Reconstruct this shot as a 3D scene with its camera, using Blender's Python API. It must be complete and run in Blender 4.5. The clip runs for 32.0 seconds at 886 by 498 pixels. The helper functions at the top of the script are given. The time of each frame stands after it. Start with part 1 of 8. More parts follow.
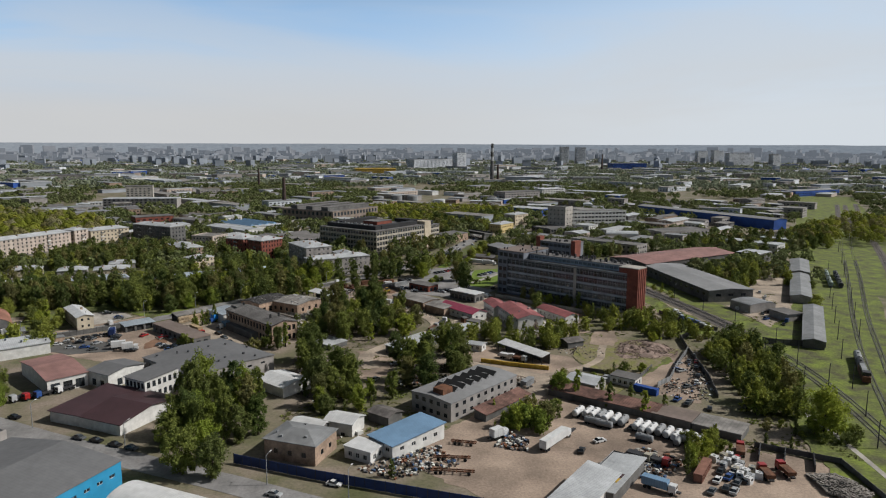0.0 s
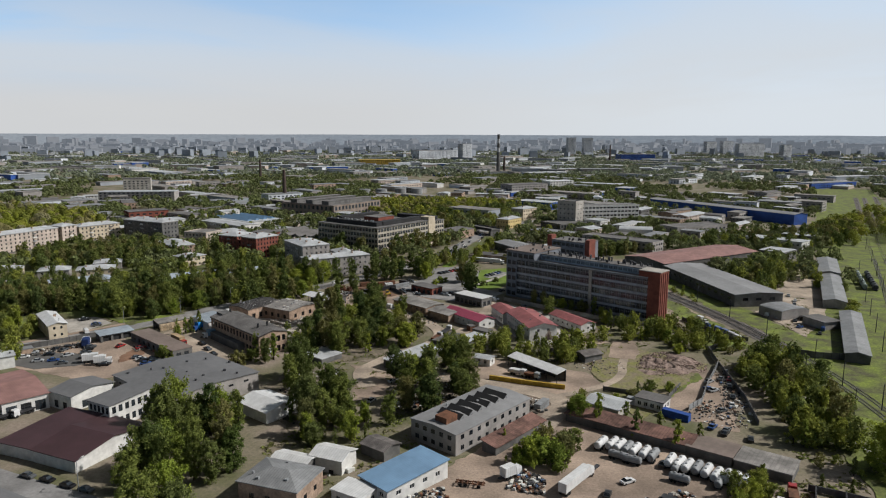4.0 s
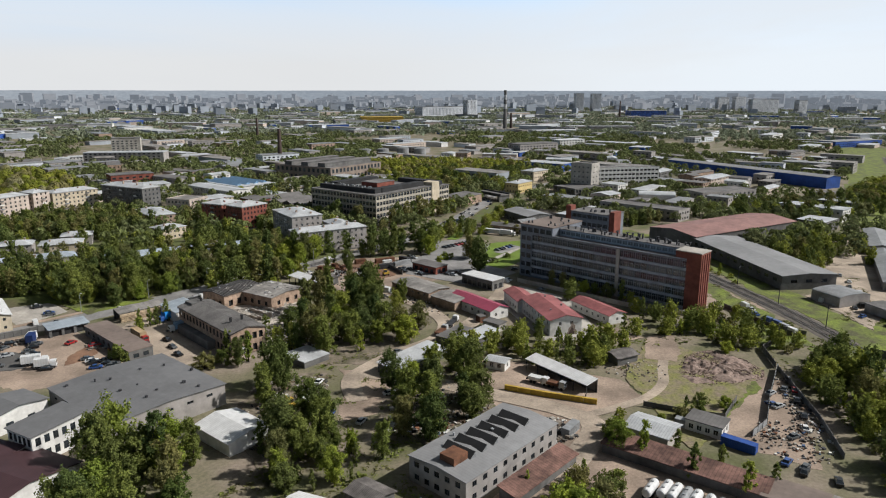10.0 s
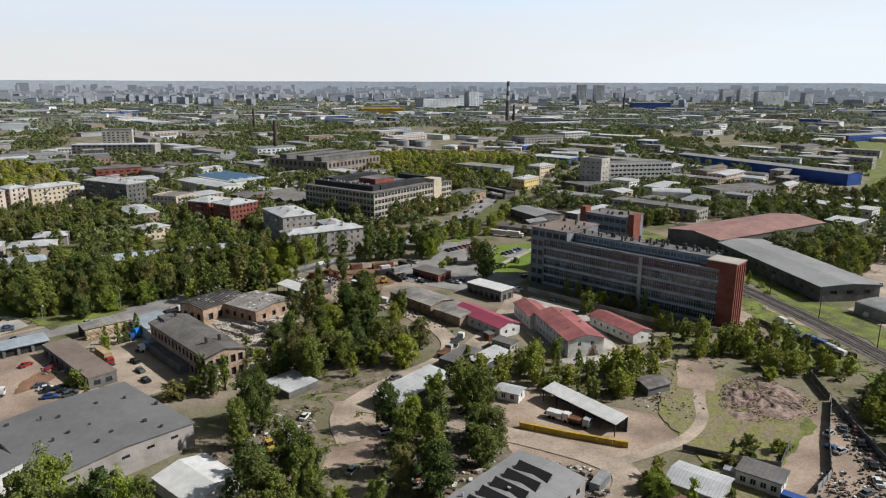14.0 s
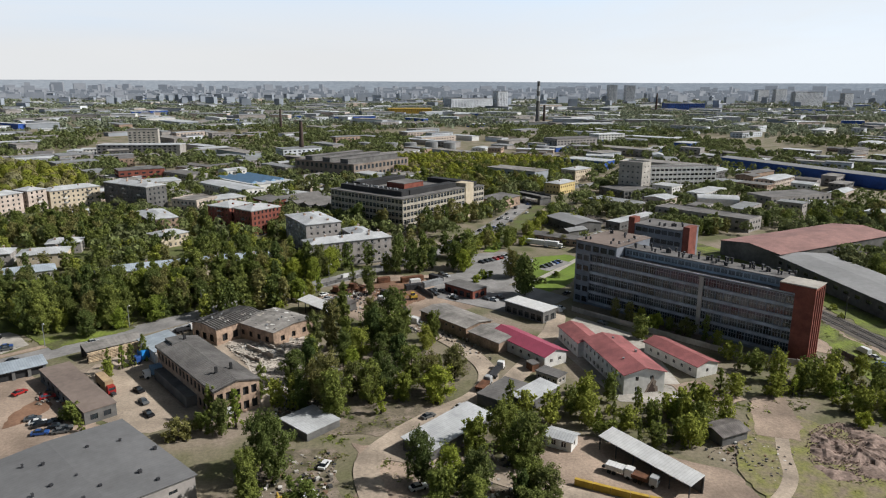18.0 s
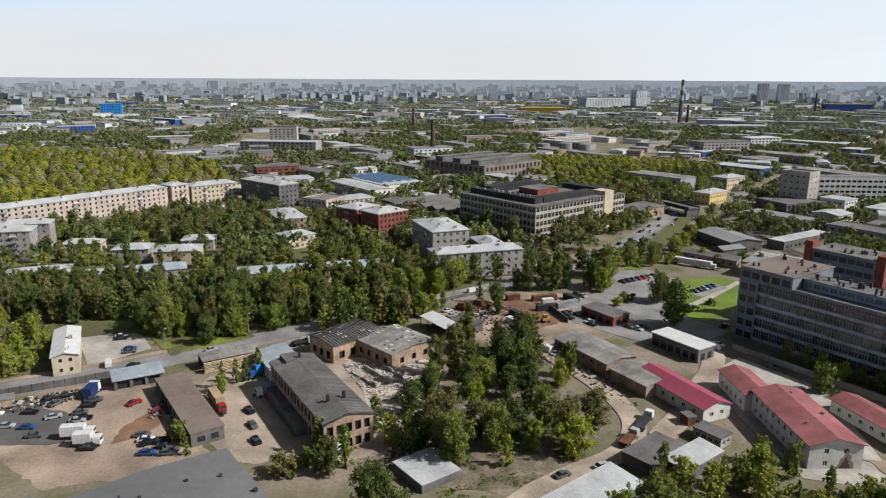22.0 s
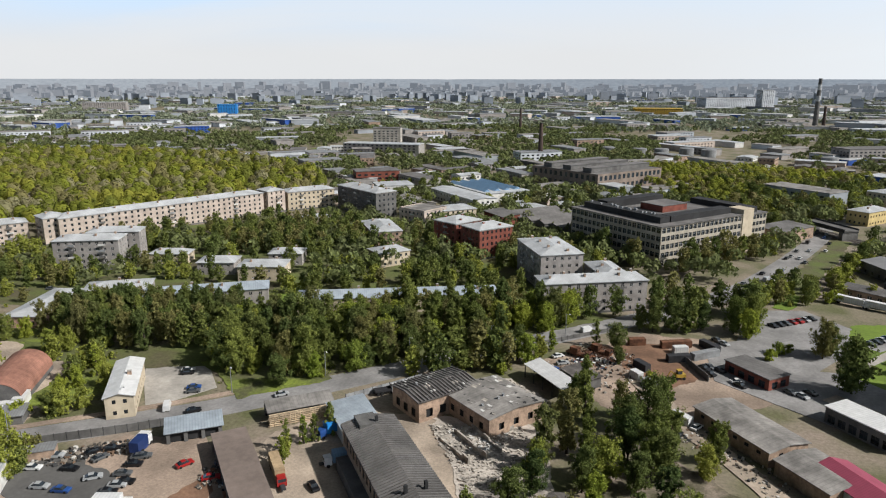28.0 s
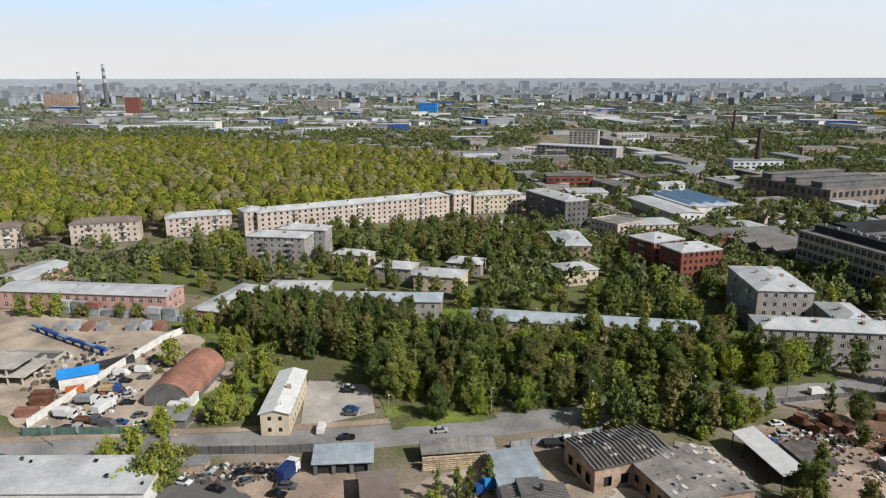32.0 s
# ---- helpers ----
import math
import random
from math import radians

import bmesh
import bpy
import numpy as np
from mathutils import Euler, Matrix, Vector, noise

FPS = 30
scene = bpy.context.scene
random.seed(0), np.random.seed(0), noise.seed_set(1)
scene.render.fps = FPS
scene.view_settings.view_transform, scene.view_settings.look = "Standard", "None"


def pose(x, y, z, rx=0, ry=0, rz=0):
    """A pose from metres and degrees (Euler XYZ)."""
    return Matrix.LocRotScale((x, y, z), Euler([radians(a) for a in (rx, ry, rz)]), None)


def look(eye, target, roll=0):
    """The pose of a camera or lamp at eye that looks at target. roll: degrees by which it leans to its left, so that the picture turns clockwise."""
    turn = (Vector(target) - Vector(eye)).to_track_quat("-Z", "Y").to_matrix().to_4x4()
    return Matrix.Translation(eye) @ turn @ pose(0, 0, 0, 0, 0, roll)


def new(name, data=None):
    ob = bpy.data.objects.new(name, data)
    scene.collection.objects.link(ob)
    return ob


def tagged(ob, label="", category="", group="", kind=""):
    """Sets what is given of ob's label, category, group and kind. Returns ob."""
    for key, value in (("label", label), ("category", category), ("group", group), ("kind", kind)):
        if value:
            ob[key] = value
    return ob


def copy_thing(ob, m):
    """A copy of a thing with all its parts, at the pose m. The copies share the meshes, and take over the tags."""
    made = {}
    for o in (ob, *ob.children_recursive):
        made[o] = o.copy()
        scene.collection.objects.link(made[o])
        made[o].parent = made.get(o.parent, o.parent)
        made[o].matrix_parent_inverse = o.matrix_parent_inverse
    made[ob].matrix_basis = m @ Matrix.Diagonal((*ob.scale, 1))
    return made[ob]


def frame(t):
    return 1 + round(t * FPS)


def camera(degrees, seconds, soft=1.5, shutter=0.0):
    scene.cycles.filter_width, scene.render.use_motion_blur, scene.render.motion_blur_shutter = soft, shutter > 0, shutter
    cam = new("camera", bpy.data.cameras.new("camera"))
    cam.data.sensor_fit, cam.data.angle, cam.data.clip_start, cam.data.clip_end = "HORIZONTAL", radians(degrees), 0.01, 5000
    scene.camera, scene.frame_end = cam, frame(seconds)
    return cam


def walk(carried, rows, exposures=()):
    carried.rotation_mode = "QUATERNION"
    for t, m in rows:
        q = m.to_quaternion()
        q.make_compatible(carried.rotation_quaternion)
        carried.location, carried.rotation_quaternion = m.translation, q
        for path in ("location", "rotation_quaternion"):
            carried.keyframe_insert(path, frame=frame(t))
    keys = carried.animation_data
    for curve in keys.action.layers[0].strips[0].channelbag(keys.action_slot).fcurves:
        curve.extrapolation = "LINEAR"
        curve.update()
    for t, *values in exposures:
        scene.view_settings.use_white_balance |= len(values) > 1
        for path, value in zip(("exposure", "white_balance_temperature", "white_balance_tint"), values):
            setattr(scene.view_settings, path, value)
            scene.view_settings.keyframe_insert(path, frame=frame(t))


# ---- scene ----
cam = camera(66, 32.0, 1.15)
PATH = [
    (0, (-7.33, 2.89, 92.04), (6.63, 100.75, 76.89), 0.21),
    (1, (-5.48, 10.96, 92.18), (7.60, 108.92, 76.92), 0.20),
    (2, (-4.10, 18.48, 92.36), (8.66, 116.50, 77.16), 0.18),
    (2.5, (-3.61, 22.03, 92.45), (9.26, 120.04, 77.35), 0.16),
    (3, (-3.24, 25.46, 92.56), (9.81, 123.38, 76.99), 0.15),
    (3.5, (-2.90, 28.90, 92.66), (10.25, 126.70, 76.47), 0.15),
    (5.5, (-1.35, 44.54, 93.07), (11.65, 142.04, 75.04), 0.22),
    (6, (-0.90, 48.54, 93.16), (12.04, 145.79, 73.77), 0.22),
    (6.5, (-0.38, 52.59, 93.24), (12.44, 149.81, 73.67), 0.20),
    (7, (0.16, 56.65, 93.29), (12.90, 153.88, 73.71), 0.17),
    (7.5, (0.69, 60.69, 93.33), (13.45, 157.91, 73.70), 0.14),
    (8, (1.21, 64.73, 93.34), (13.96, 161.96, 73.72), 0.10),
    (8.5, (1.74, 68.75, 93.33), (14.47, 165.93, 73.47), 0.08),
    (9, (2.27, 72.70, 93.31), (14.89, 169.66, 72.32), 0.06),
    (9.5, (2.82, 76.56, 93.27), (15.39, 173.42, 71.83), 0.05),
    (10, (3.36, 80.40, 93.22), (15.73, 177.02, 70.63), 0.05),
    (10.5, (3.88, 84.32, 93.17), (16.18, 180.71, 69.55), 0.07),
    (11, (4.36, 88.34, 93.11), (16.70, 184.72, 69.46), 0.10),
    (12, (5.17, 96.44, 92.98), (17.34, 192.84, 69.33), 0.16),
    (13, (5.73, 104.47, 92.81), (17.89, 200.84, 69.01), 0.21),
    (14, (5.85, 111.66, 92.60), (18.16, 208.02, 68.83), 0.23),
    (16.5, (5.54, 128.29, 92.05), (17.62, 224.76, 68.61), 0.18),
    (17, (5.44, 131.94, 91.97), (17.18, 228.43, 68.48), 0.19),
    (17.5, (5.26, 135.65, 91.93), (15.76, 232.25, 68.29), 0.22),
    (18, (4.99, 139.40, 91.95), (13.59, 236.15, 68.18), 0.28),
    (18.5, (4.64, 143.14, 92.00), (10.86, 240.05, 68.13), 0.33),
    (19, (4.25, 146.78, 92.06), (6.90, 243.81, 68.01), 0.38),
    (20, (3.46, 153.76, 92.16), (0.82, 250.75, 67.96), 0.41),
    (21, (2.82, 160.33, 92.22), (-4.69, 257.07, 68.03), 0.38),
    (22, (2.34, 166.75, 92.24), (-7.32, 263.33, 68.17), 0.29),
    (23, (1.83, 173.46, 92.25), (-9.57, 269.86, 68.23), 0.15),
    (24, (1.11, 180.20, 92.28), (-11.12, 276.52, 68.36), 0.04),
    (25, (0.07, 186.70, 92.38), (-14.78, 282.70, 68.61), -0.06),
    (25.5, (-0.66, 190.13, 92.46), (-18.42, 285.63, 68.69), -0.09),
    (27.5, (-4.27, 205.07, 92.83), (-27.06, 299.39, 68.67), 0.01),
    (28, (-5.30, 208.77, 92.91), (-29.62, 302.72, 68.77), 0.03),
    (29, (-7.50, 216.28, 93.04), (-36.72, 308.81, 68.87), 0.03),
    (30, (-9.60, 223.42, 93.13), (-44.55, 313.94, 68.93), -0.00),
    (31, (-11.55, 230.01, 93.20), (-54.08, 317.21, 68.95), -0.04),
    (32, (-13.45, 236.19, 93.29), (-63.08, 319.56, 69.05), -0.08),
]
walk(cam, [(t, look(eye, target, roll)) for t, eye, target, roll in PATH], [(0, -0.14), (5, 0.0), (12, 0.27), (32, 0.28)])


# world, sun, exposure
SUN_AZ, SUN_EL = -5.0, 40.0
world = bpy.data.worlds.new("world")
scene.world = world
world.use_nodes = True
wn, wl = world.node_tree.nodes, world.node_tree.links
wbg = wn["Background"]
sky = wn.new("ShaderNodeTexSky")
sky.sky_type, sky.sun_disc = "NISHITA", False
sky.sun_elevation, sky.sun_rotation = radians(SUN_EL), radians(90 - SUN_AZ)
sky.air_density, sky.dust_density, sky.ozone_density, sky.altitude = 1.0, 0.6, 1.5, 90
wtc = wn.new("ShaderNodeTexCoord")
wsep = wn.new("ShaderNodeSeparateXYZ")
wl.new(wtc.outputs["Generated"], wsep.inputs["Vector"])


def sky_layer(below, colour, fac):
    mx = wn.new("ShaderNodeMix")
    mx.data_type = "RGBA"
    mx.inputs["B"].default_value = (*colour, 1)
    wl.new(fac, mx.inputs["Factor"])
    wl.new(below, mx.inputs["A"])
    return mx.outputs["Result"]


def ramp_of(value, a, b, lo, hi, kind="LINEAR"):
    r = wn.new("ShaderNodeMapRange")
    r.interpolation_type = kind
    r.inputs["From Min"].default_value, r.inputs["From Max"].default_value = a, b
    r.inputs["To Min"].default_value, r.inputs["To Max"].default_value = lo, hi
    wl.new(value, r.inputs["Value"])
    return r.outputs["Result"]


# pale haze low down, clear blue above it, thin drawn-out cloud between
deep = wn.new("ShaderNodeVectorMath")
deep.operation = "SCALE"
deep.inputs["Scale"].default_value = 0.12
wl.new(sky.outputs["Color"], deep.inputs[0])
low = sky_layer(deep.outputs["Vector"], (5.4, 9.2, 14.4), ramp_of(wsep.outputs["Z"], 0.17, 0.3, 0.92, 0.0, "SMOOTHSTEP"))
low = sky_layer(low, (7.8, 10.8, 14.4), ramp_of(wsep.outputs["Z"], 0.09, 0.2, 1.0, 0.0, "SMOOTHSTEP"))
low = sky_layer(low, (10.2, 10.4, 10.6), ramp_of(wsep.outputs["Z"], 0.03, 0.13, 1.0, 0.0, "SMOOTHSTEP"))
low = sky_layer(low, (12.2, 13.6, 15.0), ramp_of(wsep.outputs["X"], -0.1, 0.6, 0.0, 0.55, "SMOOTHSTEP"))
wmap = wn.new("ShaderNodeMapping")
wmap.inputs["Scale"].default_value = (0.9, 1.2, 6.0)
wnoi = wn.new("ShaderNodeTexNoise")
wnoi.inputs["Scale"].default_value, wnoi.inputs["Detail"].default_value, wnoi.inputs["Distortion"].default_value = 1.4, 6.0, 0.6
wl.new(wtc.outputs["Generated"], wmap.inputs["Vector"])
wl.new(wmap.outputs["Vector"], wnoi.inputs["Vector"])
cloud = ramp_of(wnoi.outputs["Fac"], 0.44, 0.66, 0.0, 0.6, "SMOOTHSTEP")
thin = wn.new("ShaderNodeMath")
thin.operation = "MULTIPLY"
wl.new(cloud, thin.inputs[0])
wl.new(ramp_of(wsep.outputs["Z"], 0.1, 0.27, 1.0, 0.06), thin.inputs[1])
wl.new(sky_layer(low, (10.6, 10.8, 11.0), thin.outputs["Value"]), wbg.inputs["Color"])
wbg.inputs["Strength"].default_value = 0.063

sun = new("sun", bpy.data.lights.new("sun", "SUN"))
sun.data.energy, sun.data.angle, sun.data.color = 5.0, radians(0.55), (1.0, 0.97, 0.92)
sun.matrix_world = look((300 * math.cos(radians(SUN_AZ)), 300 * math.sin(radians(SUN_AZ)), 300 * math.tan(radians(SUN_EL))), (0, 0, 0))
scene.view_settings.exposure = 0.0


# materials
def mat(name, col, rough=0.85, var=0.22, scale=0.35, fine=3.0, bump=0.15, metal=0.0, rnd=0.0, col2=None, spec=0.3, seam=0.0, line=0.8):
    m = bpy.data.materials.new(name)
    m.use_nodes = True
    col = tuple(c * 0.7 for c in col)
    col2 = col2 and tuple(c * 0.7 for c in col2)
    n, l = m.node_tree.nodes, m.node_tree.links
    p = n["Principled BSDF"]
    tc = n.new("ShaderNodeTexCoord")
    a, b = n.new("ShaderNodeTexNoise"), n.new("ShaderNodeTexNoise")
    a.inputs["Scale"].default_value, a.inputs["Detail"].default_value = scale, 5
    b.inputs["Scale"].default_value, b.inputs["Detail"].default_value, b.inputs["Roughness"].default_value = fine * 0.6, 9, 0.68
    for q in (a, b):
        l.new(tc.outputs["Object"], q.inputs["Vector"])
    mx = n.new("ShaderNodeMix")
    mx.data_type = "RGBA"
    other = col2 or tuple(c * (1 - 1.6 * var) for c in col)
    mx.inputs["A"].default_value, mx.inputs["B"].default_value = (*other, 1), (*[min(1, c * (1 + 0.5 * var)) for c in col], 1)
    r = n.new("ShaderNodeMapRange")
    r.inputs["From Min"].default_value, r.inputs["From Max"].default_value = 0.35, 0.65
    l.new(a.outputs["Fac"], r.inputs["Value"])
    l.new(r.outputs["Result"], mx.inputs["Factor"])
    r2 = n.new("ShaderNodeMapRange")
    r2.inputs["From Min"].default_value, r2.inputs["From Max"].default_value = 0.3, 0.7
    r2.inputs["To Min"].default_value, r2.inputs["To Max"].default_value = 1 - var, 1 + var
    l.new(b.outputs["Fac"], r2.inputs["Value"])
    mul = n.new("ShaderNodeVectorMath")
    mul.operation = "SCALE"
    l.new(mx.outputs["Result"], mul.inputs[0])
    if rnd:
        oi = n.new("ShaderNodeObjectInfo")
        r3 = n.new("ShaderNodeMapRange")
        r3.inputs["To Min"].default_value, r3.inputs["To Max"].default_value = 1 - rnd, 1 + rnd
        l.new(oi.outputs["Random"], r3.inputs["Value"])
        mm = n.new("ShaderNodeMath")
        mm.operation = "MULTIPLY"
        l.new(r2.outputs["Result"], mm.inputs[0])
        l.new(r3.outputs["Result"], mm.inputs[1])
        l.new(mm.outputs["Value"], mul.inputs["Scale"])
    else:
        l.new(r2.outputs["Result"], mul.inputs["Scale"])
    colour = mul.outputs["Vector"]
    if seam:
        wv, rs, ms = n.new("ShaderNodeTexWave"), n.new("ShaderNodeMapRange"), n.new("ShaderNodeVectorMath")
        wv.bands_direction = "X"
        wv.inputs["Scale"].default_value, wv.inputs["Distortion"].default_value = 0.314 / seam, 0.0
        rs.inputs["From Min"].default_value, rs.inputs["To Min"].default_value, rs.inputs["To Max"].default_value = 0.8, 1.0, line
        ms.operation = "SCALE"
        l.new(tc.outputs["Object"], wv.inputs["Vector"])
        l.new(wv.outputs["Fac"], rs.inputs["Value"])
        l.new(colour, ms.inputs[0])
        l.new(rs.outputs["Result"], ms.inputs["Scale"])
        colour = ms.outputs["Vector"]
    l.new(colour, p.inputs["Base Color"])
    p.inputs["Roughness"].default_value, p.inputs["Metallic"].default_value = rough, metal
    p.inputs["Specular IOR Level"].default_value = spec
    if bump:
        bp = n.new("ShaderNodeBump")
        bp.inputs["Strength"].default_value = bump
        l.new(b.outputs["Fac"], bp.inputs["Height"])
        l.new(bp.outputs["Normal"], p.inputs["Normal"])
    return m


def leaf(name, cols, island=0.35, scale=0.03, cells=0.0):
    """Foliage: thin leaves that let some light through, varied leaf by leaf and tree by tree."""
    m = bpy.data.materials.new(name)
    m.use_nodes = True
    n, l = m.node_tree.nodes, m.node_tree.links
    cols = [tuple(v * 0.76 for v in c) for c in cols]
    n.remove(n["Principled BSDF"])
    out = n["Material Output"]
    oi, ge, tc = n.new("ShaderNodeObjectInfo"), n.new("ShaderNodeNewGeometry"), n.new("ShaderNodeTexCoord")
    ramp = n.new("ShaderNodeValToRGB")
    els = ramp.color_ramp.elements
    while len(els) < len(cols):
        els.new(0.5)
    for i, c in enumerate(cols):
        els[i].position, els[i].color = i / (len(cols) - 1), (*c, 1)
    if cells:
        vo, sp = n.new("ShaderNodeTexVoronoi"), n.new("ShaderNodeSeparateColor")
        vo.voronoi_dimensions = "2D"
        vo.inputs["Scale"].default_value = cells
        l.new(tc.outputs["Object"], vo.inputs["Vector"])
        l.new(vo.outputs["Color"], sp.inputs["Color"])
        l.new(sp.outputs["Red"], ramp.inputs["Fac"])
    elif scale:
        no = n.new("ShaderNodeTexNoise")
        no.inputs["Scale"].default_value, no.inputs["Detail"].default_value = scale, 3
        r = n.new("ShaderNodeMapRange")
        r.inputs["From Min"].default_value, r.inputs["From Max"].default_value = 0.28, 0.72
        l.new(tc.outputs["Object"], no.inputs["Vector"])
        l.new(no.outputs["Fac"], r.inputs["Value"])
        l.new(r.outputs["Result"], ramp.inputs["Fac"])
    else:
        l.new(oi.outputs["Random"], ramp.inputs["Fac"])
    r2 = n.new("ShaderNodeMapRange")
    r2.inputs["To Min"].default_value, r2.inputs["To Max"].default_value = 1 - island, 1 + island
    l.new(ge.outputs["Random Per Island"], r2.inputs["Value"])
    mul = n.new("ShaderNodeVectorMath")
    mul.operation = "SCALE"
    l.new(ramp.outputs["Color"], mul.inputs[0])
    l.new(r2.outputs["Result"], mul.inputs["Scale"])
    d, t, mix = n.new("ShaderNodeBsdfDiffuse"), n.new("ShaderNodeBsdfTranslucent"), n.new("ShaderNodeMixShader")
    mix.inputs["Fac"].default_value = 0.3
    l.new(mul.outputs["Vector"], d.inputs["Color"])
    l.new(mul.outputs["Vector"], t.inputs["Color"])
    l.new(d.outputs["BSDF"], mix.inputs[1])
    l.new(t.outputs["BSDF"], mix.inputs[2])
    l.new(mix.outputs["Shader"], out.inputs["Surface"])
    return m


SEAMS = {k: dict(seam=w, line=d) for k, w, d in (("zinc_roof", 0.75, 0.74), ("zinc_dark", 0.75, 0.76), ("blue_grey_roof", 0.75, 0.78), ("salmon_roof", 0.6, 0.82), ("crimson_roof", 0.6, 0.84), ("maroon_roof", 0.7, 0.7), ("white_metal", 0.8, 0.84), ("blue_roof", 0.7, 0.84), ("felt_roof", 1.1, 0.86), ("felt_light", 1.1, 0.86), ("rust_roof", 0.9, 0.7), ("rust_pale", 0.9, 0.78), ("dusty_red_roof", 0.7, 0.8), ("slate_ribbed", 0.5, 0.6), ("slate_roof", 0.5, 0.7), ("grey_roof", 1.0, 0.93), ("grey_roof_light", 1.0, 0.9))}
M = {}
for row in (
    ("asphalt", (0.31, 0.3, 0.295), 0.9, 0.2, 0.1, 1.5),
    ("dark_asphalt", (0.14, 0.135, 0.13), 0.9, 0.15, 0.1, 1.5),
    ("concrete", (0.50, 0.465, 0.42), 0.9, 0.18, 0.12, 1.2),
    ("panel_pale", (0.45, 0.48, 0.53), 0.85, 0.2, 0.2, 1.2),
    ("panel_grey", (0.23, 0.25, 0.29), 0.85, 0.15, 0.2, 1.2),
    ("concrete_dark", (0.17, 0.165, 0.16), 0.9, 0.22, 0.15, 1.2),
    ("dust", (0.45, 0.345, 0.27), 0.95, 0.28, 0.06, 2.2),
    ("sand", (0.50, 0.41, 0.325), 0.95, 0.26, 0.08, 2.2),
    ("rubble", (0.33, 0.3, 0.27), 0.95, 0.35, 0.3, 1.5),
    ("red_brick", (0.27, 0.085, 0.06), 0.9, 0.2, 0.3, 2.5),
    ("pale_brick", (0.46, 0.33, 0.245), 0.9, 0.22, 0.3, 2.0),
    ("beige", (0.6, 0.5, 0.43), 0.9, 0.13, 0.15, 1.0),
    ("cream", (0.66, 0.56, 0.42), 0.9, 0.12, 0.2, 1.0),
    ("pink_plaster", (0.6, 0.36, 0.3), 0.9, 0.12, 0.2, 1.0),
    ("yellow_plaster", (0.72, 0.56, 0.26), 0.9, 0.12, 0.2, 1.0),
    ("grey_plaster", (0.4, 0.37, 0.35), 0.9, 0.15, 0.2, 1.0),
    ("white_wall", (0.78, 0.765, 0.735), 0.8, 0.1, 0.3, 1.0),
    ("grey_roof", (0.19, 0.19, 0.195), 0.75, 0.1, 0.06, 0.8),
    ("felt_roof", (0.2, 0.19, 0.185), 0.9, 0.22, 0.1, 1.0),
    ("black_roof", (0.035, 0.035, 0.037), 0.8, 0.2, 0.1, 1.0),
    ("zinc_roof", (0.6, 0.615, 0.63), 0.5, 0.16, 0.12, 1.4),
    ("slate_roof", (0.2, 0.18, 0.17), 0.9, 0.3, 0.2, 0.8),
    ("rust_roof", (0.23, 0.125, 0.10), 0.85, 0.34, 0.2, 1.4),
    ("brown_flat", (0.24, 0.19, 0.165), 0.9, 0.12, 0.12, 0.8),
    ("maroon_roof", (0.085, 0.045, 0.05), 0.6, 0.12, 0.1, 0.6),
    ("crimson_roof", (0.42, 0.085, 0.14), 0.6, 0.1, 0.1, 0.6),
    ("salmon_roof", (0.42, 0.15, 0.15), 0.65, 0.2, 0.1, 0.6),
    ("blue_roof", (0.22, 0.37, 0.55), 0.5, 0.1, 0.1, 0.6),
    ("cyan_wall", (0.04, 0.33, 0.58), 0.5, 0.06, 0.2, 0.8),
    ("navy_fence", (0.02, 0.045, 0.16), 0.6, 0.15, 0.2, 0.8),
    ("royal_blue", (0.03, 0.1, 0.4), 0.6, 0.15, 0.1, 0.8),
    ("sky_blue", (0.03, 0.28, 0.75), 0.5, 0.1, 0.2, 0.8),
    ("white_metal", (0.8, 0.8, 0.795), 0.4, 0.07, 0.3, 1.0),
    ("grey_metal", (0.34, 0.35, 0.36), 0.5, 0.16, 0.3, 1.0),
    ("dark_metal", (0.05, 0.05, 0.055), 0.6, 0.2, 0.3, 1.0),
    ("rust_metal", (0.2, 0.09, 0.05), 0.8, 0.3, 0.4, 1.5),
    ("yellow_metal", (0.55, 0.36, 0.05), 0.7, 0.18, 0.3, 1.0),
    ("orange_metal", (0.62, 0.17, 0.04), 0.6, 0.15, 0.3, 1.0),
    ("timber", (0.55, 0.4, 0.24), 0.9, 0.2, 0.4, 2.0),
    ("bark", (0.09, 0.07, 0.055), 0.95, 0.3, 0.5, 3.0),
    ("ballast", (0.16, 0.14, 0.125), 0.95, 0.25, 0.2, 3.0),
    ("rubber", (0.02, 0.02, 0.02), 0.9, 0.1, 0.5, 2.0),
    # far walls and skyline: pale bluish greys with haze mixed into the colour
    ("far_haze_grey", (0.4, 0.43, 0.47), 0.9, 0.12, 0.02, 0.1),
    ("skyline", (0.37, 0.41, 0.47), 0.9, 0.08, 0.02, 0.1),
    ("far_haze_pale", (0.72, 0.75, 0.8), 0.9, 0.15, 0.02, 0.1),
):
    M[row[0]] = mat(*row, **SEAMS.get(row[0], {}))
M["steel_rail"] = mat("steel_rail", (0.3, 0.27, 0.25), 0.45, 0.15, 0.3, 1.0, 0.05, 0.8)
M["chrome_tank"] = mat("chrome_tank", (0.8, 0.8, 0.8), 0.3, 0.08, 0.3, 1.0, 0.02, 0.0, 0.08)
M["glass"] = mat("glass", (0.035, 0.045, 0.055), 0.12, 0.3, 0.3, 0.6, 0.0, 0.0, 0.5, spec=0.6)
M["pale_blue_wall"] = mat("pale_blue_wall", (0.3, 0.38, 0.47), 0.6, 0.15, 0.2, 1.0)
M["pale_glass"] = mat("pale_glass", (0.16, 0.22, 0.28), 0.2, 0.3, 0.3, 0.6, 0.0, 0.0, 0.4, spec=0.6)
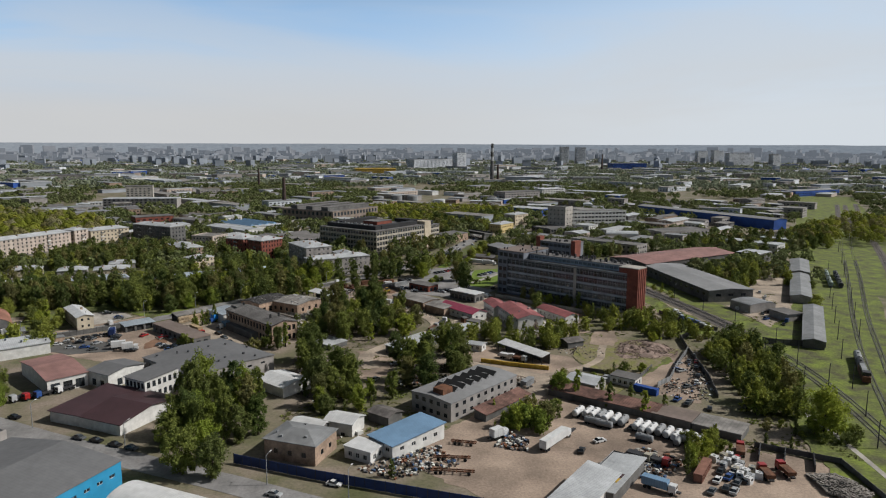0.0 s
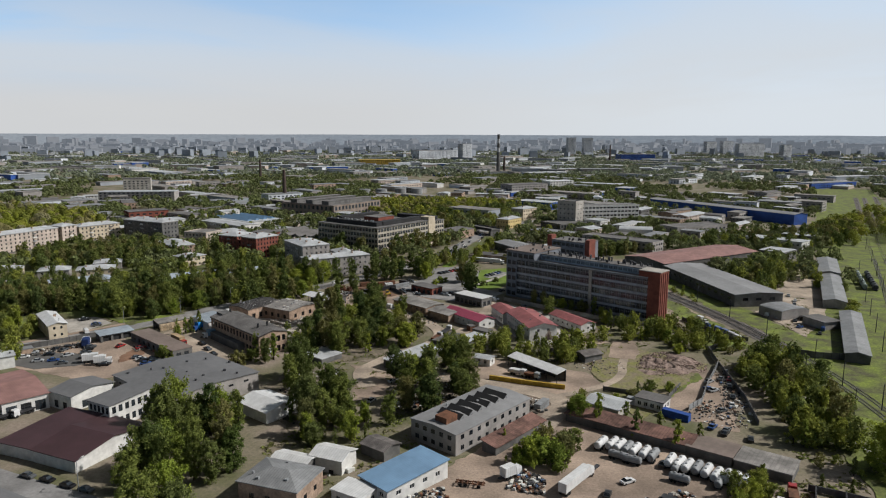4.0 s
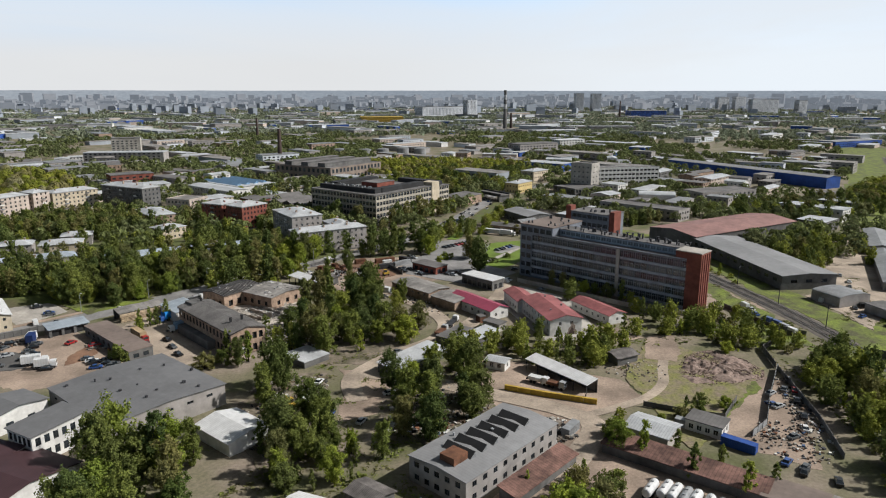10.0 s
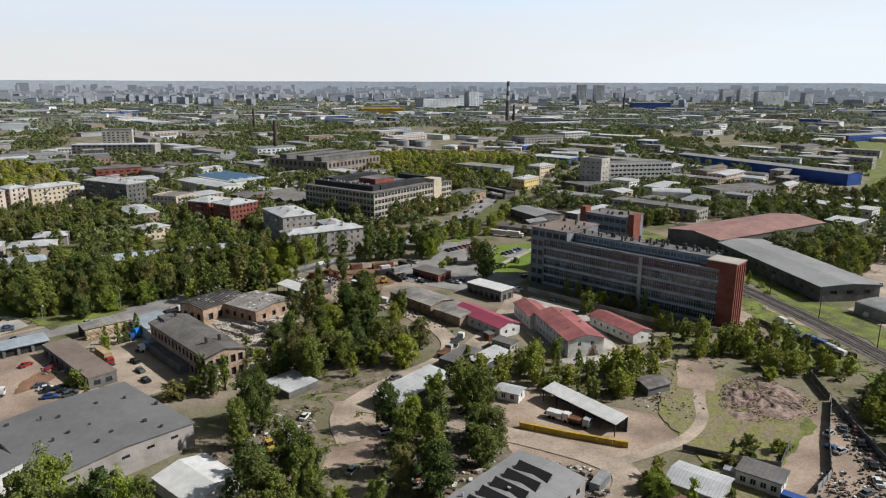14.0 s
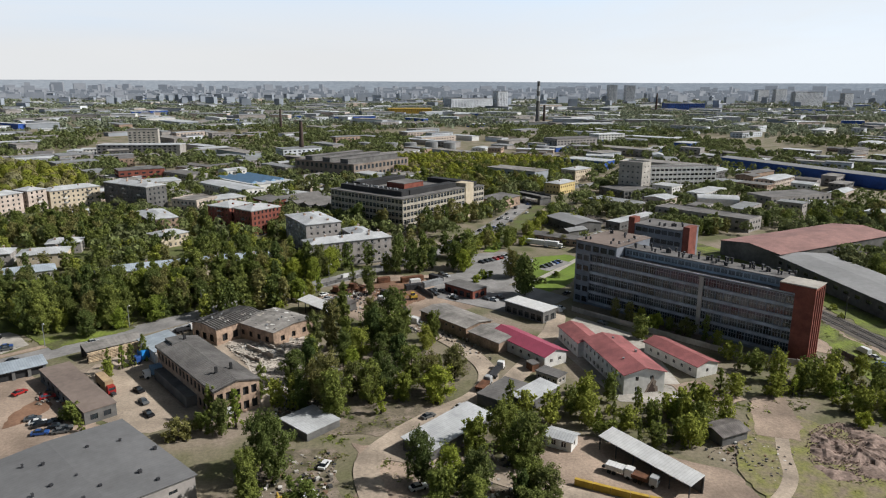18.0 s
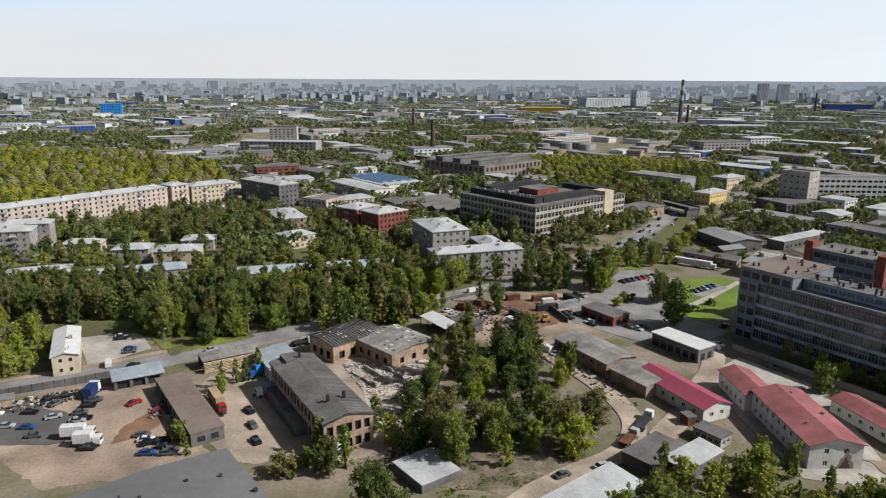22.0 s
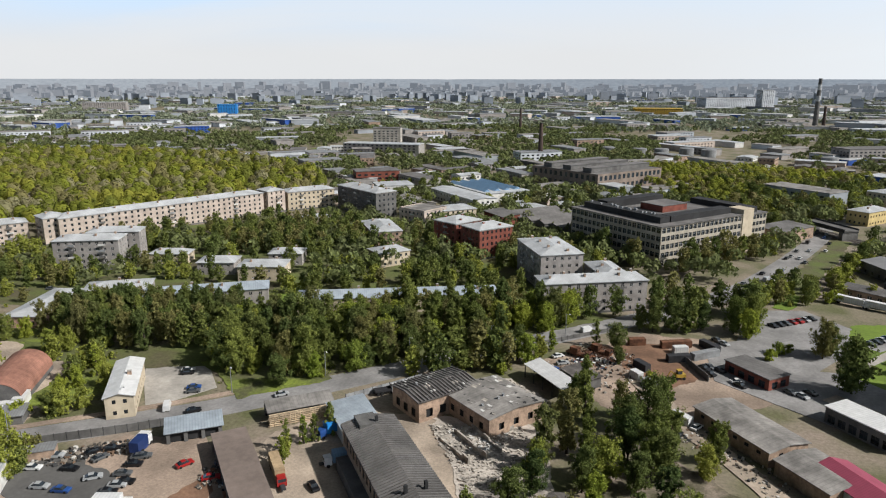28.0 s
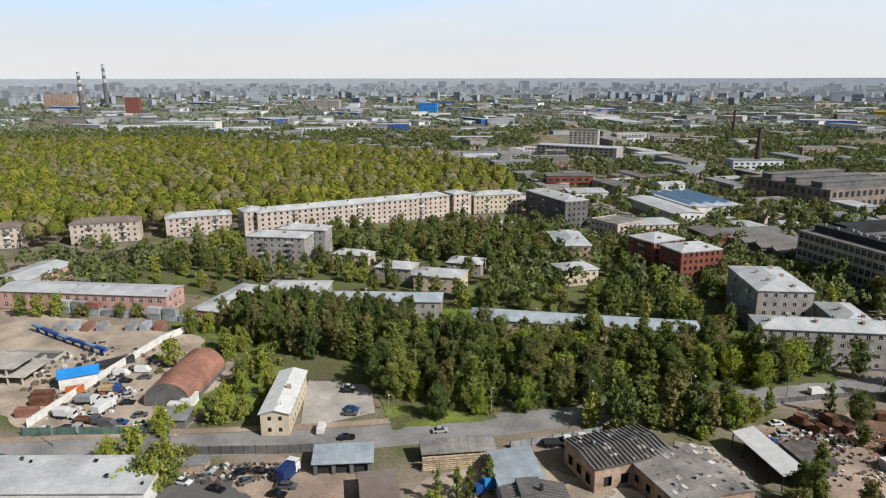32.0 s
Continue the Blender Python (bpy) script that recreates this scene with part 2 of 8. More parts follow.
for nm, c in dict(white=(0.8, 0.8, 0.8), silver=(0.45, 0.46, 0.47), black=(0.012, 0.012, 0.014), grey=(0.12, 0.125, 0.13), blue=(0.03, 0.09, 0.3), red=(0.4, 0.02, 0.02), beige=(0.5, 0.45, 0.35)).items():
    M["paint_" + nm] = mat("paint_" + nm, c, 0.3, 0.05, 0.5, 2, 0, 0, spec=0.5)
LEAF = [
    leaf("leaf_mid", [(0.125, 0.170, 0.048), (0.225, 0.260, 0.066), (0.160, 0.190, 0.064), (0.255, 0.290, 0.072)], 0.32, scale=0),
    leaf("leaf_fresh", [(0.260, 0.330, 0.055), (0.390, 0.430, 0.072), (0.225, 0.290, 0.058), (0.350, 0.365, 0.080)], 0.32, scale=0),
    leaf("leaf_olive", [(0.215, 0.208, 0.075), (0.260, 0.245, 0.090), (0.200, 0.195, 0.080), (0.170, 0.195, 0.066)], 0.32, scale=0),
    leaf("leaf_dark", [(0.098, 0.138, 0.048), (0.155, 0.190, 0.058), (0.115, 0.150, 0.056)], 0.32, scale=0),
]
WOODS = []
for c in ((0.190, 0.205, 0.045), (0.280, 0.300, 0.050), (0.240, 0.265, 0.048), (0.325, 0.325, 0.060), (0.205, 0.225, 0.048), (0.275, 0.250, 0.110), (0.255, 0.285, 0.045), (0.330, 0.310, 0.170), (0.215, 0.230, 0.055), (0.305, 0.325, 0.055)):
    WOODS.append(leaf("wood_leaf", [c, c], 0.05, scale=0))
M["forest"] = WOODS[2]
# paler, greyer leaves: haze over the distance put into their colour
M["far_haze_leaf"] = leaf("far_haze_leaf", [(0.20, 0.235, 0.165), (0.27, 0.30, 0.205), (0.23, 0.255, 0.185)], scale=0.01)
M["weed"] = leaf("weed_leaf", [(0.15, 0.19, 0.05), (0.19, 0.22, 0.06), (0.2, 0.19, 0.09), (0.13, 0.17, 0.05)], scale=0.1)
M["grass"] = mat("grass", (0.17, 0.215, 0.035), 0.95, 0.45, 0.13, 1.6, 0.5, col2=(0.105, 0.105, 0.05))
M["lush_grass"] = mat("lush_grass", (0.17, 0.25, 0.035), 0.95, 0.2, 0.06, 0.9, 0.3)
M["weedy"] = mat("weedy", (0.19, 0.19, 0.06), 0.95, 0.45, 0.22, 2.0, 0.5, col2=(0.25, 0.2, 0.145))
# darker grass and soil: shade under trees and shrubs painted into the colour
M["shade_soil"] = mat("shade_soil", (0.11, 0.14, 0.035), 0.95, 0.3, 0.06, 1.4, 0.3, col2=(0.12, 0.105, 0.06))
M["ground"] = mat("ground", (0.27, 0.22, 0.175), 0.95, 0.3, 0.05, 1.6, 0.25, col2=(0.13, 0.135, 0.06))
M["ruin_dust"] = mat("ruin_dust", (0.56, 0.50, 0.44), 0.95, 0.28, 0.12, 2.4, 0.2)
M["red_dust"] = mat("red_dust", (0.27, 0.155, 0.1), 0.95, 0.26, 0.09, 2.0, 0.2)
M["litter_soil"] = mat("litter_soil", (0.24, 0.195, 0.155), 0.95, 0.4, 0.22, 2.4, 0.3, col2=(0.09, 0.085, 0.045))
# backdrop ring: haze painted as a blue-grey emission, mottled by noise
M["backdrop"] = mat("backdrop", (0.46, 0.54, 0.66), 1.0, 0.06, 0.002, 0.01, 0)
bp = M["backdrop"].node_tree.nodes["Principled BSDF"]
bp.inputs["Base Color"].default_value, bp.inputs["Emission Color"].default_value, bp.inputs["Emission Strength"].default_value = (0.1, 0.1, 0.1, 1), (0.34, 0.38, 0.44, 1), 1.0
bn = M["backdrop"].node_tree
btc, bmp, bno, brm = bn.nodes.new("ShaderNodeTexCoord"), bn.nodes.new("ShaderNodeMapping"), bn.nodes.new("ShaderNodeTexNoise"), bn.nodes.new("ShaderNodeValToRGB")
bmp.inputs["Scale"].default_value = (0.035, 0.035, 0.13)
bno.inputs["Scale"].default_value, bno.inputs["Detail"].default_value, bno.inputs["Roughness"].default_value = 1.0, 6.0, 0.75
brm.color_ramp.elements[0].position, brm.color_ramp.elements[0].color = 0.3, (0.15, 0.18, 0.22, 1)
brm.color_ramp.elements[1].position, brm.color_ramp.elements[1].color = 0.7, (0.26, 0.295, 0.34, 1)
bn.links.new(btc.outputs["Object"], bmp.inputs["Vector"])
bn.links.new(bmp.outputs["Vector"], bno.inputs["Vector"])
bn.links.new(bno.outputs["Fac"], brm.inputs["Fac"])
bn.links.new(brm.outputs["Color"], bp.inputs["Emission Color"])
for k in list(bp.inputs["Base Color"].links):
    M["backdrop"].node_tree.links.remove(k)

for row in (
    ("dusty_red_roof", (0.36, 0.2, 0.18), 0.8, 0.15, 0.1, 0.7),
    ("zinc_dark", (0.3, 0.305, 0.31), 0.6, 0.15, 0.12, 0.8),
    ("grey_roof_light", (0.31, 0.31, 0.315), 0.7, 0.12, 0.06, 0.7),
    ("felt_light", (0.33, 0.31, 0.29), 0.9, 0.28, 0.12, 0.9),
    ("slate_ribbed", (0.11, 0.098, 0.092), 0.9, 0.3, 0.25, 1.2),
    ("blue_grey_roof", (0.43, 0.49, 0.55), 0.5, 0.14, 0.12, 0.8),
    ("rust_pale", (0.37, 0.18, 0.13), 0.85, 0.22, 0.12, 0.8),
    ("machine_wall", (0.3, 0.24, 0.2), 0.9, 0.2, 0.1, 0.8),
    ("dark_brick", (0.1, 0.07, 0.06), 0.9, 0.2, 0.1, 0.8),
):
    M[row[0]] = mat(*row, **SEAMS.get(row[0], {}))
# greens lifted and bluer than near leaves, with some haze painted in
M["forest_mid"] = leaf("forest_mid", [(0.12, 0.15, 0.07), (0.19, 0.22, 0.085), (0.15, 0.17, 0.08), (0.2, 0.2, 0.09)], scale=0.03)

# grey blocks with a faint emission: distance haze put into their colour
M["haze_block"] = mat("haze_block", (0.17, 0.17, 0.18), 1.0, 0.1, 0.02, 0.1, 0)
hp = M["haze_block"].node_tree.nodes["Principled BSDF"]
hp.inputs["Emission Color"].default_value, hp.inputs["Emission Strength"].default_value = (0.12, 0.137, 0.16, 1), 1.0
M["fence_green"] = mat("fence_green", (0.12, 0.2, 0.17), 0.7, 0.15, 0.3, 1.0)
M["green_grey"] = mat("green_grey", (0.3, 0.36, 0.33), 0.6, 0.15, 0.3, 1.0)
M["pale_timber"] = mat("pale_timber", (0.72, 0.56, 0.38), 0.85, 0.2, 0.6, 2.0, 0.2, rnd=0.15)
M["rubble_pale"] = mat("rubble_pale", (0.55, 0.5, 0.44), 0.95, 0.3, 0.4, 2.0)
M["brick_rubble"] = mat("brick_rubble", (0.34, 0.25, 0.21), 0.95, 0.3, 0.3, 2.0)


def mixed(name, cols):
    m = mat(name, (0.2, 0.2, 0.2), 0.8, 0.25, 0.4, 2.0)
    n, l = m.node_tree.nodes, m.node_tree.links
    ge, ramp = n.new("ShaderNodeNewGeometry"), n.new("ShaderNodeValToRGB")
    ramp.color_ramp.interpolation = "CONSTANT"
    els = ramp.color_ramp.elements
    while len(els) < len(cols):
        els.new(0.5)
    for i, c in enumerate(cols):
        els[i].position, els[i].color = i / len(cols), (*c, 1)
    l.new(ge.outputs["Random Per Island"], ramp.inputs["Fac"])
    l.new(ramp.outputs["Color"], n["Principled BSDF"].inputs["Base Color"])
    return m


M["scrap_mix"] = mixed("scrap_mix", [(0.03, 0.03, 0.03), (0.1, 0.1, 0.11), (0.5, 0.5, 0.48), (0.2, 0.09, 0.05), (0.04, 0.04, 0.045), (0.06, 0.1, 0.18), (0.3, 0.28, 0.25), (0.02, 0.02, 0.02), (0.55, 0.54, 0.5), (0.12, 0.08, 0.06)])

# mesh helpers


class Geo:
    def __init__(self):
        self.v, self.f = [], []

    def quad(self, *p):
        i = len(self.v)
        self.v += p
        self.f.append(tuple(range(i, i + len(p))))
        return self

    def box(self, x, y, z, sx, sy, sz, rot=0.0):
        """A box centred at x, y with its base at z."""
        c, s = math.cos(rot), math.sin(rot)
        i = len(self.v)
        for dz in (0, sz):
            for dx, dy in ((-1, -1), (1, -1), (1, 1), (-1, 1)):
                u, w = dx * sx / 2, dy * sy / 2
                self.v.append((x + u * c - w * s, y + u * s + w * c, z + dz))
        self.f += [(i + 3, i + 2, i + 1, i), (i + 4, i + 5, i + 6, i + 7)]
        self.f += [(i + k, i + (k + 1) % 4, i + 4 + (k + 1) % 4, i + 4 + k) for k in range(4)]
        return self

    def bar(self, a, b, w, h=None):
        """A square bar between two points."""
        a, b = Vector(a), Vector(b)
        d = (b - a).normalized()
        up = Vector((0, 0, 1)) if abs(d.z) < 0.95 else Vector((1, 0, 0))
        s = d.cross(up).normalized() * w / 2
        t = s.cross(d).normalized() * (h or w) / 2
        i = len(self.v)
        for p in (a, b):
            self.v += [tuple(p + s + t), tuple(p - s + t), tuple(p - s - t), tuple(p + s - t)]
        self.f += [(i, i + 1, i + 2, i + 3), (i + 7, i + 6, i + 5, i + 4)]
        self.f += [(i + k, i + 4 + k, i + 4 + (k + 1) % 4, i + (k + 1) % 4) for k in range(4)]
        return self

    def prism(self, poly, z0, z1):
        i, n = len(self.v), len(poly)
        self.v += [(x, y, z0) for x, y in poly] + [(x, y, z1) for x, y in poly]
        self.f += [tuple(range(i + n - 1, i - 1, -1)), tuple(range(i + n, i + 2 * n))]
        self.f += [(i + k, i + (k + 1) % n, i + n + (k + 1) % n, i + n + k) for k in range(n)]
        return self

    def lathe(self, rings, n=10, x=0.0, y=0.0):
        """Rings of (radius, z), closed at both ends."""
        i = len(self.v)
        for r, z in rings:
            self.v += [(x + r * math.cos(2 * math.pi * k / n), y + r * math.sin(2 * math.pi * k / n), z) for k in range(n)]
        for j in range(len(rings) - 1):
            for k in range(n):
                a, b = i + j * n + k, i + j * n + (k + 1) % n
                self.f.append((a, b, b + n, a + n))
        self.f += [tuple(range(i + n - 1, i - 1, -1)), tuple(range(i + (len(rings) - 1) * n, i + len(rings) * n))]
        return self

    def profile(self, pts, x0, x1):
        """An outline in y, z drawn along x from x0 to x1."""
        i, n = len(self.v), len(pts)
        self.v += [(x0, y, z) for y, z in pts] + [(x1, y, z) for y, z in pts]
        self.f += [tuple(range(i, i + n)), tuple(range(i + 2 * n - 1, i + n - 1, -1))]
        self.f += [(i + k, i + n + k, i + n + (k + 1) % n, i + (k + 1) % n) for k in range(n)]
        return self

    def mesh(self, name, material):
        me = bpy.data.meshes.new(name)
        me.from_pydata([tuple(p) for p in self.v], [], self.f)
        me.materials.append(M[material] if isinstance(material, str) else material)
        return me


def thing(name, label, category, x=0.0, y=0.0, ang=0.0, z=0.0, group="", kind=""):
    ob = new(name)
    ob.matrix_basis = pose(x, y, z, 0, 0, ang)
    return tagged(ob, label, category, group, kind)


def part(name, geo, material, parent, label=""):
    ob = new(name, geo.mesh(name, material) if isinstance(geo, Geo) else geo)
    ob.parent = parent
    return tagged(ob, label)


def single(name, geo, material, label, category, x=0.0, y=0.0, ang=0.0, z=0.0, group="", kind=""):
    ob = new(name, geo.mesh(name, material))
    ob.matrix_basis = pose(x, y, z, 0, 0, ang)
    return tagged(ob, label, category, group, kind)


def hsh(i, k=0):
    return (math.sin(i * 12.9898 + k * 78.233) * 43758.5453) % 1.0


def inside(p, poly):
    x, y = p
    hit = False
    for (x1, y1), (x2, y2) in zip(poly, poly[1:] + poly[:1]):
        if (y1 > y) != (y2 > y) and x < (x2 - x1) * (y - y1) / (y2 - y1) + x1:
            hit = not hit
    return hit


KEEP = []  # footprints that trees and loose things keep clear of


def footprint(x, y, ang, L, W, grow=1.5):
    c, s = math.cos(radians(ang)), math.sin(radians(ang))
    a, b = L / 2 + grow, W / 2 + grow
    KEEP.append([(x + u * c - w * s, y + u * s + w * c) for u, w in ((-a, -b), (a, -b), (a, b), (-a, b))])


CELLS = [0, {}]


def clear(x, y):
    """Whether no footprint covers the place; footprints are filed by cells of 60 m."""
    while CELLS[0] < len(KEEP):
        k = KEEP[CELLS[0]]
        CELLS[0] += 1
        xs, ys = [p[0] for p in k], [p[1] for p in k]
        for i in range(int(min(xs) // 60), int(max(xs) // 60) + 1):
            for j in range(int(min(ys) // 60), int(max(ys) // 60) + 1):
                CELLS[1].setdefault((i, j), []).append(k)
    return not any(inside((x, y), k) for k in CELLS[1].get((int(x // 60), int(y // 60)), ()))


# buildings
WINDOWS = {}


def window_mesh(w, h, style):
    key = (round(w, 2), round(h, 2), style)
    if key not in WINDOWS:
        t = 0.08 if h < 2.6 else 0.12
        k, r = max(2, round(w / 1.1)), 2 if h > 1.8 else 1
        xs, zs = [-w / 2], [0.0]
        for j in range(k):
            xs += [-w / 2 + w * j / k + t / 2, -w / 2 + w * (j + 1) / k - t / 2]
        for j in range(r):
            zs += [h * (0, 0.62)[j] + t / 2, (h * (0.62, 1)[j] if r == 2 else h) - t / 2]
        xs.append(w / 2), zs.append(h)
        vs, fs, mi, at = [], [], [], {}

        def vert(i, j, back):
            if (i, j, back) not in at:
                at[i, j, back] = len(vs)
                vs.append((xs[i], 0.03 if back else -0.05, zs[j]))
            return at[i, j, back]
        for i in range(len(xs) - 1):
            for j in range(len(zs) - 1):
                q = ((i, j), (i + 1, j), (i + 1, j + 1), (i, j + 1))
                if i % 2 and j % 2:
                    fs.append([vert(*p, True) for p in q])
                    mi.append(1)
                    for p, s in zip(q, q[1:] + q[:1]):
                        fs.append([vert(*p, False), vert(*s, False), vert(*s, True), vert(*p, True)])
                        mi.append(0)
                else:
                    fs.append([vert(*p, False) for p in q])
                    mi.append(0)
        me = bpy.data.meshes.new("window")
        me.from_pydata(vs, [], fs)
        me.materials.append(M["white_wall" if style == "w" else "grey_metal" if style == "g" else "dark_metal" if style == "d" else "pale_blue_wall"])
        me.materials.append(M["glass" if style != "p" else "pale_glass"])
        me.polygons.foreach_set("material_index", mi)
        WINDOWS[key] = me
    return WINDOWS[key]


def facade(g, parent, a, b, z0, z1, rows, bays, ww, wh, sill, style="w", depth=0.18, panes=True, skip=None, margin=None, far=None):
    """One wall from a to b with real openings; its windows become parts of parent."""
    a, b = Vector((*a, 0)), Vector((*b, 0))
    L = (b - a).length
    u = (b - a) / L
    n = Vector((u.y, -u.x, 0))
    margin = margin if margin is not None else max(0.6, (L - bays * ww) / (bays + 1) if bays else 0)
    xs, zs = [0.0], [z0]
    pitch = (L - 2 * margin - ww) / max(1, bays - 1) if bays > 1 else 0
    start = margin if bays > 1 else (L - ww) / 2
    for k in range(bays):
        xs += [start + k * pitch, start + k * pitch + ww]
    xs.append(L)
    step = (z1 - z0) / max(1, rows)
    for r in range(rows):
        zs += [z0 + r * step + sill, min(z0 + r * step + sill + wh, z1 - 0.15)]
    zs.append(z1)

    def P(x, z, d=0.0):
        q = a + u * x - n * d
        return (q.x, q.y, z)

    for i in range(len(xs) - 1):
        for j in range(len(zs) - 1):
            x0, x1, lo, hi = xs[i], xs[i + 1], zs[j], zs[j + 1]
            if x1 - x0 < 1e-3 or hi - lo < 1e-3:
                continue
            hole = i % 2 == 1 and j % 2 == 1 and i < len(xs) - 1 and j < len(zs) - 1
            if hole and skip and skip(i // 2, j // 2):
                hole = False
            if not hole:
                g.quad(P(x0, lo), P(x1, lo), P(x1, hi), P(x0, hi))
                continue
            for p, q in (((x0, lo), (x1, lo)), ((x1, lo), (x1, hi)), ((x1, hi), (x0, hi)), ((x0, hi), (x0, lo))):
                g.quad(P(*p), P(*q), P(*q, depth), P(*p, depth))
            if panes:
                q = P((x0 + x1) / 2, lo, depth * 0.85)
                if far is not None:
                    far.quad(P(x0, lo, depth), P(x1, lo, depth), P(x1, hi, depth), P(x0, hi, depth))
                    continue
                w = new("window", window_mesh(x1 - x0, hi - lo, style))
                w.parent = parent
                w.matrix_basis = Matrix.Translation(q) @ Matrix.Rotation(math.atan2(u.y, u.x), 4, "Z")


def roof_geo(L, W, H, kind, rise, over=0.5, t=0.22):
    g = Geo()
    a, b = L / 2 + over, W / 2 + over
    if kind == "flat":
        g.box(0, 0, H, L - 0.5, W - 0.5, 0.12)
    elif kind == "slab":
        g.box(0, 0, H, 2 * a, 2 * b, 0.3)
    elif kind == "gable":
        k = rise / (W / 2)
        e = H - over * k
        g.profile([(-b, e), (0, H + rise), (b, e), (b, e + t), (0, H + rise + t), (-b, e + t)], -a, a)
    elif kind == "shed":
        k = rise / W
        g.profile([(-b, H - over * k), (b, H + rise + over * k), (b, H + rise + over * k + t), (-b, H - over * k + t)], -a, a)
    elif kind == "hip":
        r = min(a, b) * 0.95
        h = H + rise
        for z, flip in ((0.0, False), (t, True)):
            c = [(-a, -b, H + z), (a, -b, H + z), (a, b, H + z), (-a, b, H + z)]
            if L >= W:
                p, q = (-a + r, 0, h + z), (a - r, 0, h + z)
                fs = [(c[0], c[1], q, p), (c[1], c[2], q), (c[2], c[3], p, q), (c[3], c[0], p)]
            else:
                p, q = (0, -b + r, h + z), (0, b - r, h + z)
                fs = [(c[0], c[1], p), (c[1], c[2], q, p), (c[2], c[3], q), (c[3], c[0], p, q)]
            for f in fs:
                g.quad(*(f if flip else f[::-1]))
        c = [(-a, -b), (a, -b), (a, b), (-a, b)]
        for (x1, y1), (x2, y2) in zip(c, c[1:] + c[:1]):
            g.quad((x1, y1, H), (x2, y2, H), (x2, y2, H + t), (x1, y1, H + t))
    elif kind == "arch":
        pts = [(W / 2 * math.cos(math.pi * i / 14), H + rise * math.sin(math.pi * i / 14)) for i in range(15)]
        inner = [(y * 0.985, H + (z - H) * 0.97) for y, z in pts[::-1]]
        g.profile((pts + inner)[::-1], -L / 2 - 0.1, L / 2 + 0.1)
    return g


def faces_away(x, y, ang, k):
    """Whether side k of a house looks away from the works in the south."""
    a = radians(ang + (-90, 0, 90, 180)[k])
    return math.cos(a) * (0 - x) + math.sin(a) * (190 - y) < -0.12 * math.hypot(x, 190 - y)


def building(name, label, cat, x, y, ang, L, W, H, wall="beige", roof="zinc_roof", kind="gable", rise=1.5, rows=0, bl=0, bw=0, ww=1.3, wh=1.5, sill=0.9, style="w", over=0.5, parapet=0.0, vents=0, chimneys=0, group="", sides="fblr", panes=True, keep=True, z=0.0, vent_mat="grey_metal"):
    """A house with walls, roof, real window openings, vents and chimneys. Its length L runs along ang."""
    ob = thing(name, label, cat, x, y, ang, z, group)
    if keep:
        footprint(x, y, ang, L, W, 3.5 if y > 430 else 1.5)
    g, gl = Geo(), Geo()
    c = [(-L / 2, -W / 2), (L / 2, -W / 2), (L / 2, W / 2), (-L / 2, W / 2)]
    for k, side in enumerate("frbl"):
        n = (bl if k % 2 == 0 else bw) if rows and side in sides else 0
        facade(g, ob, c[k], c[(k + 1) % 4], 0, H, rows if n else 1, n, ww, min(wh, H / max(rows, 1) - sill - 0.2), sill, style, panes=panes, far=gl if y > 560 or faces_away(x, y, ang, k) else None)
    if kind == "gable":
        for s in (-1, 1):
            p = [(s * L / 2, -W / 2, H), (s * L / 2, W / 2, H), (s * L / 2, 0, H + rise)]
            g.quad(*(p if s > 0 else p[::-1]))
    if kind == "shed":
        for s in (-1, 1):
            p = [(s * L / 2, -W / 2, H), (s * L / 2, W / 2, H), (s * L / 2, W / 2, H + rise)]
            g.quad(*(p if s > 0 else p[::-1]))
        g.quad((L / 2, W / 2, H), (-L / 2, W / 2, H), (-L / 2, W / 2, H + rise), (L / 2, W / 2, H + rise))
    if kind == "arch":
        for s in (-1, 1):
            p = [(s * L / 2, W / 2 * math.cos(math.pi * i / 14), H + rise * math.sin(math.pi * i / 14)) for i in range(15)]
            g.quad(*(p if s > 0 else p[::-1]))
    part("wall", g, wall, ob)
    if not panes:
        # solid black box behind the openings, added to paint indoor darkness
        part("interior", Geo().box(0, 0, 0.1, L - 1.4, W - 1.4, H - 0.5), "black_roof", ob, "black filler box for the unlit interior")
    if gl.f:
        part("glazing", gl, "glass", ob)["kind"] = "stuff"
    part("roof", roof_geo(L, W, H, kind, rise, over), roof, ob)
    if rows >= 3 and y < 700:
        part("plinth", Geo().box(0, 0, 0, L + 0.16, W + 0.16, 0.8), "concrete_dark", ob)
        part("cornice", Geo().box(0, 0, H - 0.45, L + 0.5, W + 0.5, 0.3), "concrete", ob)
        for k in range(int(min(12, L // 9 * (rows - 2)))):
            cols = max(1, min(12, int(L // 9 * (rows - 2))) // (rows - 1))
            bx, bz = -L / 2 + L * (min(cols - 1, k // (rows - 1)) + 0.5) / cols + 1.5 * hsh(k // (rows - 1), 11), 0.3 + (1 + k % (rows - 1)) * H / rows
            b = part("balcony", Geo().box(bx, -W / 2 - 0.6, bz, 3.2, 1.2, 0.15), "concrete", ob)
            part("railing", Geo().box(bx, -W / 2 - 1.15, bz + 0.15, 3.2, 0.08, 0.95), ("grey_metal", "white_wall", "concrete_dark")[k % 3], b)
    if parapet:
        pg = Geo()
        for k in (-1, 1):
            pg.box(0, k * (W / 2 - 0.15), H, L, 0.3, parapet)
            pg.box(k * (L / 2 - 0.15), 0, H, 0.3, W - 0.6, parapet)
        part("parapet", pg, wall, ob)

    def top(px, py):
        if kind == "gable":
            return H + rise * (1 - abs(py) / (W / 2))
        if kind == "shed":
            return H + rise * (py / W + 0.5)
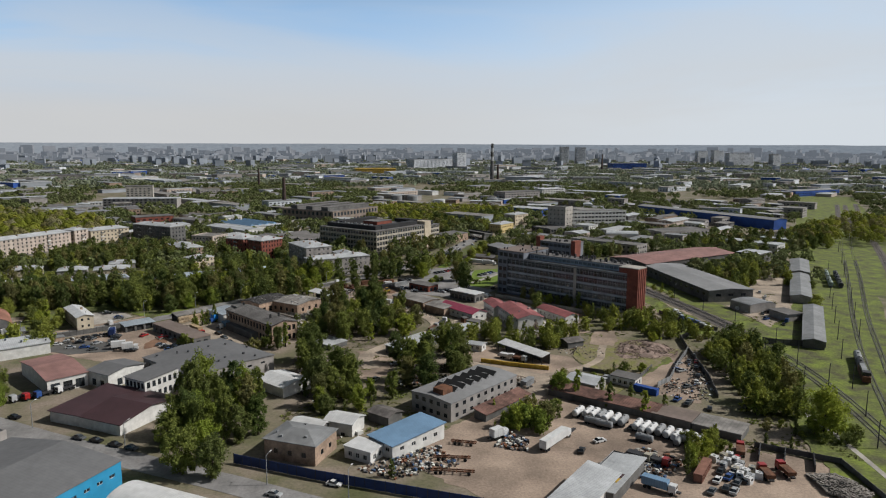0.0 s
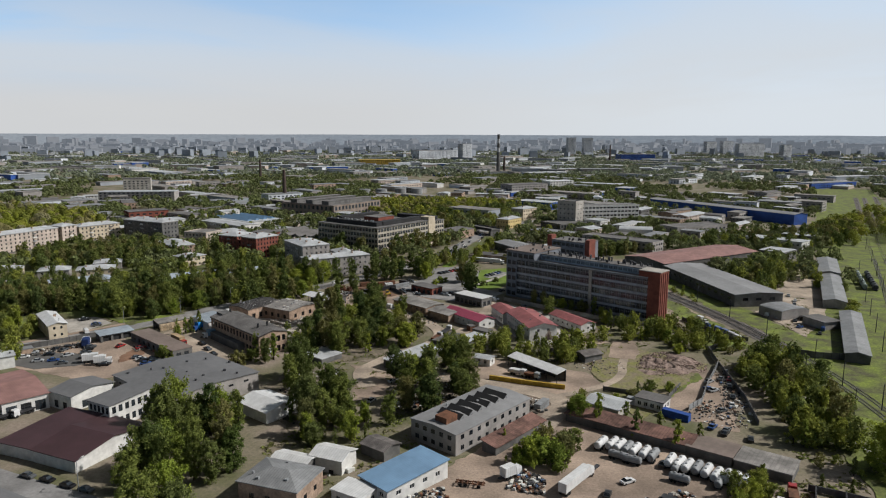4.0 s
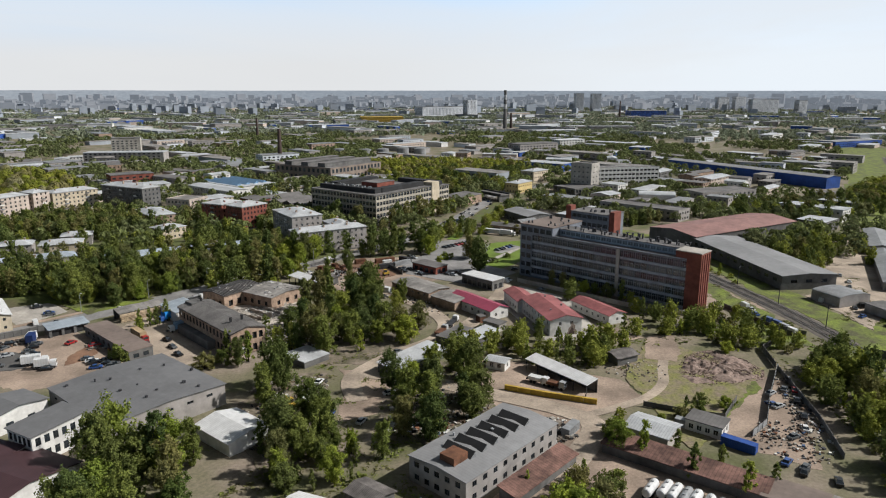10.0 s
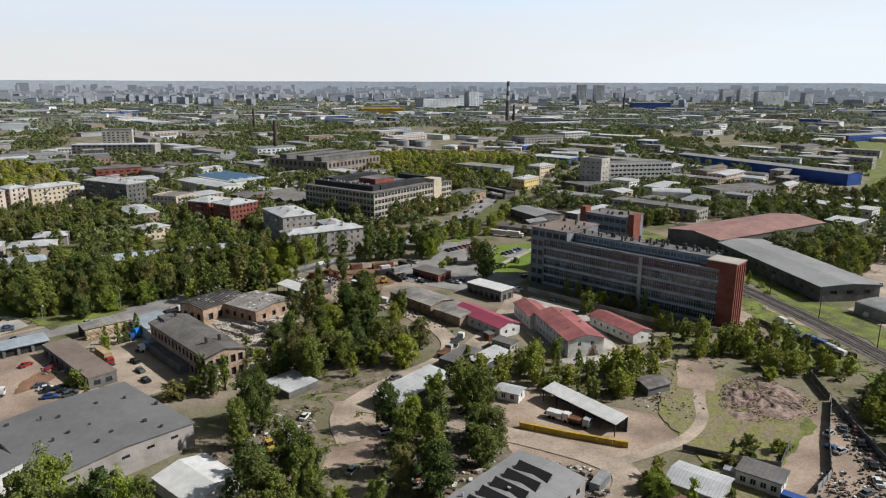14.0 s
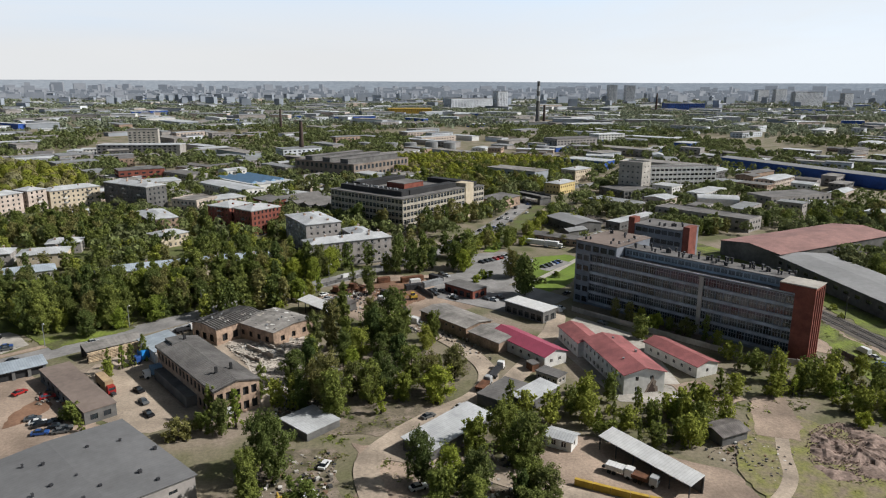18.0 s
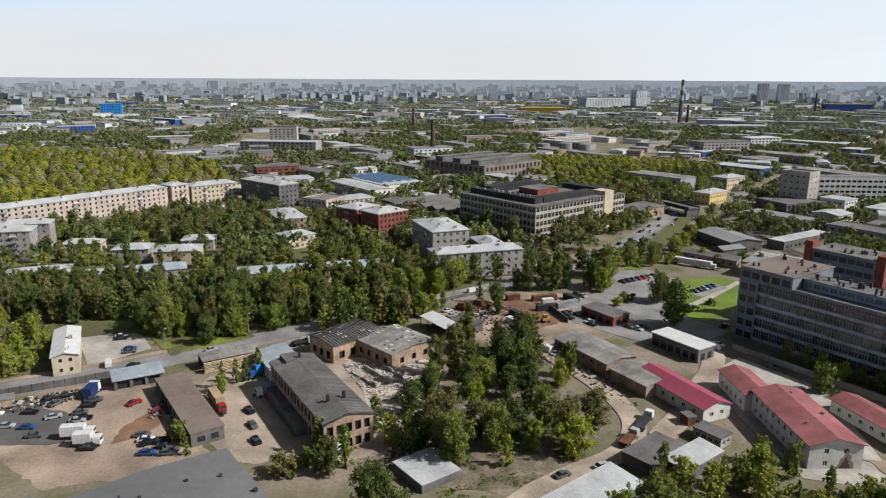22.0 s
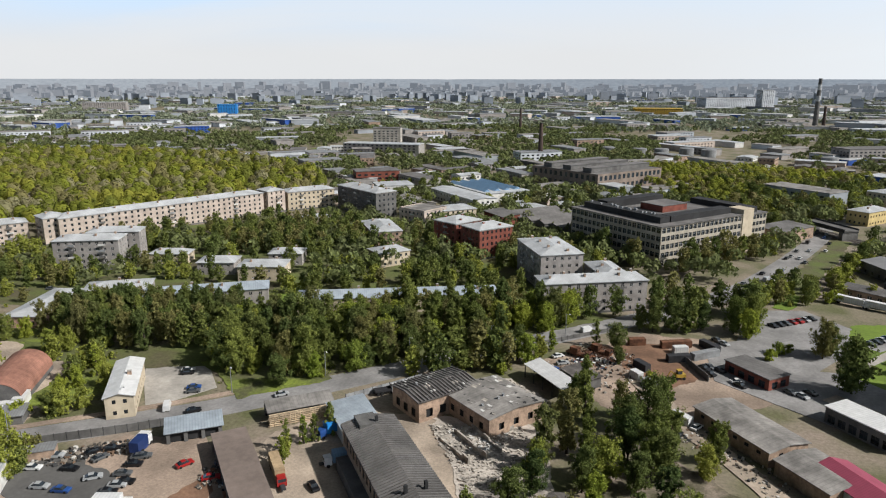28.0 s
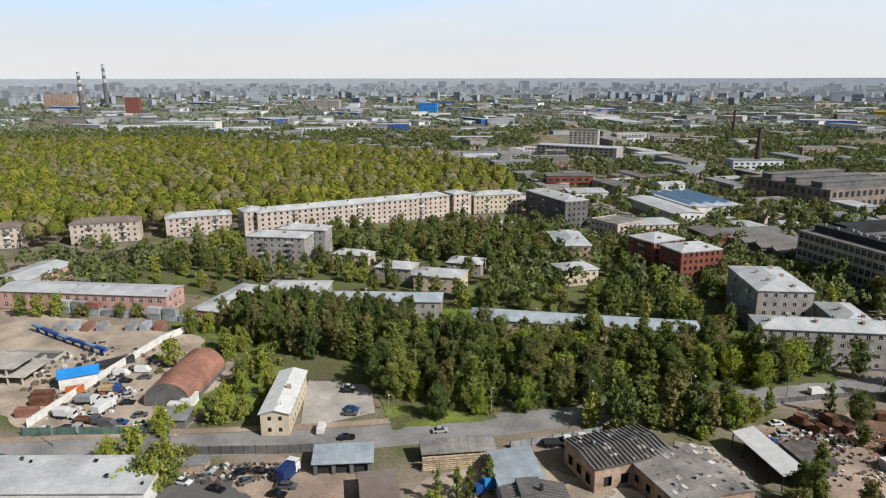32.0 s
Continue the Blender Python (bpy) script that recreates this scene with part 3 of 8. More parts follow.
        if kind == "hip":
            return H + rise * max(0, min(1, (W / 2 - abs(py)) / (W / 2), (L / 2 - abs(px)) / (W / 2)))
        return H
    for k in range(vents):
        px, py = (hsh(k + x, 1) - 0.5) * (L - 2), (hsh(k + y, 2) - 0.5) * (W - 2)
        s = 0.35 + 0.35 * hsh(k + x, 3)
        v = part("vent", Geo().box(px, py, top(px, py) - 0.2, s, s, 0.7 + 0.5 * hsh(k, 4)), vent_mat, ob)
        part("cowl", Geo().box(px, py, top(px, py) + 0.5 + 0.5 * hsh(k, 4), s * 1.3, s * 1.3, 0.12), vent_mat, v)
    for k in range(chimneys):
        px, py = -L / 2 + L * (k + 0.5) / chimneys, (0.18 if k % 2 else -0.18) * W
        h = top(px, py)
        ch = part("chimney", Geo().box(px, py, h - 0.4, 0.8, 1.1, 1.7), "pale_brick" if wall != "red_brick" else wall, ob)
        part("cap", Geo().box(px, py, h + 1.3, 1.0, 1.3, 0.15), "concrete", ch)
    return ob


# ground, roads and yards
LEVELS = []


def level(z):
    """The next free height, 4 mm clear of every other sheet of ground."""
    while any(abs(z - q) < 0.0039 for q in LEVELS):
        z += 0.004
    LEVELS.append(z)
    return z


RAGGED = ("dust", "sand", "grass", "lush_grass", "shade_soil", "weedy", "litter_soil", "red_dust", "ruin_dust", "dark_asphalt")


def ragged(poly, seed):
    """The outline with its long edges broken up, as soil and grass run into one another."""
    out = []
    for (x1, y1), (x2, y2) in zip(poly, poly[1:] + poly[:1]):
        L = math.hypot(x2 - x1, y2 - y1)
        k = max(1, min(40, int(L / 1.6)))
        nx, ny = -(y2 - y1) / L, (x2 - x1) / L
        for j in range(k):
            f = j / k
            x, y = x1 + (x2 - x1) * f, y1 + (y2 - y1) * f
            d = min(1.6, L * 0.12) * (noise.noise((x * 0.16, y * 0.16, seed)) + 0.7 * noise.noise((x * 0.6, y * 0.6, seed)))
            out.append((x + nx * d, y + ny * d))
    return out


def slab(name, poly, z, material, label, category, thick=0.1):
    z = level(z)
    if material in RAGGED:
        poly = ragged(poly, z)
    ob = new(name, Geo().prism(poly, z - thick, z).mesh(name, material))
    return tagged(ob, label, category, "", "structure")


def ribbon(pts, w):
    """The outline of a strip of width w along a line."""
    l, r = [], []
    for i, p in enumerate(pts):
        a, b = Vector(pts[max(0, i - 1)]), Vector(pts[min(len(pts) - 1, i + 1)])
        d = (b - a).normalized()
        l.append((p[0] - d.y * w / 2, p[1] + d.x * w / 2))
        r.append((p[0] + d.y * w / 2, p[1] - d.x * w / 2))
    return l, r


def strip(name, pts, w, z, material, label, category, thick=0.1):
    z = level(z)
    l, r = ribbon(pts, w)
    g = Geo()
    for i in range(len(pts) - 1):
        q = [r[i], r[i + 1], l[i + 1], l[i]]
        g.quad(*[(x, y, z) for x, y in q])
        for a, b in ((q[0], q[1]), (q[2], q[3])):
            g.quad((*a, z - thick), (*b, z - thick), (*b, z), (*a, z))
        KEEP.append(q)
    ob = new(name, g.mesh(name, material))
    return tagged(ob, label, category, "", "structure")


def smooth(pts, n=5):
    out = []
    for i in range(len(pts) - 1):
        p0, p1, p2, p3 = (Vector(pts[max(0, min(len(pts) - 1, k))]) for k in (i - 1, i, i + 1, i + 2))
        for j in range(n):
            t = j / n
            q = 0.5 * (2 * p1 + (p2 - p0) * t + (2 * p0 - 5 * p1 + 4 * p2 - p3) * t * t + (3 * p1 - p0 - 3 * p2 + p3) * t**3)
            out.append(tuple(q))
    return out + [tuple(pts[-1])]


g = Geo()
for k in range(64):
    a, b = 2 * math.pi * k / 64, 2 * math.pi * (k + 1) / 64
    g.quad((0, 120, 0), (7000 * math.cos(a), 120 + 7000 * math.sin(a), 0), (7000 * math.cos(b), 120 + 7000 * math.sin(b), 0))
single("ground", g, "ground", "flat brown and green city ground reaching to the horizon", "ground", kind="structure")
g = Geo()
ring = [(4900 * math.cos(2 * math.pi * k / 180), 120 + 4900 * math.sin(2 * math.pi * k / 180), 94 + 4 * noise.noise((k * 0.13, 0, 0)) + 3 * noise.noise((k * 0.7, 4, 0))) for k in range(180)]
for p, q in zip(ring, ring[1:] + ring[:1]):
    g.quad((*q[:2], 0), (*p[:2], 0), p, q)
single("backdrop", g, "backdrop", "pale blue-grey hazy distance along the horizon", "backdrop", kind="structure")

MAIN_ROAD = [(-330, 205), (-230, 284), (-191, 313), (-157, 338), (-115, 368), (-70, 409), (-22, 452), (15, 487), (48, 525), (72, 566), (95, 612), (115, 656), (128, 690), (170, 735), (225, 788), (312, 950), (420, 1150)]
strip("road", smooth(MAIN_ROAD), 11.5, 0.08, "asphalt", "worn light grey asphalt street", "road")
strip("pavement", smooth([(-230, 293), (-191, 322), (-157, 347), (-118, 376), (-75, 417), (-28, 460)]), 2.6, 0.2, "dust", "dusty trodden pavement beside the street", "pavement", 0.2)
strip("road", smooth([(90, 112), (30, 143), (-10, 165), (-40, 184), (-72, 203), (-105, 223), (-150, 254)]), 9, 0.08, "asphalt", "side street of worn grey asphalt", "road")
for nm, poly, z, m, lab, cat in (
    ("yard", [(8, 190), (30, 163), (60, 143), (128, 148), (132, 172), (113, 186), (76, 232), (66, 262), (56, 262), (56, 240), (24, 212)], 0.05, "dust", "bare dusty brown truck yard", "yard"),
    ("yard", [(40, 262), (60, 250), (92, 268), (88, 282), (60, 300), (40, 308)], 0.05, "dust", "bare dusty yard before the open shelter", "yard"),
    ("yard", [(92, 248), (118, 222), (142, 275), (128, 284)], 0.05, "dust", "scrap yard of bare brown earth", "yard"),
    ("yard", [(-150, 322), (-105, 297), (-66, 308), (-88, 335), (-108, 352), (-128, 348)], 0.05, "dust", "vehicle yard of oily brown earth", "yard"),
    ("yard", [(-88, 330), (-62, 312), (-28, 318), (-18, 336), (-22, 372), (-48, 378), (-78, 378), (-92, 360)], 0.05, "sand", "pale dusty yard round the ruined works", "yard"),
    ("yard", [(-30, 424), (-12, 404), (10, 384), (30, 402), (62, 424), (40, 458), (8, 462)], 0.045, "dust", "dusty grey storage yard", "yard"),
    ("yard", [(-3.7, 449.3), (13.4, 452.6), (16.3, 441.2), (23.5, 424.6), (11, 410.3), (2.7, 422.1), (-1.6, 434.3)], 0.07, "red_dust", "red-brown earth yard", "yard"),
    ("yard", [(-4.3, 302.3), (13.8, 296.2), (7.9, 266.8), (-5.1, 262.8), (-1.3, 283.5)], 0.065, "dust", "pale dusty clearing between the trees", "yard"),
    ("yard", [(-26, 308), (-14, 350), (10, 374), (34, 352), (20, 318), (4, 306)], 0.06, "litter_soil", "littered bare earth under the grove", "yard"),
    ("yard", [(-30, 300), (-36, 262), (-20, 236), (-4, 250), (-8, 300)], 0.06, "litter_soil", "littered earth under tall trees", "yard"),
    ("yard", [(8, 262), (22, 246), (44, 262), (40, 300), (22, 308), (14, 292)], 0.055, "litter_soil", "littered earth under tall trees", "yard"),
    ("field", [(106.6, 269), (132.2, 276.6), (131, 269.5), (108.1, 252.1), (99.3, 255.9), (90.2, 263)], 0.07, "grass", "rough green grass on the waste plot", "field"),
    ("yard", [(-250, 330), (-195, 322), (-160, 342), (-178, 385), (-215, 395), (-330, 370), (-330, 300)], 0.05, "sand", "pale sandy building site", "yard"),
    ("yard", [(64, 375), (74, 320), (96, 316), (100, 372), (82, 395)], 0.05, "concrete", "pale concrete yard between red-roofed houses", "yard"),
    ("parking", [(40, 462), (62, 440), (90, 478), (72, 505), (50, 500)], 0.06, "asphalt", "asphalt car park beside the lawn", "car park"),
    ("parking", [(-157, 394), (-143, 405), (-122, 380), (-134, 362), (-150, 382)], 0.06, "concrete", "cracked asphalt car park", "car park"),
    ("parking", [(150, 362), (160, 350), (180, 345), (178, 372), (165, 385)], 0.06, "dust", "bare parking strip beside the railway", "car park"),
    ("lawn", [(70, 440), (78, 428), (88, 436), (118, 480), (104, 496), (86, 490)], 0.09, "lush_grass", "mown green lawn before the factory", "lawn"),
    ("lawn", [(-238, 398), (-205, 392), (-186, 402), (-196, 424), (-214, 442), (-232, 424)], 0.03, "grass", "green grass beside the school", "lawn"),
    ("lawn", [(-330, 478), (-262, 466), (-246, 472), (-244, 486), (-330, 500)], 0.03, "grass", "mown grass before the housing blocks", "lawn"),
    ("lawn", [(-152, 440), (-140, 446), (-132, 470), (-142, 486), (-150, 470)], 0.04, "lush_grass", "bright grass between two low houses", "lawn"),
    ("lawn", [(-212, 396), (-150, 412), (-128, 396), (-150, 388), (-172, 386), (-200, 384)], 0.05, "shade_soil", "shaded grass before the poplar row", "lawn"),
    ("lawn", [(-172, 352), (-150, 366), (-160, 392), (-178, 388)], 0.06, "grass", "rough grass beside the cream house", "lawn"),
    ("lawn", [(152, 300), (172, 302), (178, 340), (176, 400), (166, 470), (152, 540), (144, 530), (158, 440), (168, 380), (160, 330)], 0.035, "grass", "rough green grass beside the curving railway", "lawn"),
    ("lawn", [(190, 270), (206, 300), (208, 370), (206, 470), (190, 520), (180, 520), (190, 400), (192, 330)], 0.035, "grass", "rough green grass before the rail shed", "lawn"),
    ("yard", [(206, 300), (222, 282), (262, 340), (300, 400), (330, 470), (300, 482), (262, 424), (240, 446), (232, 372), (210, 362)], 0.06, "sand", "pale sandy depot yard between the sheds", "yard"),
    ("yard", [(28, 424), (62, 396), (86, 420), (70, 440), (62, 440), (40, 462), (28, 456)], 0.065, "asphalt", "pale worn asphalt before the service building", "yard"),
    ("yard", [(-52, 378), (-40, 352), (-32, 332), (-20, 326), (-14, 344), (-19, 374), (-30, 386)], 0.075, "ruin_dust", "pale dust and mortar of the cleared ruin", "yard"),
    ("yard", [(-150, 325), (-128, 312), (-112, 316), (-118, 330), (-138, 338)], 0.06, "dark_asphalt", "dark oily asphalt of the vehicle yard", "yard"),
    ("yard", [(-99, 317), (-93, 322), (-92, 331), (-97, 337), (-101, 327)], 0.065, "red_dust", "rusty red patch of earth", "yard"),
    ("lawn", [(60, 506), (66, 524), (72, 540), (79, 536), (74, 520), (66, 503)], 0.05, "lush_grass", "grass verge beside the street", "lawn"),
    ("path", [(76, 444), (92, 462), (112, 488), (110, 490), (90, 465), (74, 446)], 0.12, "concrete", "pale footpath across the lawn", "path"),
    ("parking", [(83, 467), (87, 463), (103, 478), (99, 484)], 0.13, "asphalt", "asphalt bay at the edge of the lawn", "car park"),
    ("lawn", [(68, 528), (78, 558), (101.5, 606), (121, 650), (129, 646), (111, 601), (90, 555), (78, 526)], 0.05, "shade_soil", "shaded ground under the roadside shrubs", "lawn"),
    ("lawn", [(-140, 398), (-106, 407), (-90, 395), (-112, 374), (-122, 384)], 0.09, "grass", "rough green grass beside the street", "lawn"),
    ("lawn", [(120, 140), (165, 140), (200, 215), (560, 700), (500, 720), (240, 345), (190, 300), (168, 300), (150, 240)], 0.03, "grass", "wide strip of rough green grass along the railway", "lawn"),
    ("lawn", [(208, 200), (600, 690), (900, 900), (500, 300), (260, 120)], 0.03, "grass", "rough green grass beyond the tracks", "lawn"),
    ("lawn", [(330, 330), (600, 700), (900, 1120), (820, 1160), (520, 740), (380, 540), (300, 420)], 0.02, "grass", "rough grass along the tracks towards the depot", "lawn"),
    ("yard", [(-44, 407), (-35, 409), (-22, 397), (-21, 388), (-30, 383), (-38, 392)], 0.095, "ruin_dust", "pale mortar dust behind the burnt works", "yard"),
    ("yard", [(90, 234), (142, 285), (112, 316), (90, 282)], 0.04, "weedy", "overgrown plot of weeds", "field"),
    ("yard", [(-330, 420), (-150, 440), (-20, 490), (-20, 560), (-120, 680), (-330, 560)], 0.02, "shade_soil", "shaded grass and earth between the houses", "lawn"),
    ("yard", [(-120, 385), (-92, 398), (-8, 472), (-20, 490), (-140, 445), (-150, 412)], 0.025, "shade_soil", "ground under roadside trees, darkened for their shade", "lawn"),
):
    slab(nm, poly, z, m, lab, cat)
for pts, w, lab in (
    ([(4, 420), (12, 402), (18, 388), (27, 374), (35, 358), (38, 342), (32, 327), (19, 316), (8, 305), (0, 292), (2, 276)], 6.5, "pale dusty lane past the grove"),
    ([(2, 298), (22, 290), (42, 277), (54, 269), (64, 261), (69, 252), (62, 240), (50, 226)], 7.5, "pale dusty lane round the works"),
    ([(68, 258), (80, 262), (92, 268), (101, 277), (106, 288), (112, 300), (118, 314)], 3.4, "bare earth track through the waste plot"),
    ([(44, 336), (54, 352), (62, 368), (70, 384), (74, 402), (60, 420)], 7, "pale concrete drive between the stores"),
):
    strip("lane", smooth(pts), w, 0.085, "sand", lab, "lane")


# ---- the long factory block ----
def factory():
    ob = thing("factory_building", "long grey five-storey factory with ribbon windows and brick tower", "factory", 91.3, 410.5, -50.5)
    footprint(118, 386, -50.5, 92, 26)
    L, D, H = 81.0, 18.0, 22.5
    g = Geo()
    bays = 27
    pitch = L / bays
    facade(g, ob, (0, 0), (L, 0), 1.2, H, 5, bays, pitch - 0.24, 2.9, 0.95, "g", 0.3, margin=0.12)
    facade(g, ob, (0, D), (0, 0), 1.2, H, 5, 5, 2.4, 2.4, 1.0, "d", 0.3)
    g.quad((L, 0, 0), (L, D, 0), (L, D, H), (L, 0, H))
    g.quad((L, D, 0), (0, D, 0), (0, D, H), (L, D, H))
    g.quad((0, 0, 0), (L, 0, 0), (L, 0, 1.2), (0, 0, 1.2))
    g.quad((0, D, 0), (0, 0, 0), (0, 0, 1.2), (0, D, 1.2))
    part("wall", g, "panel_grey", ob)
    part("roof", Geo().box(L / 2, D / 2, H, L + 0.6, D + 0.6, 0.35), "felt_roof", ob)
    part("stairwell", Geo().box(L * 0.6, -0.3, 0, 1.6, 0.7, H), "concrete", ob, "pale vertical concrete shaft on the front")
    for k in range(6):
        part("band", Geo().box(L / 2, -0.12, 1.1 + k * 4.26, L, 0.3, 0.95), "panel_pale", ob)
    # glazed storey set back along the roof
    g = Geo()
    facade(g, ob, (13, 5.5), (L - 5.4, 5.5), H + 0.35, H + 3.6, 1, 22, 2.4, 1.7, 0.8, "p", 0.15)
    g.quad((13, 5.5, H), (13, 14, H), (13, 14, H + 3.6), (13, 5.5, H + 3.6))
    g.quad((L - 5.4, 14, H), (L - 5.4, 5.5, H), (L - 5.4, 5.5, H + 3.6), (L - 5.4, 14, H + 3.6))
    g.quad((13, 14, H), (L - 5.4, 14, H), (L - 5.4, 14, H + 3.6), (13, 14, H + 3.6))
    part("roof_storey", g, "pale_blue_wall", ob, "pale blue glazed top storey set back from the edge")
    part("roof_storey_top", Geo().box((13 + L - 5.4) / 2, 9.8, H + 3.6, L - 17.6, 9.2, 0.3), "felt_roof", ob)
    # raised end block
    g = Geo()
    facade(g, ob, (-7, -0.6), (12.5, -0.6), H, H + 4.6, 1, 5, 3.0, 2.4, 1.0, "d", 0.25)
    facade(g, ob, (-7, -0.6), (0.3, -0.6), 0, H, 5, 2, 2.6, 2.4, 1.0, "d", 0.25)
    facade(g, ob, (-7, 26), (-7, -0.6), 0, H + 4.6, 6, 6, 2.6, 2.2, 1.1, "d", 0.25)
    g.quad((12.5, -0.6, H), (12.5, 26, H), (12.5, 26, H + 4.6), (12.5, -0.6, H + 4.6))
    g.quad((12.5, 26, 0), (-7, 26, 0), (-7, 26, H + 4.6), (12.5, 26, H + 4.6))
    part("end_block", g, "panel_grey", ob)
    part("end_roof", Geo().box(2.75, 12.7, H + 4.6, 20.1, 27.2, 0.4), "brown_flat", ob)
    # brick stair tower
    g = Geo().box(L + 3.3, 4.2, 0, 6.4, 9.4, H + 3.8)
    st = part("stair_tower", g, "red_brick", ob, "red brick stair tower with thin vertical ribs")
    for k in range(4):
        part("rib", Geo().box(L + 6.65, 0.9 + k * 2.2, 0, 0.35, 0.6, H + 3.2), "red_brick", st)
    part("tower_roof", Geo().box(L + 0.8, 4.2, H + 3.8, 11.8, 9.8, 0.4), "concrete", ob)
    part("tower_house", Geo().box(L - 2.6, 4.4, H + 0.35, 5.2, 8.6, 3.4), "red_brick", ob)
    for k in range(46):
        x, y = 14 + (L - 18) * hsh(k, 1), 6.5 + 7 * hsh(k, 2)
        h = 0.9 + 1.2 * hsh(k, 3)
        v = part("vent", Geo().box(x, y, H + 3.9, 0.55, 0.55, h), "dark_metal", ob)
        part("cowl", Geo().box(x, y, H + 3.9 + h, 0.95, 0.95, 0.25), "dark_metal", v)
    for k in range(14):
        x, y = -6 + 17.5 * hsh(k, 5), 1.5 + 23 * hsh(k, 6)
        part("vent", Geo().box(x, y, H + 5, 0.6, 0.6, 1.2), "dark_metal", ob)
    for x in (-6.5, 12):
        g = Geo()
        for k in range(9):
            g.bar((x, k * 3, H + 5), (x, k * 3, H + 6.2), 0.07)
        g.bar((x, 0, H + 6.2), (x, 24, H + 6.2), 0.07)
        part("roof_railing", g, "grey_metal", ob)
    # rear wing with its own windows and brick shaft
    g = Geo()
    facade(g, ob, (-3, 40), (20, 40), 0, 29, 7, 7, 2.8, 2.0, 1.2, "d", 0.25)
    g.quad((20, 40, 0), (20, 56, 0), (20, 56, 29), (20, 40, 29)).quad((20, 56, 0), (-3, 56, 0), (-3, 56, 29), (20, 56, 29)).quad((-3, 56, 0), (-3, 40, 0), (-3, 40, 29), (-3, 56, 29))
    part("rear_wing", g, "panel_grey", ob)
    part("rear_roof", Geo().box(8.5, 48, 29, 23.6, 16.8, 0.4), "felt_roof", ob)
    part("brick_shaft", Geo().box(-4.6, 42, 0, 3, 5, 32), "red_brick", ob, "red brick lift shaft above the rear wing")
    part("brick_shaft", Geo().box(21.6, 44, 0, 3, 7, 31), "red_brick", ob)
    for k in range(10):
        part("vent", Geo().box(-1 + 19 * hsh(k, 21), 42 + 11 * hsh(k, 22), 29.4, 0.6, 0.6, 1.3), "dark_metal", ob)


factory()

# ---- the works round the yards ----
B = building
B("blue_warehouse", "large warehouse with grey roof and bright blue metal walls", "warehouse", -97, 170.5, 62, 50, 40, 9, "cyan_wall", "grey_roof", "gable", 2.2, 1, 12, 8, 1.8, 0.9, 5.6, over=0.3, vents=3)
B("flat_building", "low building with dark flat roof", "workshop", -125, 208, 62, 26, 20, 6, "grey_plaster", "grey_roof", "flat", parapet=0.5, vents=2)
B("arched_hangar", "white arched metal hangar", "hangar", -46, 163.5, -31, 44, 13, 3.2, "white_metal", "white_metal", "arch", 3.2, over=0)
B("storage_hall", "storage hall with maroon ridged metal roof and white walls", "warehouse", -94.6, 243.2, -28, 14, 24, 3.8, "white_wall", "maroon_roof", "shed", 1.0, over=0.6)
B("storage_hall", "wide storage hall with maroon metal roof and white walls", "warehouse", -80.2, 236, -31, 17, 26, 3.8, "white_wall", "maroon_roof", "gable", 2.0, over=0.6)
B("white_annex", "two-storey white annex with many dark windows", "office", -79.5, 258, -36, 10.5, 15, 8, "white_wall", "grey_roof", "shed", 0.8, 2, 5, 6, 1.4, 2.2, 1.0, "d")
B("white_workshop", "white workshop with grey metal roof and dark gate", "workshop", -97.5, 275, -36, 12, 16, 5.6, "white_wall", "grey_roof", "gable", 1.3, 1, 2, 2, 2.2, 2.6, 0.4, "d")
B("big_grey_shed", "very large low shed with smooth dark grey roof", "warehouse", -63.6, 281, -47, 37.5, 35.5, 6.6, "grey_plaster", "grey_roof", "gable", 1.0, 1, 6, 5, 2.0, 0.8, 4.4, "d", over=0.4, vents=14, vent_mat="dark_metal")
B("red_roof_hall", "white hall with faded red roof and open gates", "workshop", -122, 279, 38, 14, 32, 5.4, "white_wall", "dusty_red_roof", "gable", 1.6, 1, 3, 0, 3.2, 3.4, 0.3, "d")
B("brick_workshop", "brick workshop with folded grey metal roof", "workshop", -22, 201, -27, 17, 13, 6, "pale_brick", "zinc_dark", "hip", 1.6, 1, 3, 2, 1.5, 1.5, 2, "d", vents=4)
B("site_cabin", "grimy white flat-roofed cabin", "cabin", -3.2, 196, -38, 9.5, 7, 3.6, "white_wall", "white_metal", "slab", over=0.3, rows=1, bl=3, bw=2)
B("blue_roof_store", "store with plain light blue metal roof", "warehouse", 10.2, 203, -53, 11, 21.6, 4.4, "white_wall", "blue_roof", "shed", 0.9, 1, 3, 4, 1.6, 1.2, 2, over=0.5)
B("tin_shack", "patched shack with pale tin roof", "shed", -20, 215, -30, 11, 7, 3.4, "concrete_dark", "white_metal", "gable", 1.0)
B("tin_shack", "small shack with bright tin roof and dark wall", "shed", -9, 216, -30, 10, 8, 4.2, "white_wall", "white_metal", "gable", 1.2)
B("open_frame_shed", "derelict shed with a slatted broken roof", "shed", 4.5, 222, -45, 9, 7, 3.2, "concrete_dark", "slate_roof", "gable", 0.9)
B("white_shed", "shed with patched white metal roof", "shed", 51, 159, 47, 30, 9, 4.6, "white_wall", "zinc_roof", "shed", 0.8)
SHED = B("white_shed", "low shed with light metal roof and coloured sheets", "shed", 64, 170, 47, 24, 9, 4.0, "concrete_dark", "zinc_roof", "shed", -0.6)
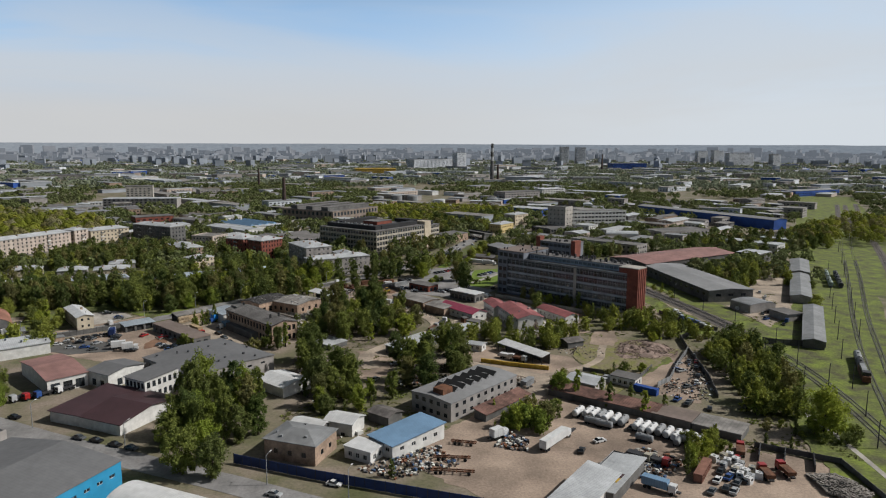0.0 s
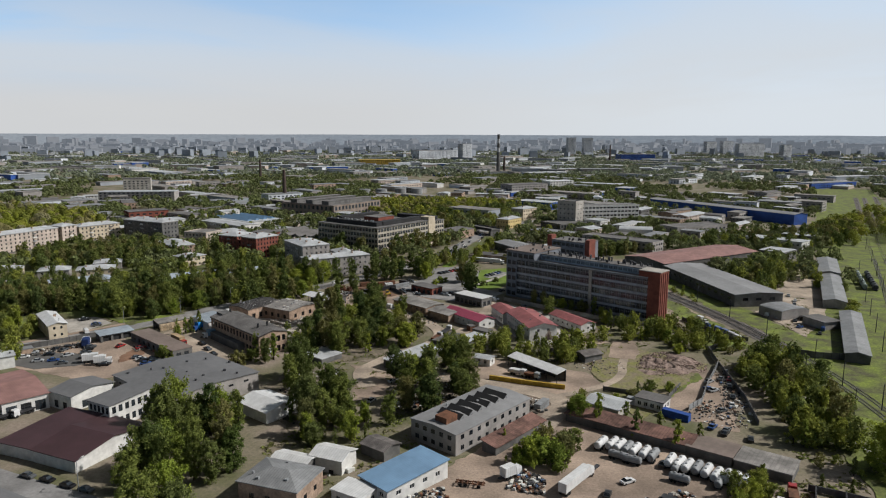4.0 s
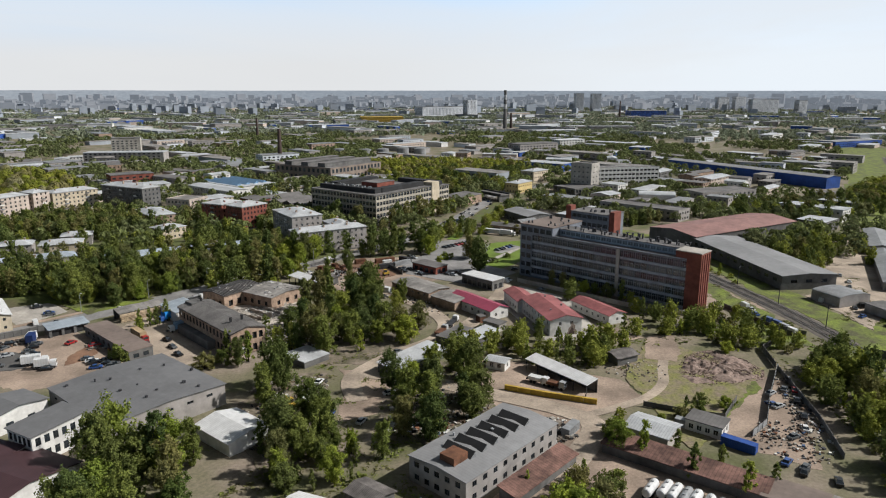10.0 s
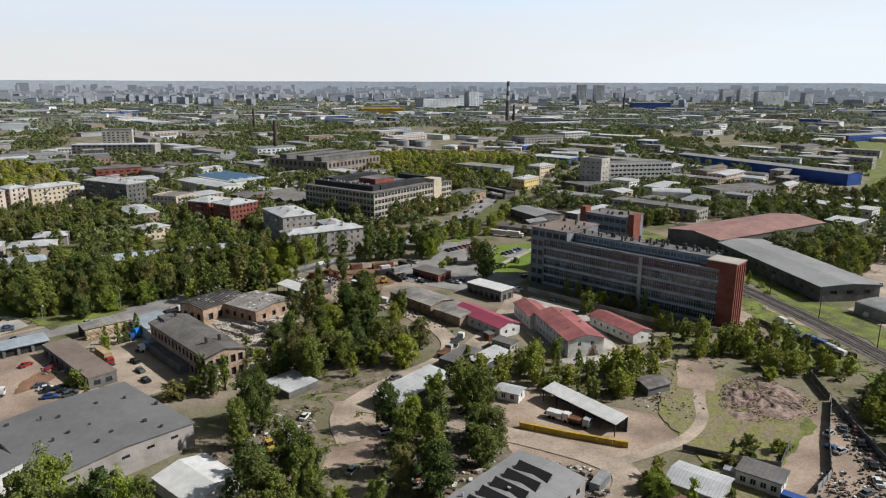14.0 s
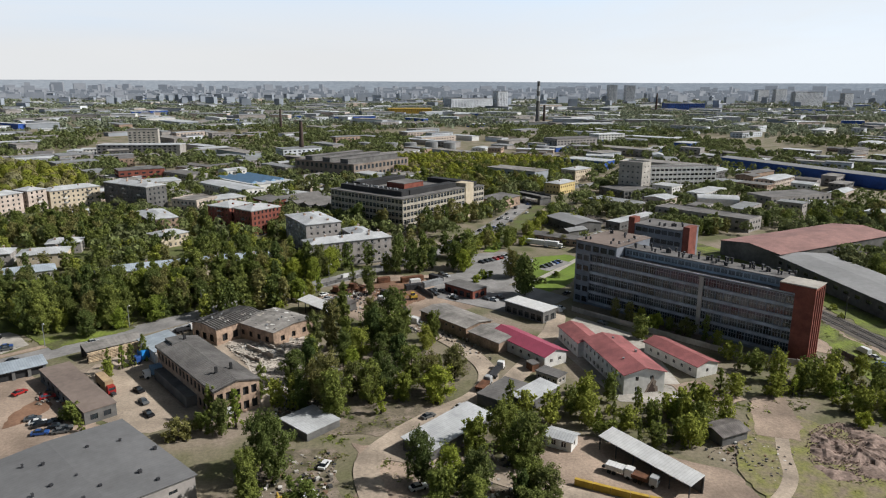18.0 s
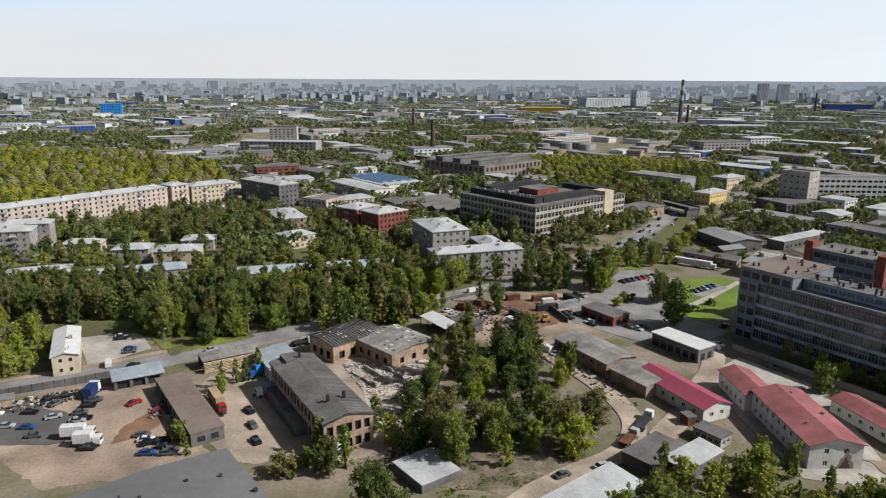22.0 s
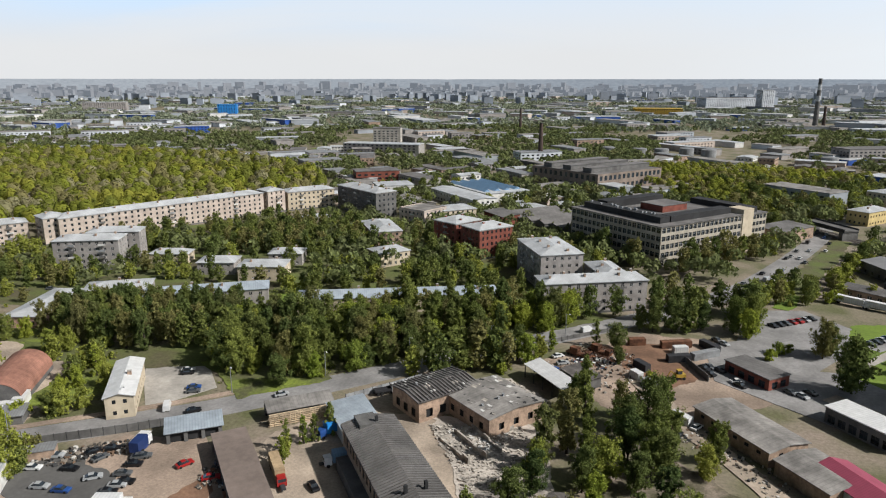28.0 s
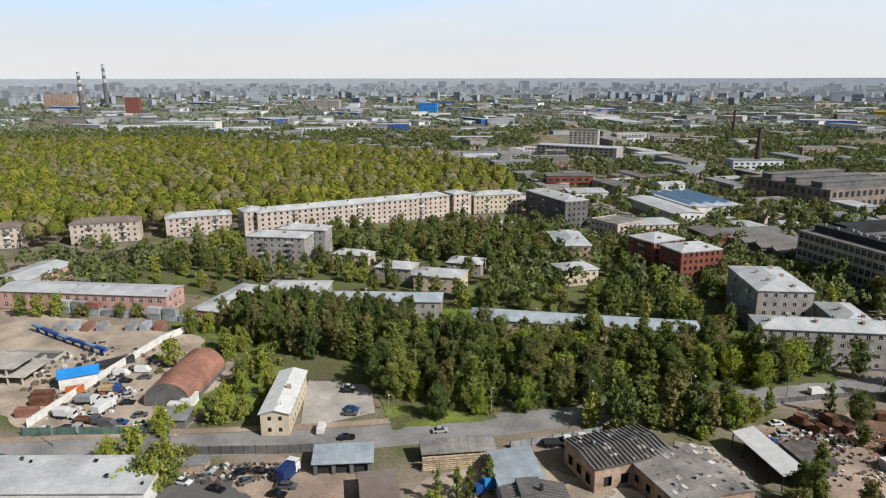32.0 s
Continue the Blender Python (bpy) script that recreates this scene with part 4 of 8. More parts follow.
for cx, cy, L, W, m in ((-3.6, 1.2, 7.5, 3.6, "green_grey"), (-5.2, -2.4, 2.8, 1.8, "yellow_metal"), (-2.2, -2.5, 2.6, 1.8, "maroon_roof"), (-6.5, 3.6, 6, 1.2, "white_metal")):
    g = Geo().box(0, 0, 0, L, W, 0.05)
    p = part("roof_sheet", g, m, SHED, "loose coloured roof sheet")
    p.matrix_basis = Matrix.Translation((cx, cy, 4.26 - 0.6 * (cy + 4.5) / 9)) @ Matrix.Rotation(-math.atan(0.6 / 9), 4, "X")
B("rusty_row", "long row of garages under a rusty brown roof", "garage row", 82.6, 226, -44.5, 40, 6.8, 2.7, "concrete_dark", "rust_roof", "shed", 0.8)
B("brown_row", "long low store with flat brown roof", "garage row", 101.6, 208.8, -44.5, 13, 10, 2.7, "concrete_dark", "brown_flat", "slab", over=0.2)
B("grey_row", "low store with flat grey felt roof", "garage row", 112, 198.6, -44.5, 15, 10.6, 2.5, "concrete_dark", "felt_light", "slab", over=0.2)
B("grey_hut", "hut with light grey sheet roof", "hut", 82.5, 243.5, -45, 12, 10, 3.6, "concrete", "zinc_roof", "gable", 1.0)
B("grey_hut", "small rectangular hut with pale walls", "hut", 99.5, 245.5, -45, 10, 7, 3.4, "white_wall", "felt_roof", "slab", rows=1, bl=4, bw=2, over=0.3)
B("white_hut", "small white cabin with grey roof", "hut", 50.3, 297, -35, 7, 5, 3, "white_wall", "zinc_roof", "gable", 0.7, 1, 2, 1)
B("rail_shed", "large shed by the railway with wide grey roof", "warehouse", 218.3, 416.5, -89.7, 89, 28.5, 7, "concrete_dark", "grey_roof_light", "gable", 0.9, 1, 12, 3, 3.2, 1.6, 3.4, "d", over=0.5)
B("small_depot", "small depot with curved grey roof", "depot", 220, 352, -78, 15, 18, 4.5, "grey_plaster", "zinc_dark", "arch", 1.2, over=0)
B("small_depot", "low depot with flat grey roof", "depot", 226, 331, -80, 13, 10, 4, "grey_plaster", "felt_roof", "slab")
B("garage_row", "long row of garages with pale roof", "garage row", 226, 309, -126, 78, 9, 4, "concrete_dark", "zinc_dark", "gable", 1.0)
B("garage_row", "long row of garages with grey roof", "garage row", 280, 395, -125, 80, 11, 4.2, "grey_plaster", "zinc_dark", "gable", 1.2)
B("garage_row", "row of sheds with grey roof beyond the depot", "garage row", 322, 455, -125, 60, 12, 5, "grey_plaster", "zinc_dark", "gable", 1.2)
B("pink_roof_store", "white store with crimson metal roof", "store", 54.4, 359.8, -60, 28, 10, 4.2, "white_wall", "crimson_roof", "gable", 1.7, 1, 6, 2, 1.2, 1.2, 1.6)
B("red_roof_house", "white two-storey house with salmon-red metal roof and scorched gable", "house", 81.3, 340, -83, 30, 13.4, 6.6, "white_wall", "salmon_roof", "gable", 1.7, 2, 9, 2, 1.1, 1.4, 0.9, over=0.6, vents=3)
scorched = [o for o in bpy.data.objects if o.name.startswith("red_roof_house")][0]
for y0, k, m in ((0.2, 1.0, "machine_wall"), (1.0, 0.62, "dark_brick")):
    soot = [(y0 + k * u, 0.15 + k * v) for u, v in ((0.0, 0.0), (4.6, 0.0), (4.4, 1.6), (3.6, 2.3), (3.9, 3.4), (3.0, 4.1), (2.9, 5.6), (2.2, 4.6), (1.7, 3.2), (1.0, 2.6), (0.7, 1.2))]
    part("scorch_mark", Geo().profile(soot, 14.95, 15.01 + 0.004 * y0), m, scorched, "sooty brown scorch mark up the gable")
B("red_roof_wing", "white wing with salmon-red metal roof", "house", 74, 362.8, -82, 17, 9, 5.4, "white_wall", "salmon_roof", "gable", 1.5, 1, 5, 2, 1.1, 1.4, 1.4)
B("red_roof_annex", "low white annex with pale red roof", "house", 104, 347, -69, 24, 9, 4, "white_wall", "salmon_roof", "gable", 1.4, 1, 6, 1, 1.1, 1.2, 1.4)
B("white_roof_store", "store with bright white flat roof", "store", 63.7, 398.3, -51, 19.5, 8.5, 4.8, "concrete_dark", "white_metal", "slab", over=0.4, rows=1, bl=6, bw=2, ww=2.2, wh=2.4, sill=0.5, style="d")
B("long_store", "long low store with grey felt roof in stepped lengths", "store", 32, 388, -54, 26, 13, 4.4, "pale_brick", "felt_light", "gable", 0.9, 1, 6, 2, 1.4, 1.0, 2.4, "d")
B("long_store", "low store with lighter felt roof", "store", 45, 369, -54, 15, 13, 4.0, "pale_brick", "felt_light", "gable", 0.9)
B("roadside_kiosk", "low red-fronted service building with grey roof", "shop", 41, 429.5, -50, 17, 9, 3.8, "red_brick", "felt_roof", "slab", over=0.3, rows=1, bl=4, bw=2, ww=2.4, wh=2.2, sill=0.4, style="d")


def roof_ribs(ob, L, W, H, rise, step, m="felt_roof"):
    """Standing ribs of a corrugated gable roof."""
    g = Geo()
    for k in range(int(L / step) + 1):
        x = -L / 2 + k * step
        for s in (-1, 1):
            g.bar((x, 0, H + rise + 0.34), (x, s * (W / 2 + 0.3), H + 0.34), 0.42, 0.3)
    part("roof_ribs", g, m, ob)["kind"] = "stuff"


def burnt_works():
    ob = B("burnt_works", "burnt-out two-storey brick works with corrugated dark roof and empty windows", "ruin", -50, 338.8, -53.5, 44, 13.5, 8.6, "pale_brick", "slate_ribbed", "gable", 1.6, 2, 15, 5, 1.7, 2.5, 0.8, "d", over=0.4, panes=False, sides="fblr", chimneys=0)
    roof_ribs(ob, 44.8, 13.5, 8.6, 1.6, 1.0)
    for x, y in ((13, -2), (13, 2.5), (-18, 1)):
        part("chimney", Geo().box(x, y, 8.6, 0.7, 0.7, 3.4), "black_roof", ob)
    part("annex", Geo().box(-4, -8.2, 0, 26, 3.2, 3.4), "concrete_dark", ob, "low dark annex along the front")
    part("roof_hatch", Geo().box(-20, -1, 8.8, 6, 5, 1.8), "concrete_dark", ob)


burnt_works()
B("ruined_hall", "derelict brick hall with broken patched felt roof", "ruin", -53.5, 386.5, 50, 21, 14, 6.2, "pale_brick", "slate_ribbed", "gable", 0.9, 1, 4, 3, 2.2, 2.6, 1, "d", panes=False, vents=2)
B("ruined_hall", "derelict low brick hall with torn felt roof", "ruin", -36, 384, -40, 20, 19, 5.8, "pale_brick", "felt_light", "gable", 0.8, 1, 4, 3, 1.8, 2.0, 1.6, "d", panes=False, vents=3)
for hall in [o for o in bpy.data.objects if o.name.startswith("ruined_hall")]:
    big = hall.name == "ruined_hall"
    L, W, H, rise = (21, 14, 6.2, 0.9) if big else (20, 19, 5.8, 0.8)
    if big:
        roof_ribs(hall, L + 0.8, W, H, rise, 1.2)
    for k in range(34):
        x, y = (hsh(k, 31 + big) - 0.5) * (L - 1), (1 if k % 3 else -1) * W / 2 * (0.55 + 0.42 * hsh(k, 33 + big)) if k % 2 else (hsh(k, 34) - 0.5) * W * 0.8
        z = H + rise * (1 - abs(y) / (W / 2)) + 0.2
        part("roof_patch", Geo().box(0, 0, 0, 0.5 + 1.4 * hsh(k, 35), 0.4 + 1.1 * hsh(k, 36), 0.12), ("concrete_dark", "black_roof", "white_wall", "felt_light", "rubble_pale")[k % 5], hall).matrix_basis = pose(x, y, z, -math.degrees(math.atan2(rise, W / 2)) * (1 if y > 0 else -1), 0, 40 * hsh(k, 37))
B("blue_grey_store", "store with light blue-grey sheet roof", "store", -72, 367.5, -52, 15, 10, 4.6, "white_wall", "blue_grey_roof", "shed", 0.8)
B("low_store", "long low store with flat brown roof", "store", -87, 335.5, -50, 40, 8.5, 3.8, "concrete_dark", "brown_flat", "slab", over=0.2, rows=1, bl=8, bw=2, ww=2, wh=1.6, sill=1, style="d")
B("open_garage", "open garage with blue-grey sheet roof", "garage", -112, 353.5, 35, 14, 7.5, 3.2, "concrete_dark", "blue_grey_roof", "shed", 0.5, 1, 3, 0, 3.4, 2.6, 0.05, "d", panes=False)
B("cream_house", "narrow cream two-storey house with white metal roof", "house", -144.3, 367.2, 122, 27, 7.6, 6.6, "cream", "white_metal", "gable", 1.0, 2, 8, 2, 1.0, 1.2, 1.2, "d", chimneys=1)
B("rust_hangar", "old arched hangar with rusty brown roof", "hangar", -182.5, 364, 117, 27, 14, 1.6, "concrete_dark", "rust_pale", "arch", 6.0, over=0)
B("long_white_hall", "long hall with white metal roof and roof windows", "warehouse", -168, 306, 31, 62, 13, 5, "white_wall", "zinc_roof", "shed", 1.0, vents=8, vent_mat="glass")
B("blue_gable_store", "small white store with bright blue gable roof", "store", -214, 348.5, 57, 11, 7, 4, "white_wall", "sky_blue", "gable", 1.4)

# ---- housing and offices beyond the street ----
B("slab_block", "long five-storey beige housing block with pale roof", "apartment block", -287, 585, 59.3, 132, 13, 15, "beige", "zinc_roof", "hip", 2.2, 5, 34, 3, 1.3, 1.5, 0.9, chimneys=10)
B("end_block", "beige housing block closing the long row", "apartment block", -325, 530, -30, 15, 13, 15.5, "beige", "zinc_roof", "hip", 2.2, 5, 3, 3, chimneys=1)
B("row_end_house", "beige end house closing the long housing row", "apartment block", -248, 650, 59, 14, 15, 15.6, "beige", "zinc_roof", "hip", 2.2, 5, 3, 3, chimneys=1)
B("grey_block", "five-storey grey brick housing block", "apartment block", -262, 489, 22, 31, 14, 15.2, "grey_plaster", "zinc_roof", "hip", 2.0, 5, 8, 3, chimneys=4)
B("grey_block_wing", "rear wing of the grey housing block", "apartment block", -262, 508, 22, 26, 12, 15.2, "grey_plaster", "zinc_roof", "hip", 2.0, 5, 7, 3, chimneys=3)
B("cream_block", "cream four-storey housing block", "apartment block", -229, 671, 46, 36, 15, 13.5, "cream", "zinc_roof", "hip", 2.2, 4, 10, 3, chimneys=4)
B("dark_block", "dark grey five-storey block with balconies", "apartment block", -180, 664, -36, 50, 17, 17.5, "concrete_dark", "zinc_roof", "hip", 2.2, 5, 13, 4, chimneys=6)
B("street_house", "beige four-storey house with grey metal roof", "apartment block", -353, 513, 52, 38, 14, 12.5, "beige", "zinc_roof", "hip", 2.2, 4, 10, 3, chimneys=3)
B("street_house", "beige four-storey house with brown roof", "apartment block", -385, 473, 48, 37, 14, 12.5, "beige", "brown_flat", "hip", 2.2, 4, 10, 3, chimneys=3)
B("street_house", "beige house with brown roof at the wood's edge", "apartment block", -425, 430, 48, 34, 14, 12.5, "beige", "brown_flat", "hip", 2.2, 4, 9, 3, chimneys=2)
B("school", "long two-storey pink school with grey roof", "school", -282, 397, 24.4, 74, 15, 7.6, "pink_plaster", "zinc_roof", "gable", 1.4, 2, 18, 3, 1.8, 1.8, 0.9, chimneys=0, vents=3)
B("school_wing", "low pink school wing with light roof", "school", -228, 425, 104, 36, 14, 4.6, "pink_plaster", "zinc_roof", "hip", 1.6, 1, 8, 3, 1.6, 1.6, 1.2)
B("school_wing", "low pale wing with flat roof", "school", -335, 400, 110, 36, 18, 6, "pink_plaster", "zinc_roof", "gable", 1.4)
B("low_house", "two-storey grey house with long blue-grey metal roof", "house", -171, 451, 28, 50, 12, 7, "grey_plaster", "blue_grey_roof", "hip", 2.0, 2, 12, 3, chimneys=4)
B("low_house", "two-storey house with grey hipped metal roof", "house", -210, 445, 28, 26, 16, 7, "grey_plaster", "zinc_roof", "hip", 2.2, 2, 6, 4, chimneys=3)
B("low_house", "two-storey house with long blue-grey roof among trees", "house", -91, 466, 20, 82, 12, 7, "cream", "blue_grey_roof", "hip", 2.0, 2, 18, 3, chimneys=5)
for i, (x, y, a, l, w, h) in enumerate(((-195, 498, 15, 18, 13, 6), (-168, 494, 15, 22, 14, 7), (-170, 522, 15, 17, 12, 6), (-230, 509, 15, 20, 10, 5), (-150, 610, 30, 14, 9, 5), (-195, 610, 28, 16, 10, 6))):
    B("cottage", "two-storey cottage with pale hipped metal roof", "house", x, y, a, l, w, h, ("grey_plaster", "cream")[i % 2], "zinc_roof", "hip", 2.0, 2, 5, 3, 1.1, 1.2, chimneys=2, group="cottages among the trees")
B("yellow_house", "small cream house with pale hipped roof", "house", -119, 535, 48, 17, 15, 7, "cream", "zinc_roof", "hip", 2.0, 2, 5, 4, chimneys=2)
B("pale_brick_house", "pale brown brick house with grey roof", "house", -138, 577, -58, 34, 17, 10, "pale_brick", "zinc_roof", "hip", 2.2, 3, 8, 4, chimneys=2)
B("red_brick_house", "five-storey dark red brick house with white metal roof", "apartment block", -73, 565, -42, 17, 22, 16, "red_brick", "zinc_roof", "hip", 2.4, 5, 5, 7, 1.2, 1.7, 0.8, chimneys=4)
B("red_brick_wing", "dark red brick wing with pale roof", "apartment block", -92, 577, -32, 18, 20, 16, "red_brick", "zinc_roof", "hip", 2.4, 5, 5, 6, 1.2, 1.7, 0.8, chimneys=3)
B("corner_house", "grey five-storey corner house with white roof", "apartment block", -35, 522.5, -64, 34, 20, 17, "grey_plaster", "zinc_roof", "hip", 2.2, 5, 9, 5, 1.2, 1.5, chimneys=6)
B("bend_house", "grey four-storey house with white metal roof", "apartment block", -14, 487, 23, 44, 13, 13, "grey_plaster", "zinc_roof", "hip", 2.0, 4, 11, 3, 1.2, 1.5, chimneys=6)
B("bend_wing", "rear wing of grey house with pale roof", "apartment block", -8, 505, 113, 24, 12, 12.5, "grey_plaster", "zinc_roof", "hip", 2.0, 4, 6, 3, chimneys=3)
B("terraced_office", "beige stepped office block with flat roofs", "office", -129, 634, -26, 22, 22, 11, "beige", "felt_light", "flat", 0, 3, 6, 5, 1.6, 1.6, parapet=0.6)
B("rounded_office", "pale office wing with curved top", "office", -112, 650, 40, 24, 20, 9, "cream", "zinc_roof", "hip", 1.6, 3, 6, 5)
B("white_roof_plant", "long plant building with bright white roof", "factory", -121, 716, -47, 66, 20, 8, "white_wall", "zinc_roof", "gable", 1.2, 2, 14, 4, 1.8, 1.6)
ob = B("blue_striped_hall", "low hall with bright blue roof lights", "factory", -112, 760, -47, 70, 40, 7, "white_wall", "zinc_roof", "slab")
for k in range(4):
    part("roof_light", Geo().profile([(-3, 7.3), (0, 9.2), (3, 7.3)], -30, 26), "blue_roof", ob).matrix_basis = pose(0, -14 + k * 9.5, 0)
B("red_workshop", "small red brick workshop with felt roof", "workshop", -78, 643, -50, 24, 13, 8, "red_brick", "felt_roof", "shed", 1)
for k in range(5):
    B("saw_shed", "long low grey shed with felt roof", "factory", -62 + 9 * k, 662 - 8 * k, 41, 42, 10, 7, "concrete_dark", "felt_roof", "gable", 1.6, group="row of sheds behind the office", keep=k == 0)


def office():
    ob = thing("office_block", "broad five-storey pale concrete office with gridded windows and black roof storey", "office building", 17, 558.5, -44)
    footprint(25, 612, -44, 72, 95)
    g = Geo()
    facade(g, ob, (-66, 0), (0, 0), 0, 21, 5, 20, 2.7, 2.6, 1.0, "g", 0.4)
    facade(g, ob, (0, 0), (0, 64), 0, 21, 5, 19, 2.7, 2.6, 1.0, "g", 0.4)
    g.quad((0, 64, 0), (-66, 64, 0), (-66, 64, 21), (0, 64, 21)).quad((-66, 64, 0), (-66, 0, 0), (-66, 0, 21), (-66, 64, 21))
    part("wall", g, "office_concrete", ob)
    part("roof", Geo().box(-33, 32, 21, 67, 65, 0.4), "felt_roof", ob)
    part("roof_storey", Geo().box(-34, 9, 21.4, 56, 7, 3.2), "black_roof", ob, "black set-back roof storey")
    part("roof_storey", Geo().box(-9, 37, 21.4, 7, 48, 3.2), "black_roof", ob, "black set-back roof storey")
    part("roof_storey", Geo().box(-56, 37, 21.4, 8, 46, 4.0), "black_roof", ob, "black set-back roof storey")
    part("roof_cover", Geo().box(-34, 40, 24.9, 16.6, 20.6, 0.3), "felt_roof", part("brick_house", Geo().box(-34, 40, 21.4, 16, 20, 3.5), "red_brick", ob, "red brick plant room on the roof"))
    part("stair_block", Geo().box(-4.5, 68.6, 0, 10, 9, 24), "cream", ob, "plain cream stair block")
    g = Geo()
    facade(g, ob, (-4, 73.2), (-4, 92), 0, 19, 5, 6, 2.4, 2.2, 1.0, "g", 0.3)
    g.quad((-4, 92, 0), (-50, 92, 0), (-50, 92, 19), (-4, 92, 19)).quad((-50, 92, 0), (-50, 73.2, 0), (-50, 73.2, 19), (-50, 92, 19)).quad((-50, 73.2, 0), (-4, 73.2, 0), (-4, 73.2, 19), (-50, 73.2, 19))
    wing = part("rear_wing", g, "office_concrete", ob)
    part("rear_roof", Geo().box(-27, 82.6, 19, 47, 19.6, 0.4), "felt_roof", wing)
    part("rear_storey", Geo().box(-27, 83, 19.4, 40, 8, 3.2), "black_roof", wing, "black set-back roof storey")
    for k in range(16):
        part("vent", Geo().box(-60 + 54 * hsh(k, 1), 7 + 4 * hsh(k, 2), 24.6, 1.0, 1.0, 1.0), "grey_metal", ob)


M["office_concrete"] = mat("office_concrete", (0.5, 0.45, 0.37), 0.9, 0.12, 0.2, 1.0)
office()
B("office_annex", "low brick annex beside the office", "workshop", 93, 648, 46, 32, 17, 7, "pale_brick", "felt_roof", "shed", 0.8, 1, 6, 3)
B("machine_hall", "large old machine hall with dark stepped roof and brick base", "factory", -26, 850, 50, 84, 80, 15, "machine_wall", "felt_roof", "flat", 0, 2, 14, 12, 3.4, 4.0, 2.2, "g", parapet=0.5)
for k in range(3):
    B("hall_monitor", "raised roof light of the machine hall", "factory", -26 - 24 * math.sin(radians(50)) * (k - 1), 850 + 24 * math.cos(radians(50)) * (k - 1), 50, 76, 10, 4, "concrete_dark", "felt_roof", "slab", z=15.2, keep=False)
B("white_office", "white four-storey office with ribbon windows", "office building", 266, 726, 4, 66, 18, 20, "white_wall", "felt_roof", "flat", 0, 5, 16, 4, 3.0, 1.7, 1.2, "p", parapet=0.8, vents=6)
B("grey_tower_block", "grey concrete slab tower with blank walls", "tower block", 218, 701, -47, 21, 16, 27, "concrete", "felt_roof", "flat", 0, 6, 4, 2, 1.4, 1.2, parapet=1, vents=4)
B("blue_long_wall", "very long low building with royal blue metal wall", "warehouse", 432, 790, -69, 205, 22, 11, "royal_blue", "grey_roof_light", "gable", 1.5)
B("pale_red_hall", "wide hall with pale grey-pink roof", "warehouse", 243, 494, 23.5, 100, 36, 8, "concrete_dark", "dusty_red_roof", "gable", 2.2)
B("low_works", "low grey works with flat roof", "factory", 222, 575, -52, 66, 18, 8, "grey_plaster", "felt_roof", "flat", 0, 2, 14, 4, 2, 1.6, 1.0, parapet=0.5)
B("low_works", "pale works with arched roof", "factory", 262, 640, -20, 30, 16, 6, "white_wall", "zinc_roof", "arch", 2.4, over=0)
B("low_works", "grey works with flat roof beyond the factory", "factory", 320, 640, 15, 60, 24, 9, "grey_plaster", "felt_roof", "flat", 0, 2, 12, 4, 2, 1.8, 1.1, parapet=0.5)
B("roadside_shop", "low shop with shallow grey roof", "shop", 128, 565, -71, 32, 20, 6, "concrete_dark", "grey_roof_light", "gable", 1.5, 1, 6, 3)
B("roadside_shed", "small grey shed with pale gable roof", "shed", 121, 541, 28, 15, 8, 4.5, "concrete_dark", "zinc_dark", "gable", 1.2)
B("cream_villa", "cream two-storey villa by the railway bridge", "house", 157, 712, 46, 26, 14, 9, "yellow_plaster", "zinc_roof", "hip", 2, 2, 7, 4, chimneys=2)
B("cream_villa", "pale house with grey roof by the road", "house", 190, 780, 40, 26, 16, 12, "cream", "zinc_roof", "hip", 2, 3, 7, 4, chimneys=2)
B("glass_shop", "dark glazed showroom with flat roof", "shop", 206, 683, 26, 36, 28, 8, "concrete_dark", "felt_roof", "flat", 0, 2, 9, 5, 2.6, 2.4, 0.8, "p", parapet=0.6)

# ---- works with roof lights, shelters, fences ----
def skylight_works():
    ob = B("skylight_works", "grimy white two-storey works with dark slanted roof lights", "workshop", 34.6, 236.5, 41, 38, 18, 6.6, "grey_plaster", "grey_roof_light", "gable", 0.7, 2, 9, 5, 1.6, 1.5, 1.0, "d", over=0.3, vents=3)
    for k in range(6):
        g = Geo().profile([(-4.6, 6.7), (4.4, 6.7), (4.4, 7.1), (-4.6, 7.1)], -1.1, 1.1)
        g.quad((-1.1, -4.6, 7.1), (1.1, -4.6, 7.1), (1.1, -4.6, 8.5)).quad((1.1, 4.4, 7.1), (-1.1, 4.4, 7.1), (1.1, 4.4, 8.5))
        g.quad((1.1, -4.6, 7.1), (1.1, 4.4, 7.1), (1.1, 4.4, 8.5), (1.1, -4.6, 8.5))
        light = part("roof_light", g, "zinc_dark", ob, "slanted roof light with dark glass")
        part("glass", Geo().quad((-1.1, -4.6, 7.12), (1.14, -4.6, 8.54), (1.14, 4.4, 8.54), (-1.1, 4.4, 7.12)), "black_roof", light)
        light.matrix_basis = pose(-10.5 + k * 4.5, 0.6, 0)
    part("roof_hut", Geo().box(-14, -1, 6.6, 5, 4.5, 2.6), "rust_metal", ob, "rusty hut on the roof")
    lean = B("lean_to", "lean-to with patched rusty sheet roof", "shed", 46, 226.5, 41, 26, 5, 2.6, "concrete_dark", "rust_roof", "shed", 0.9)
    return lean


skylight_works()


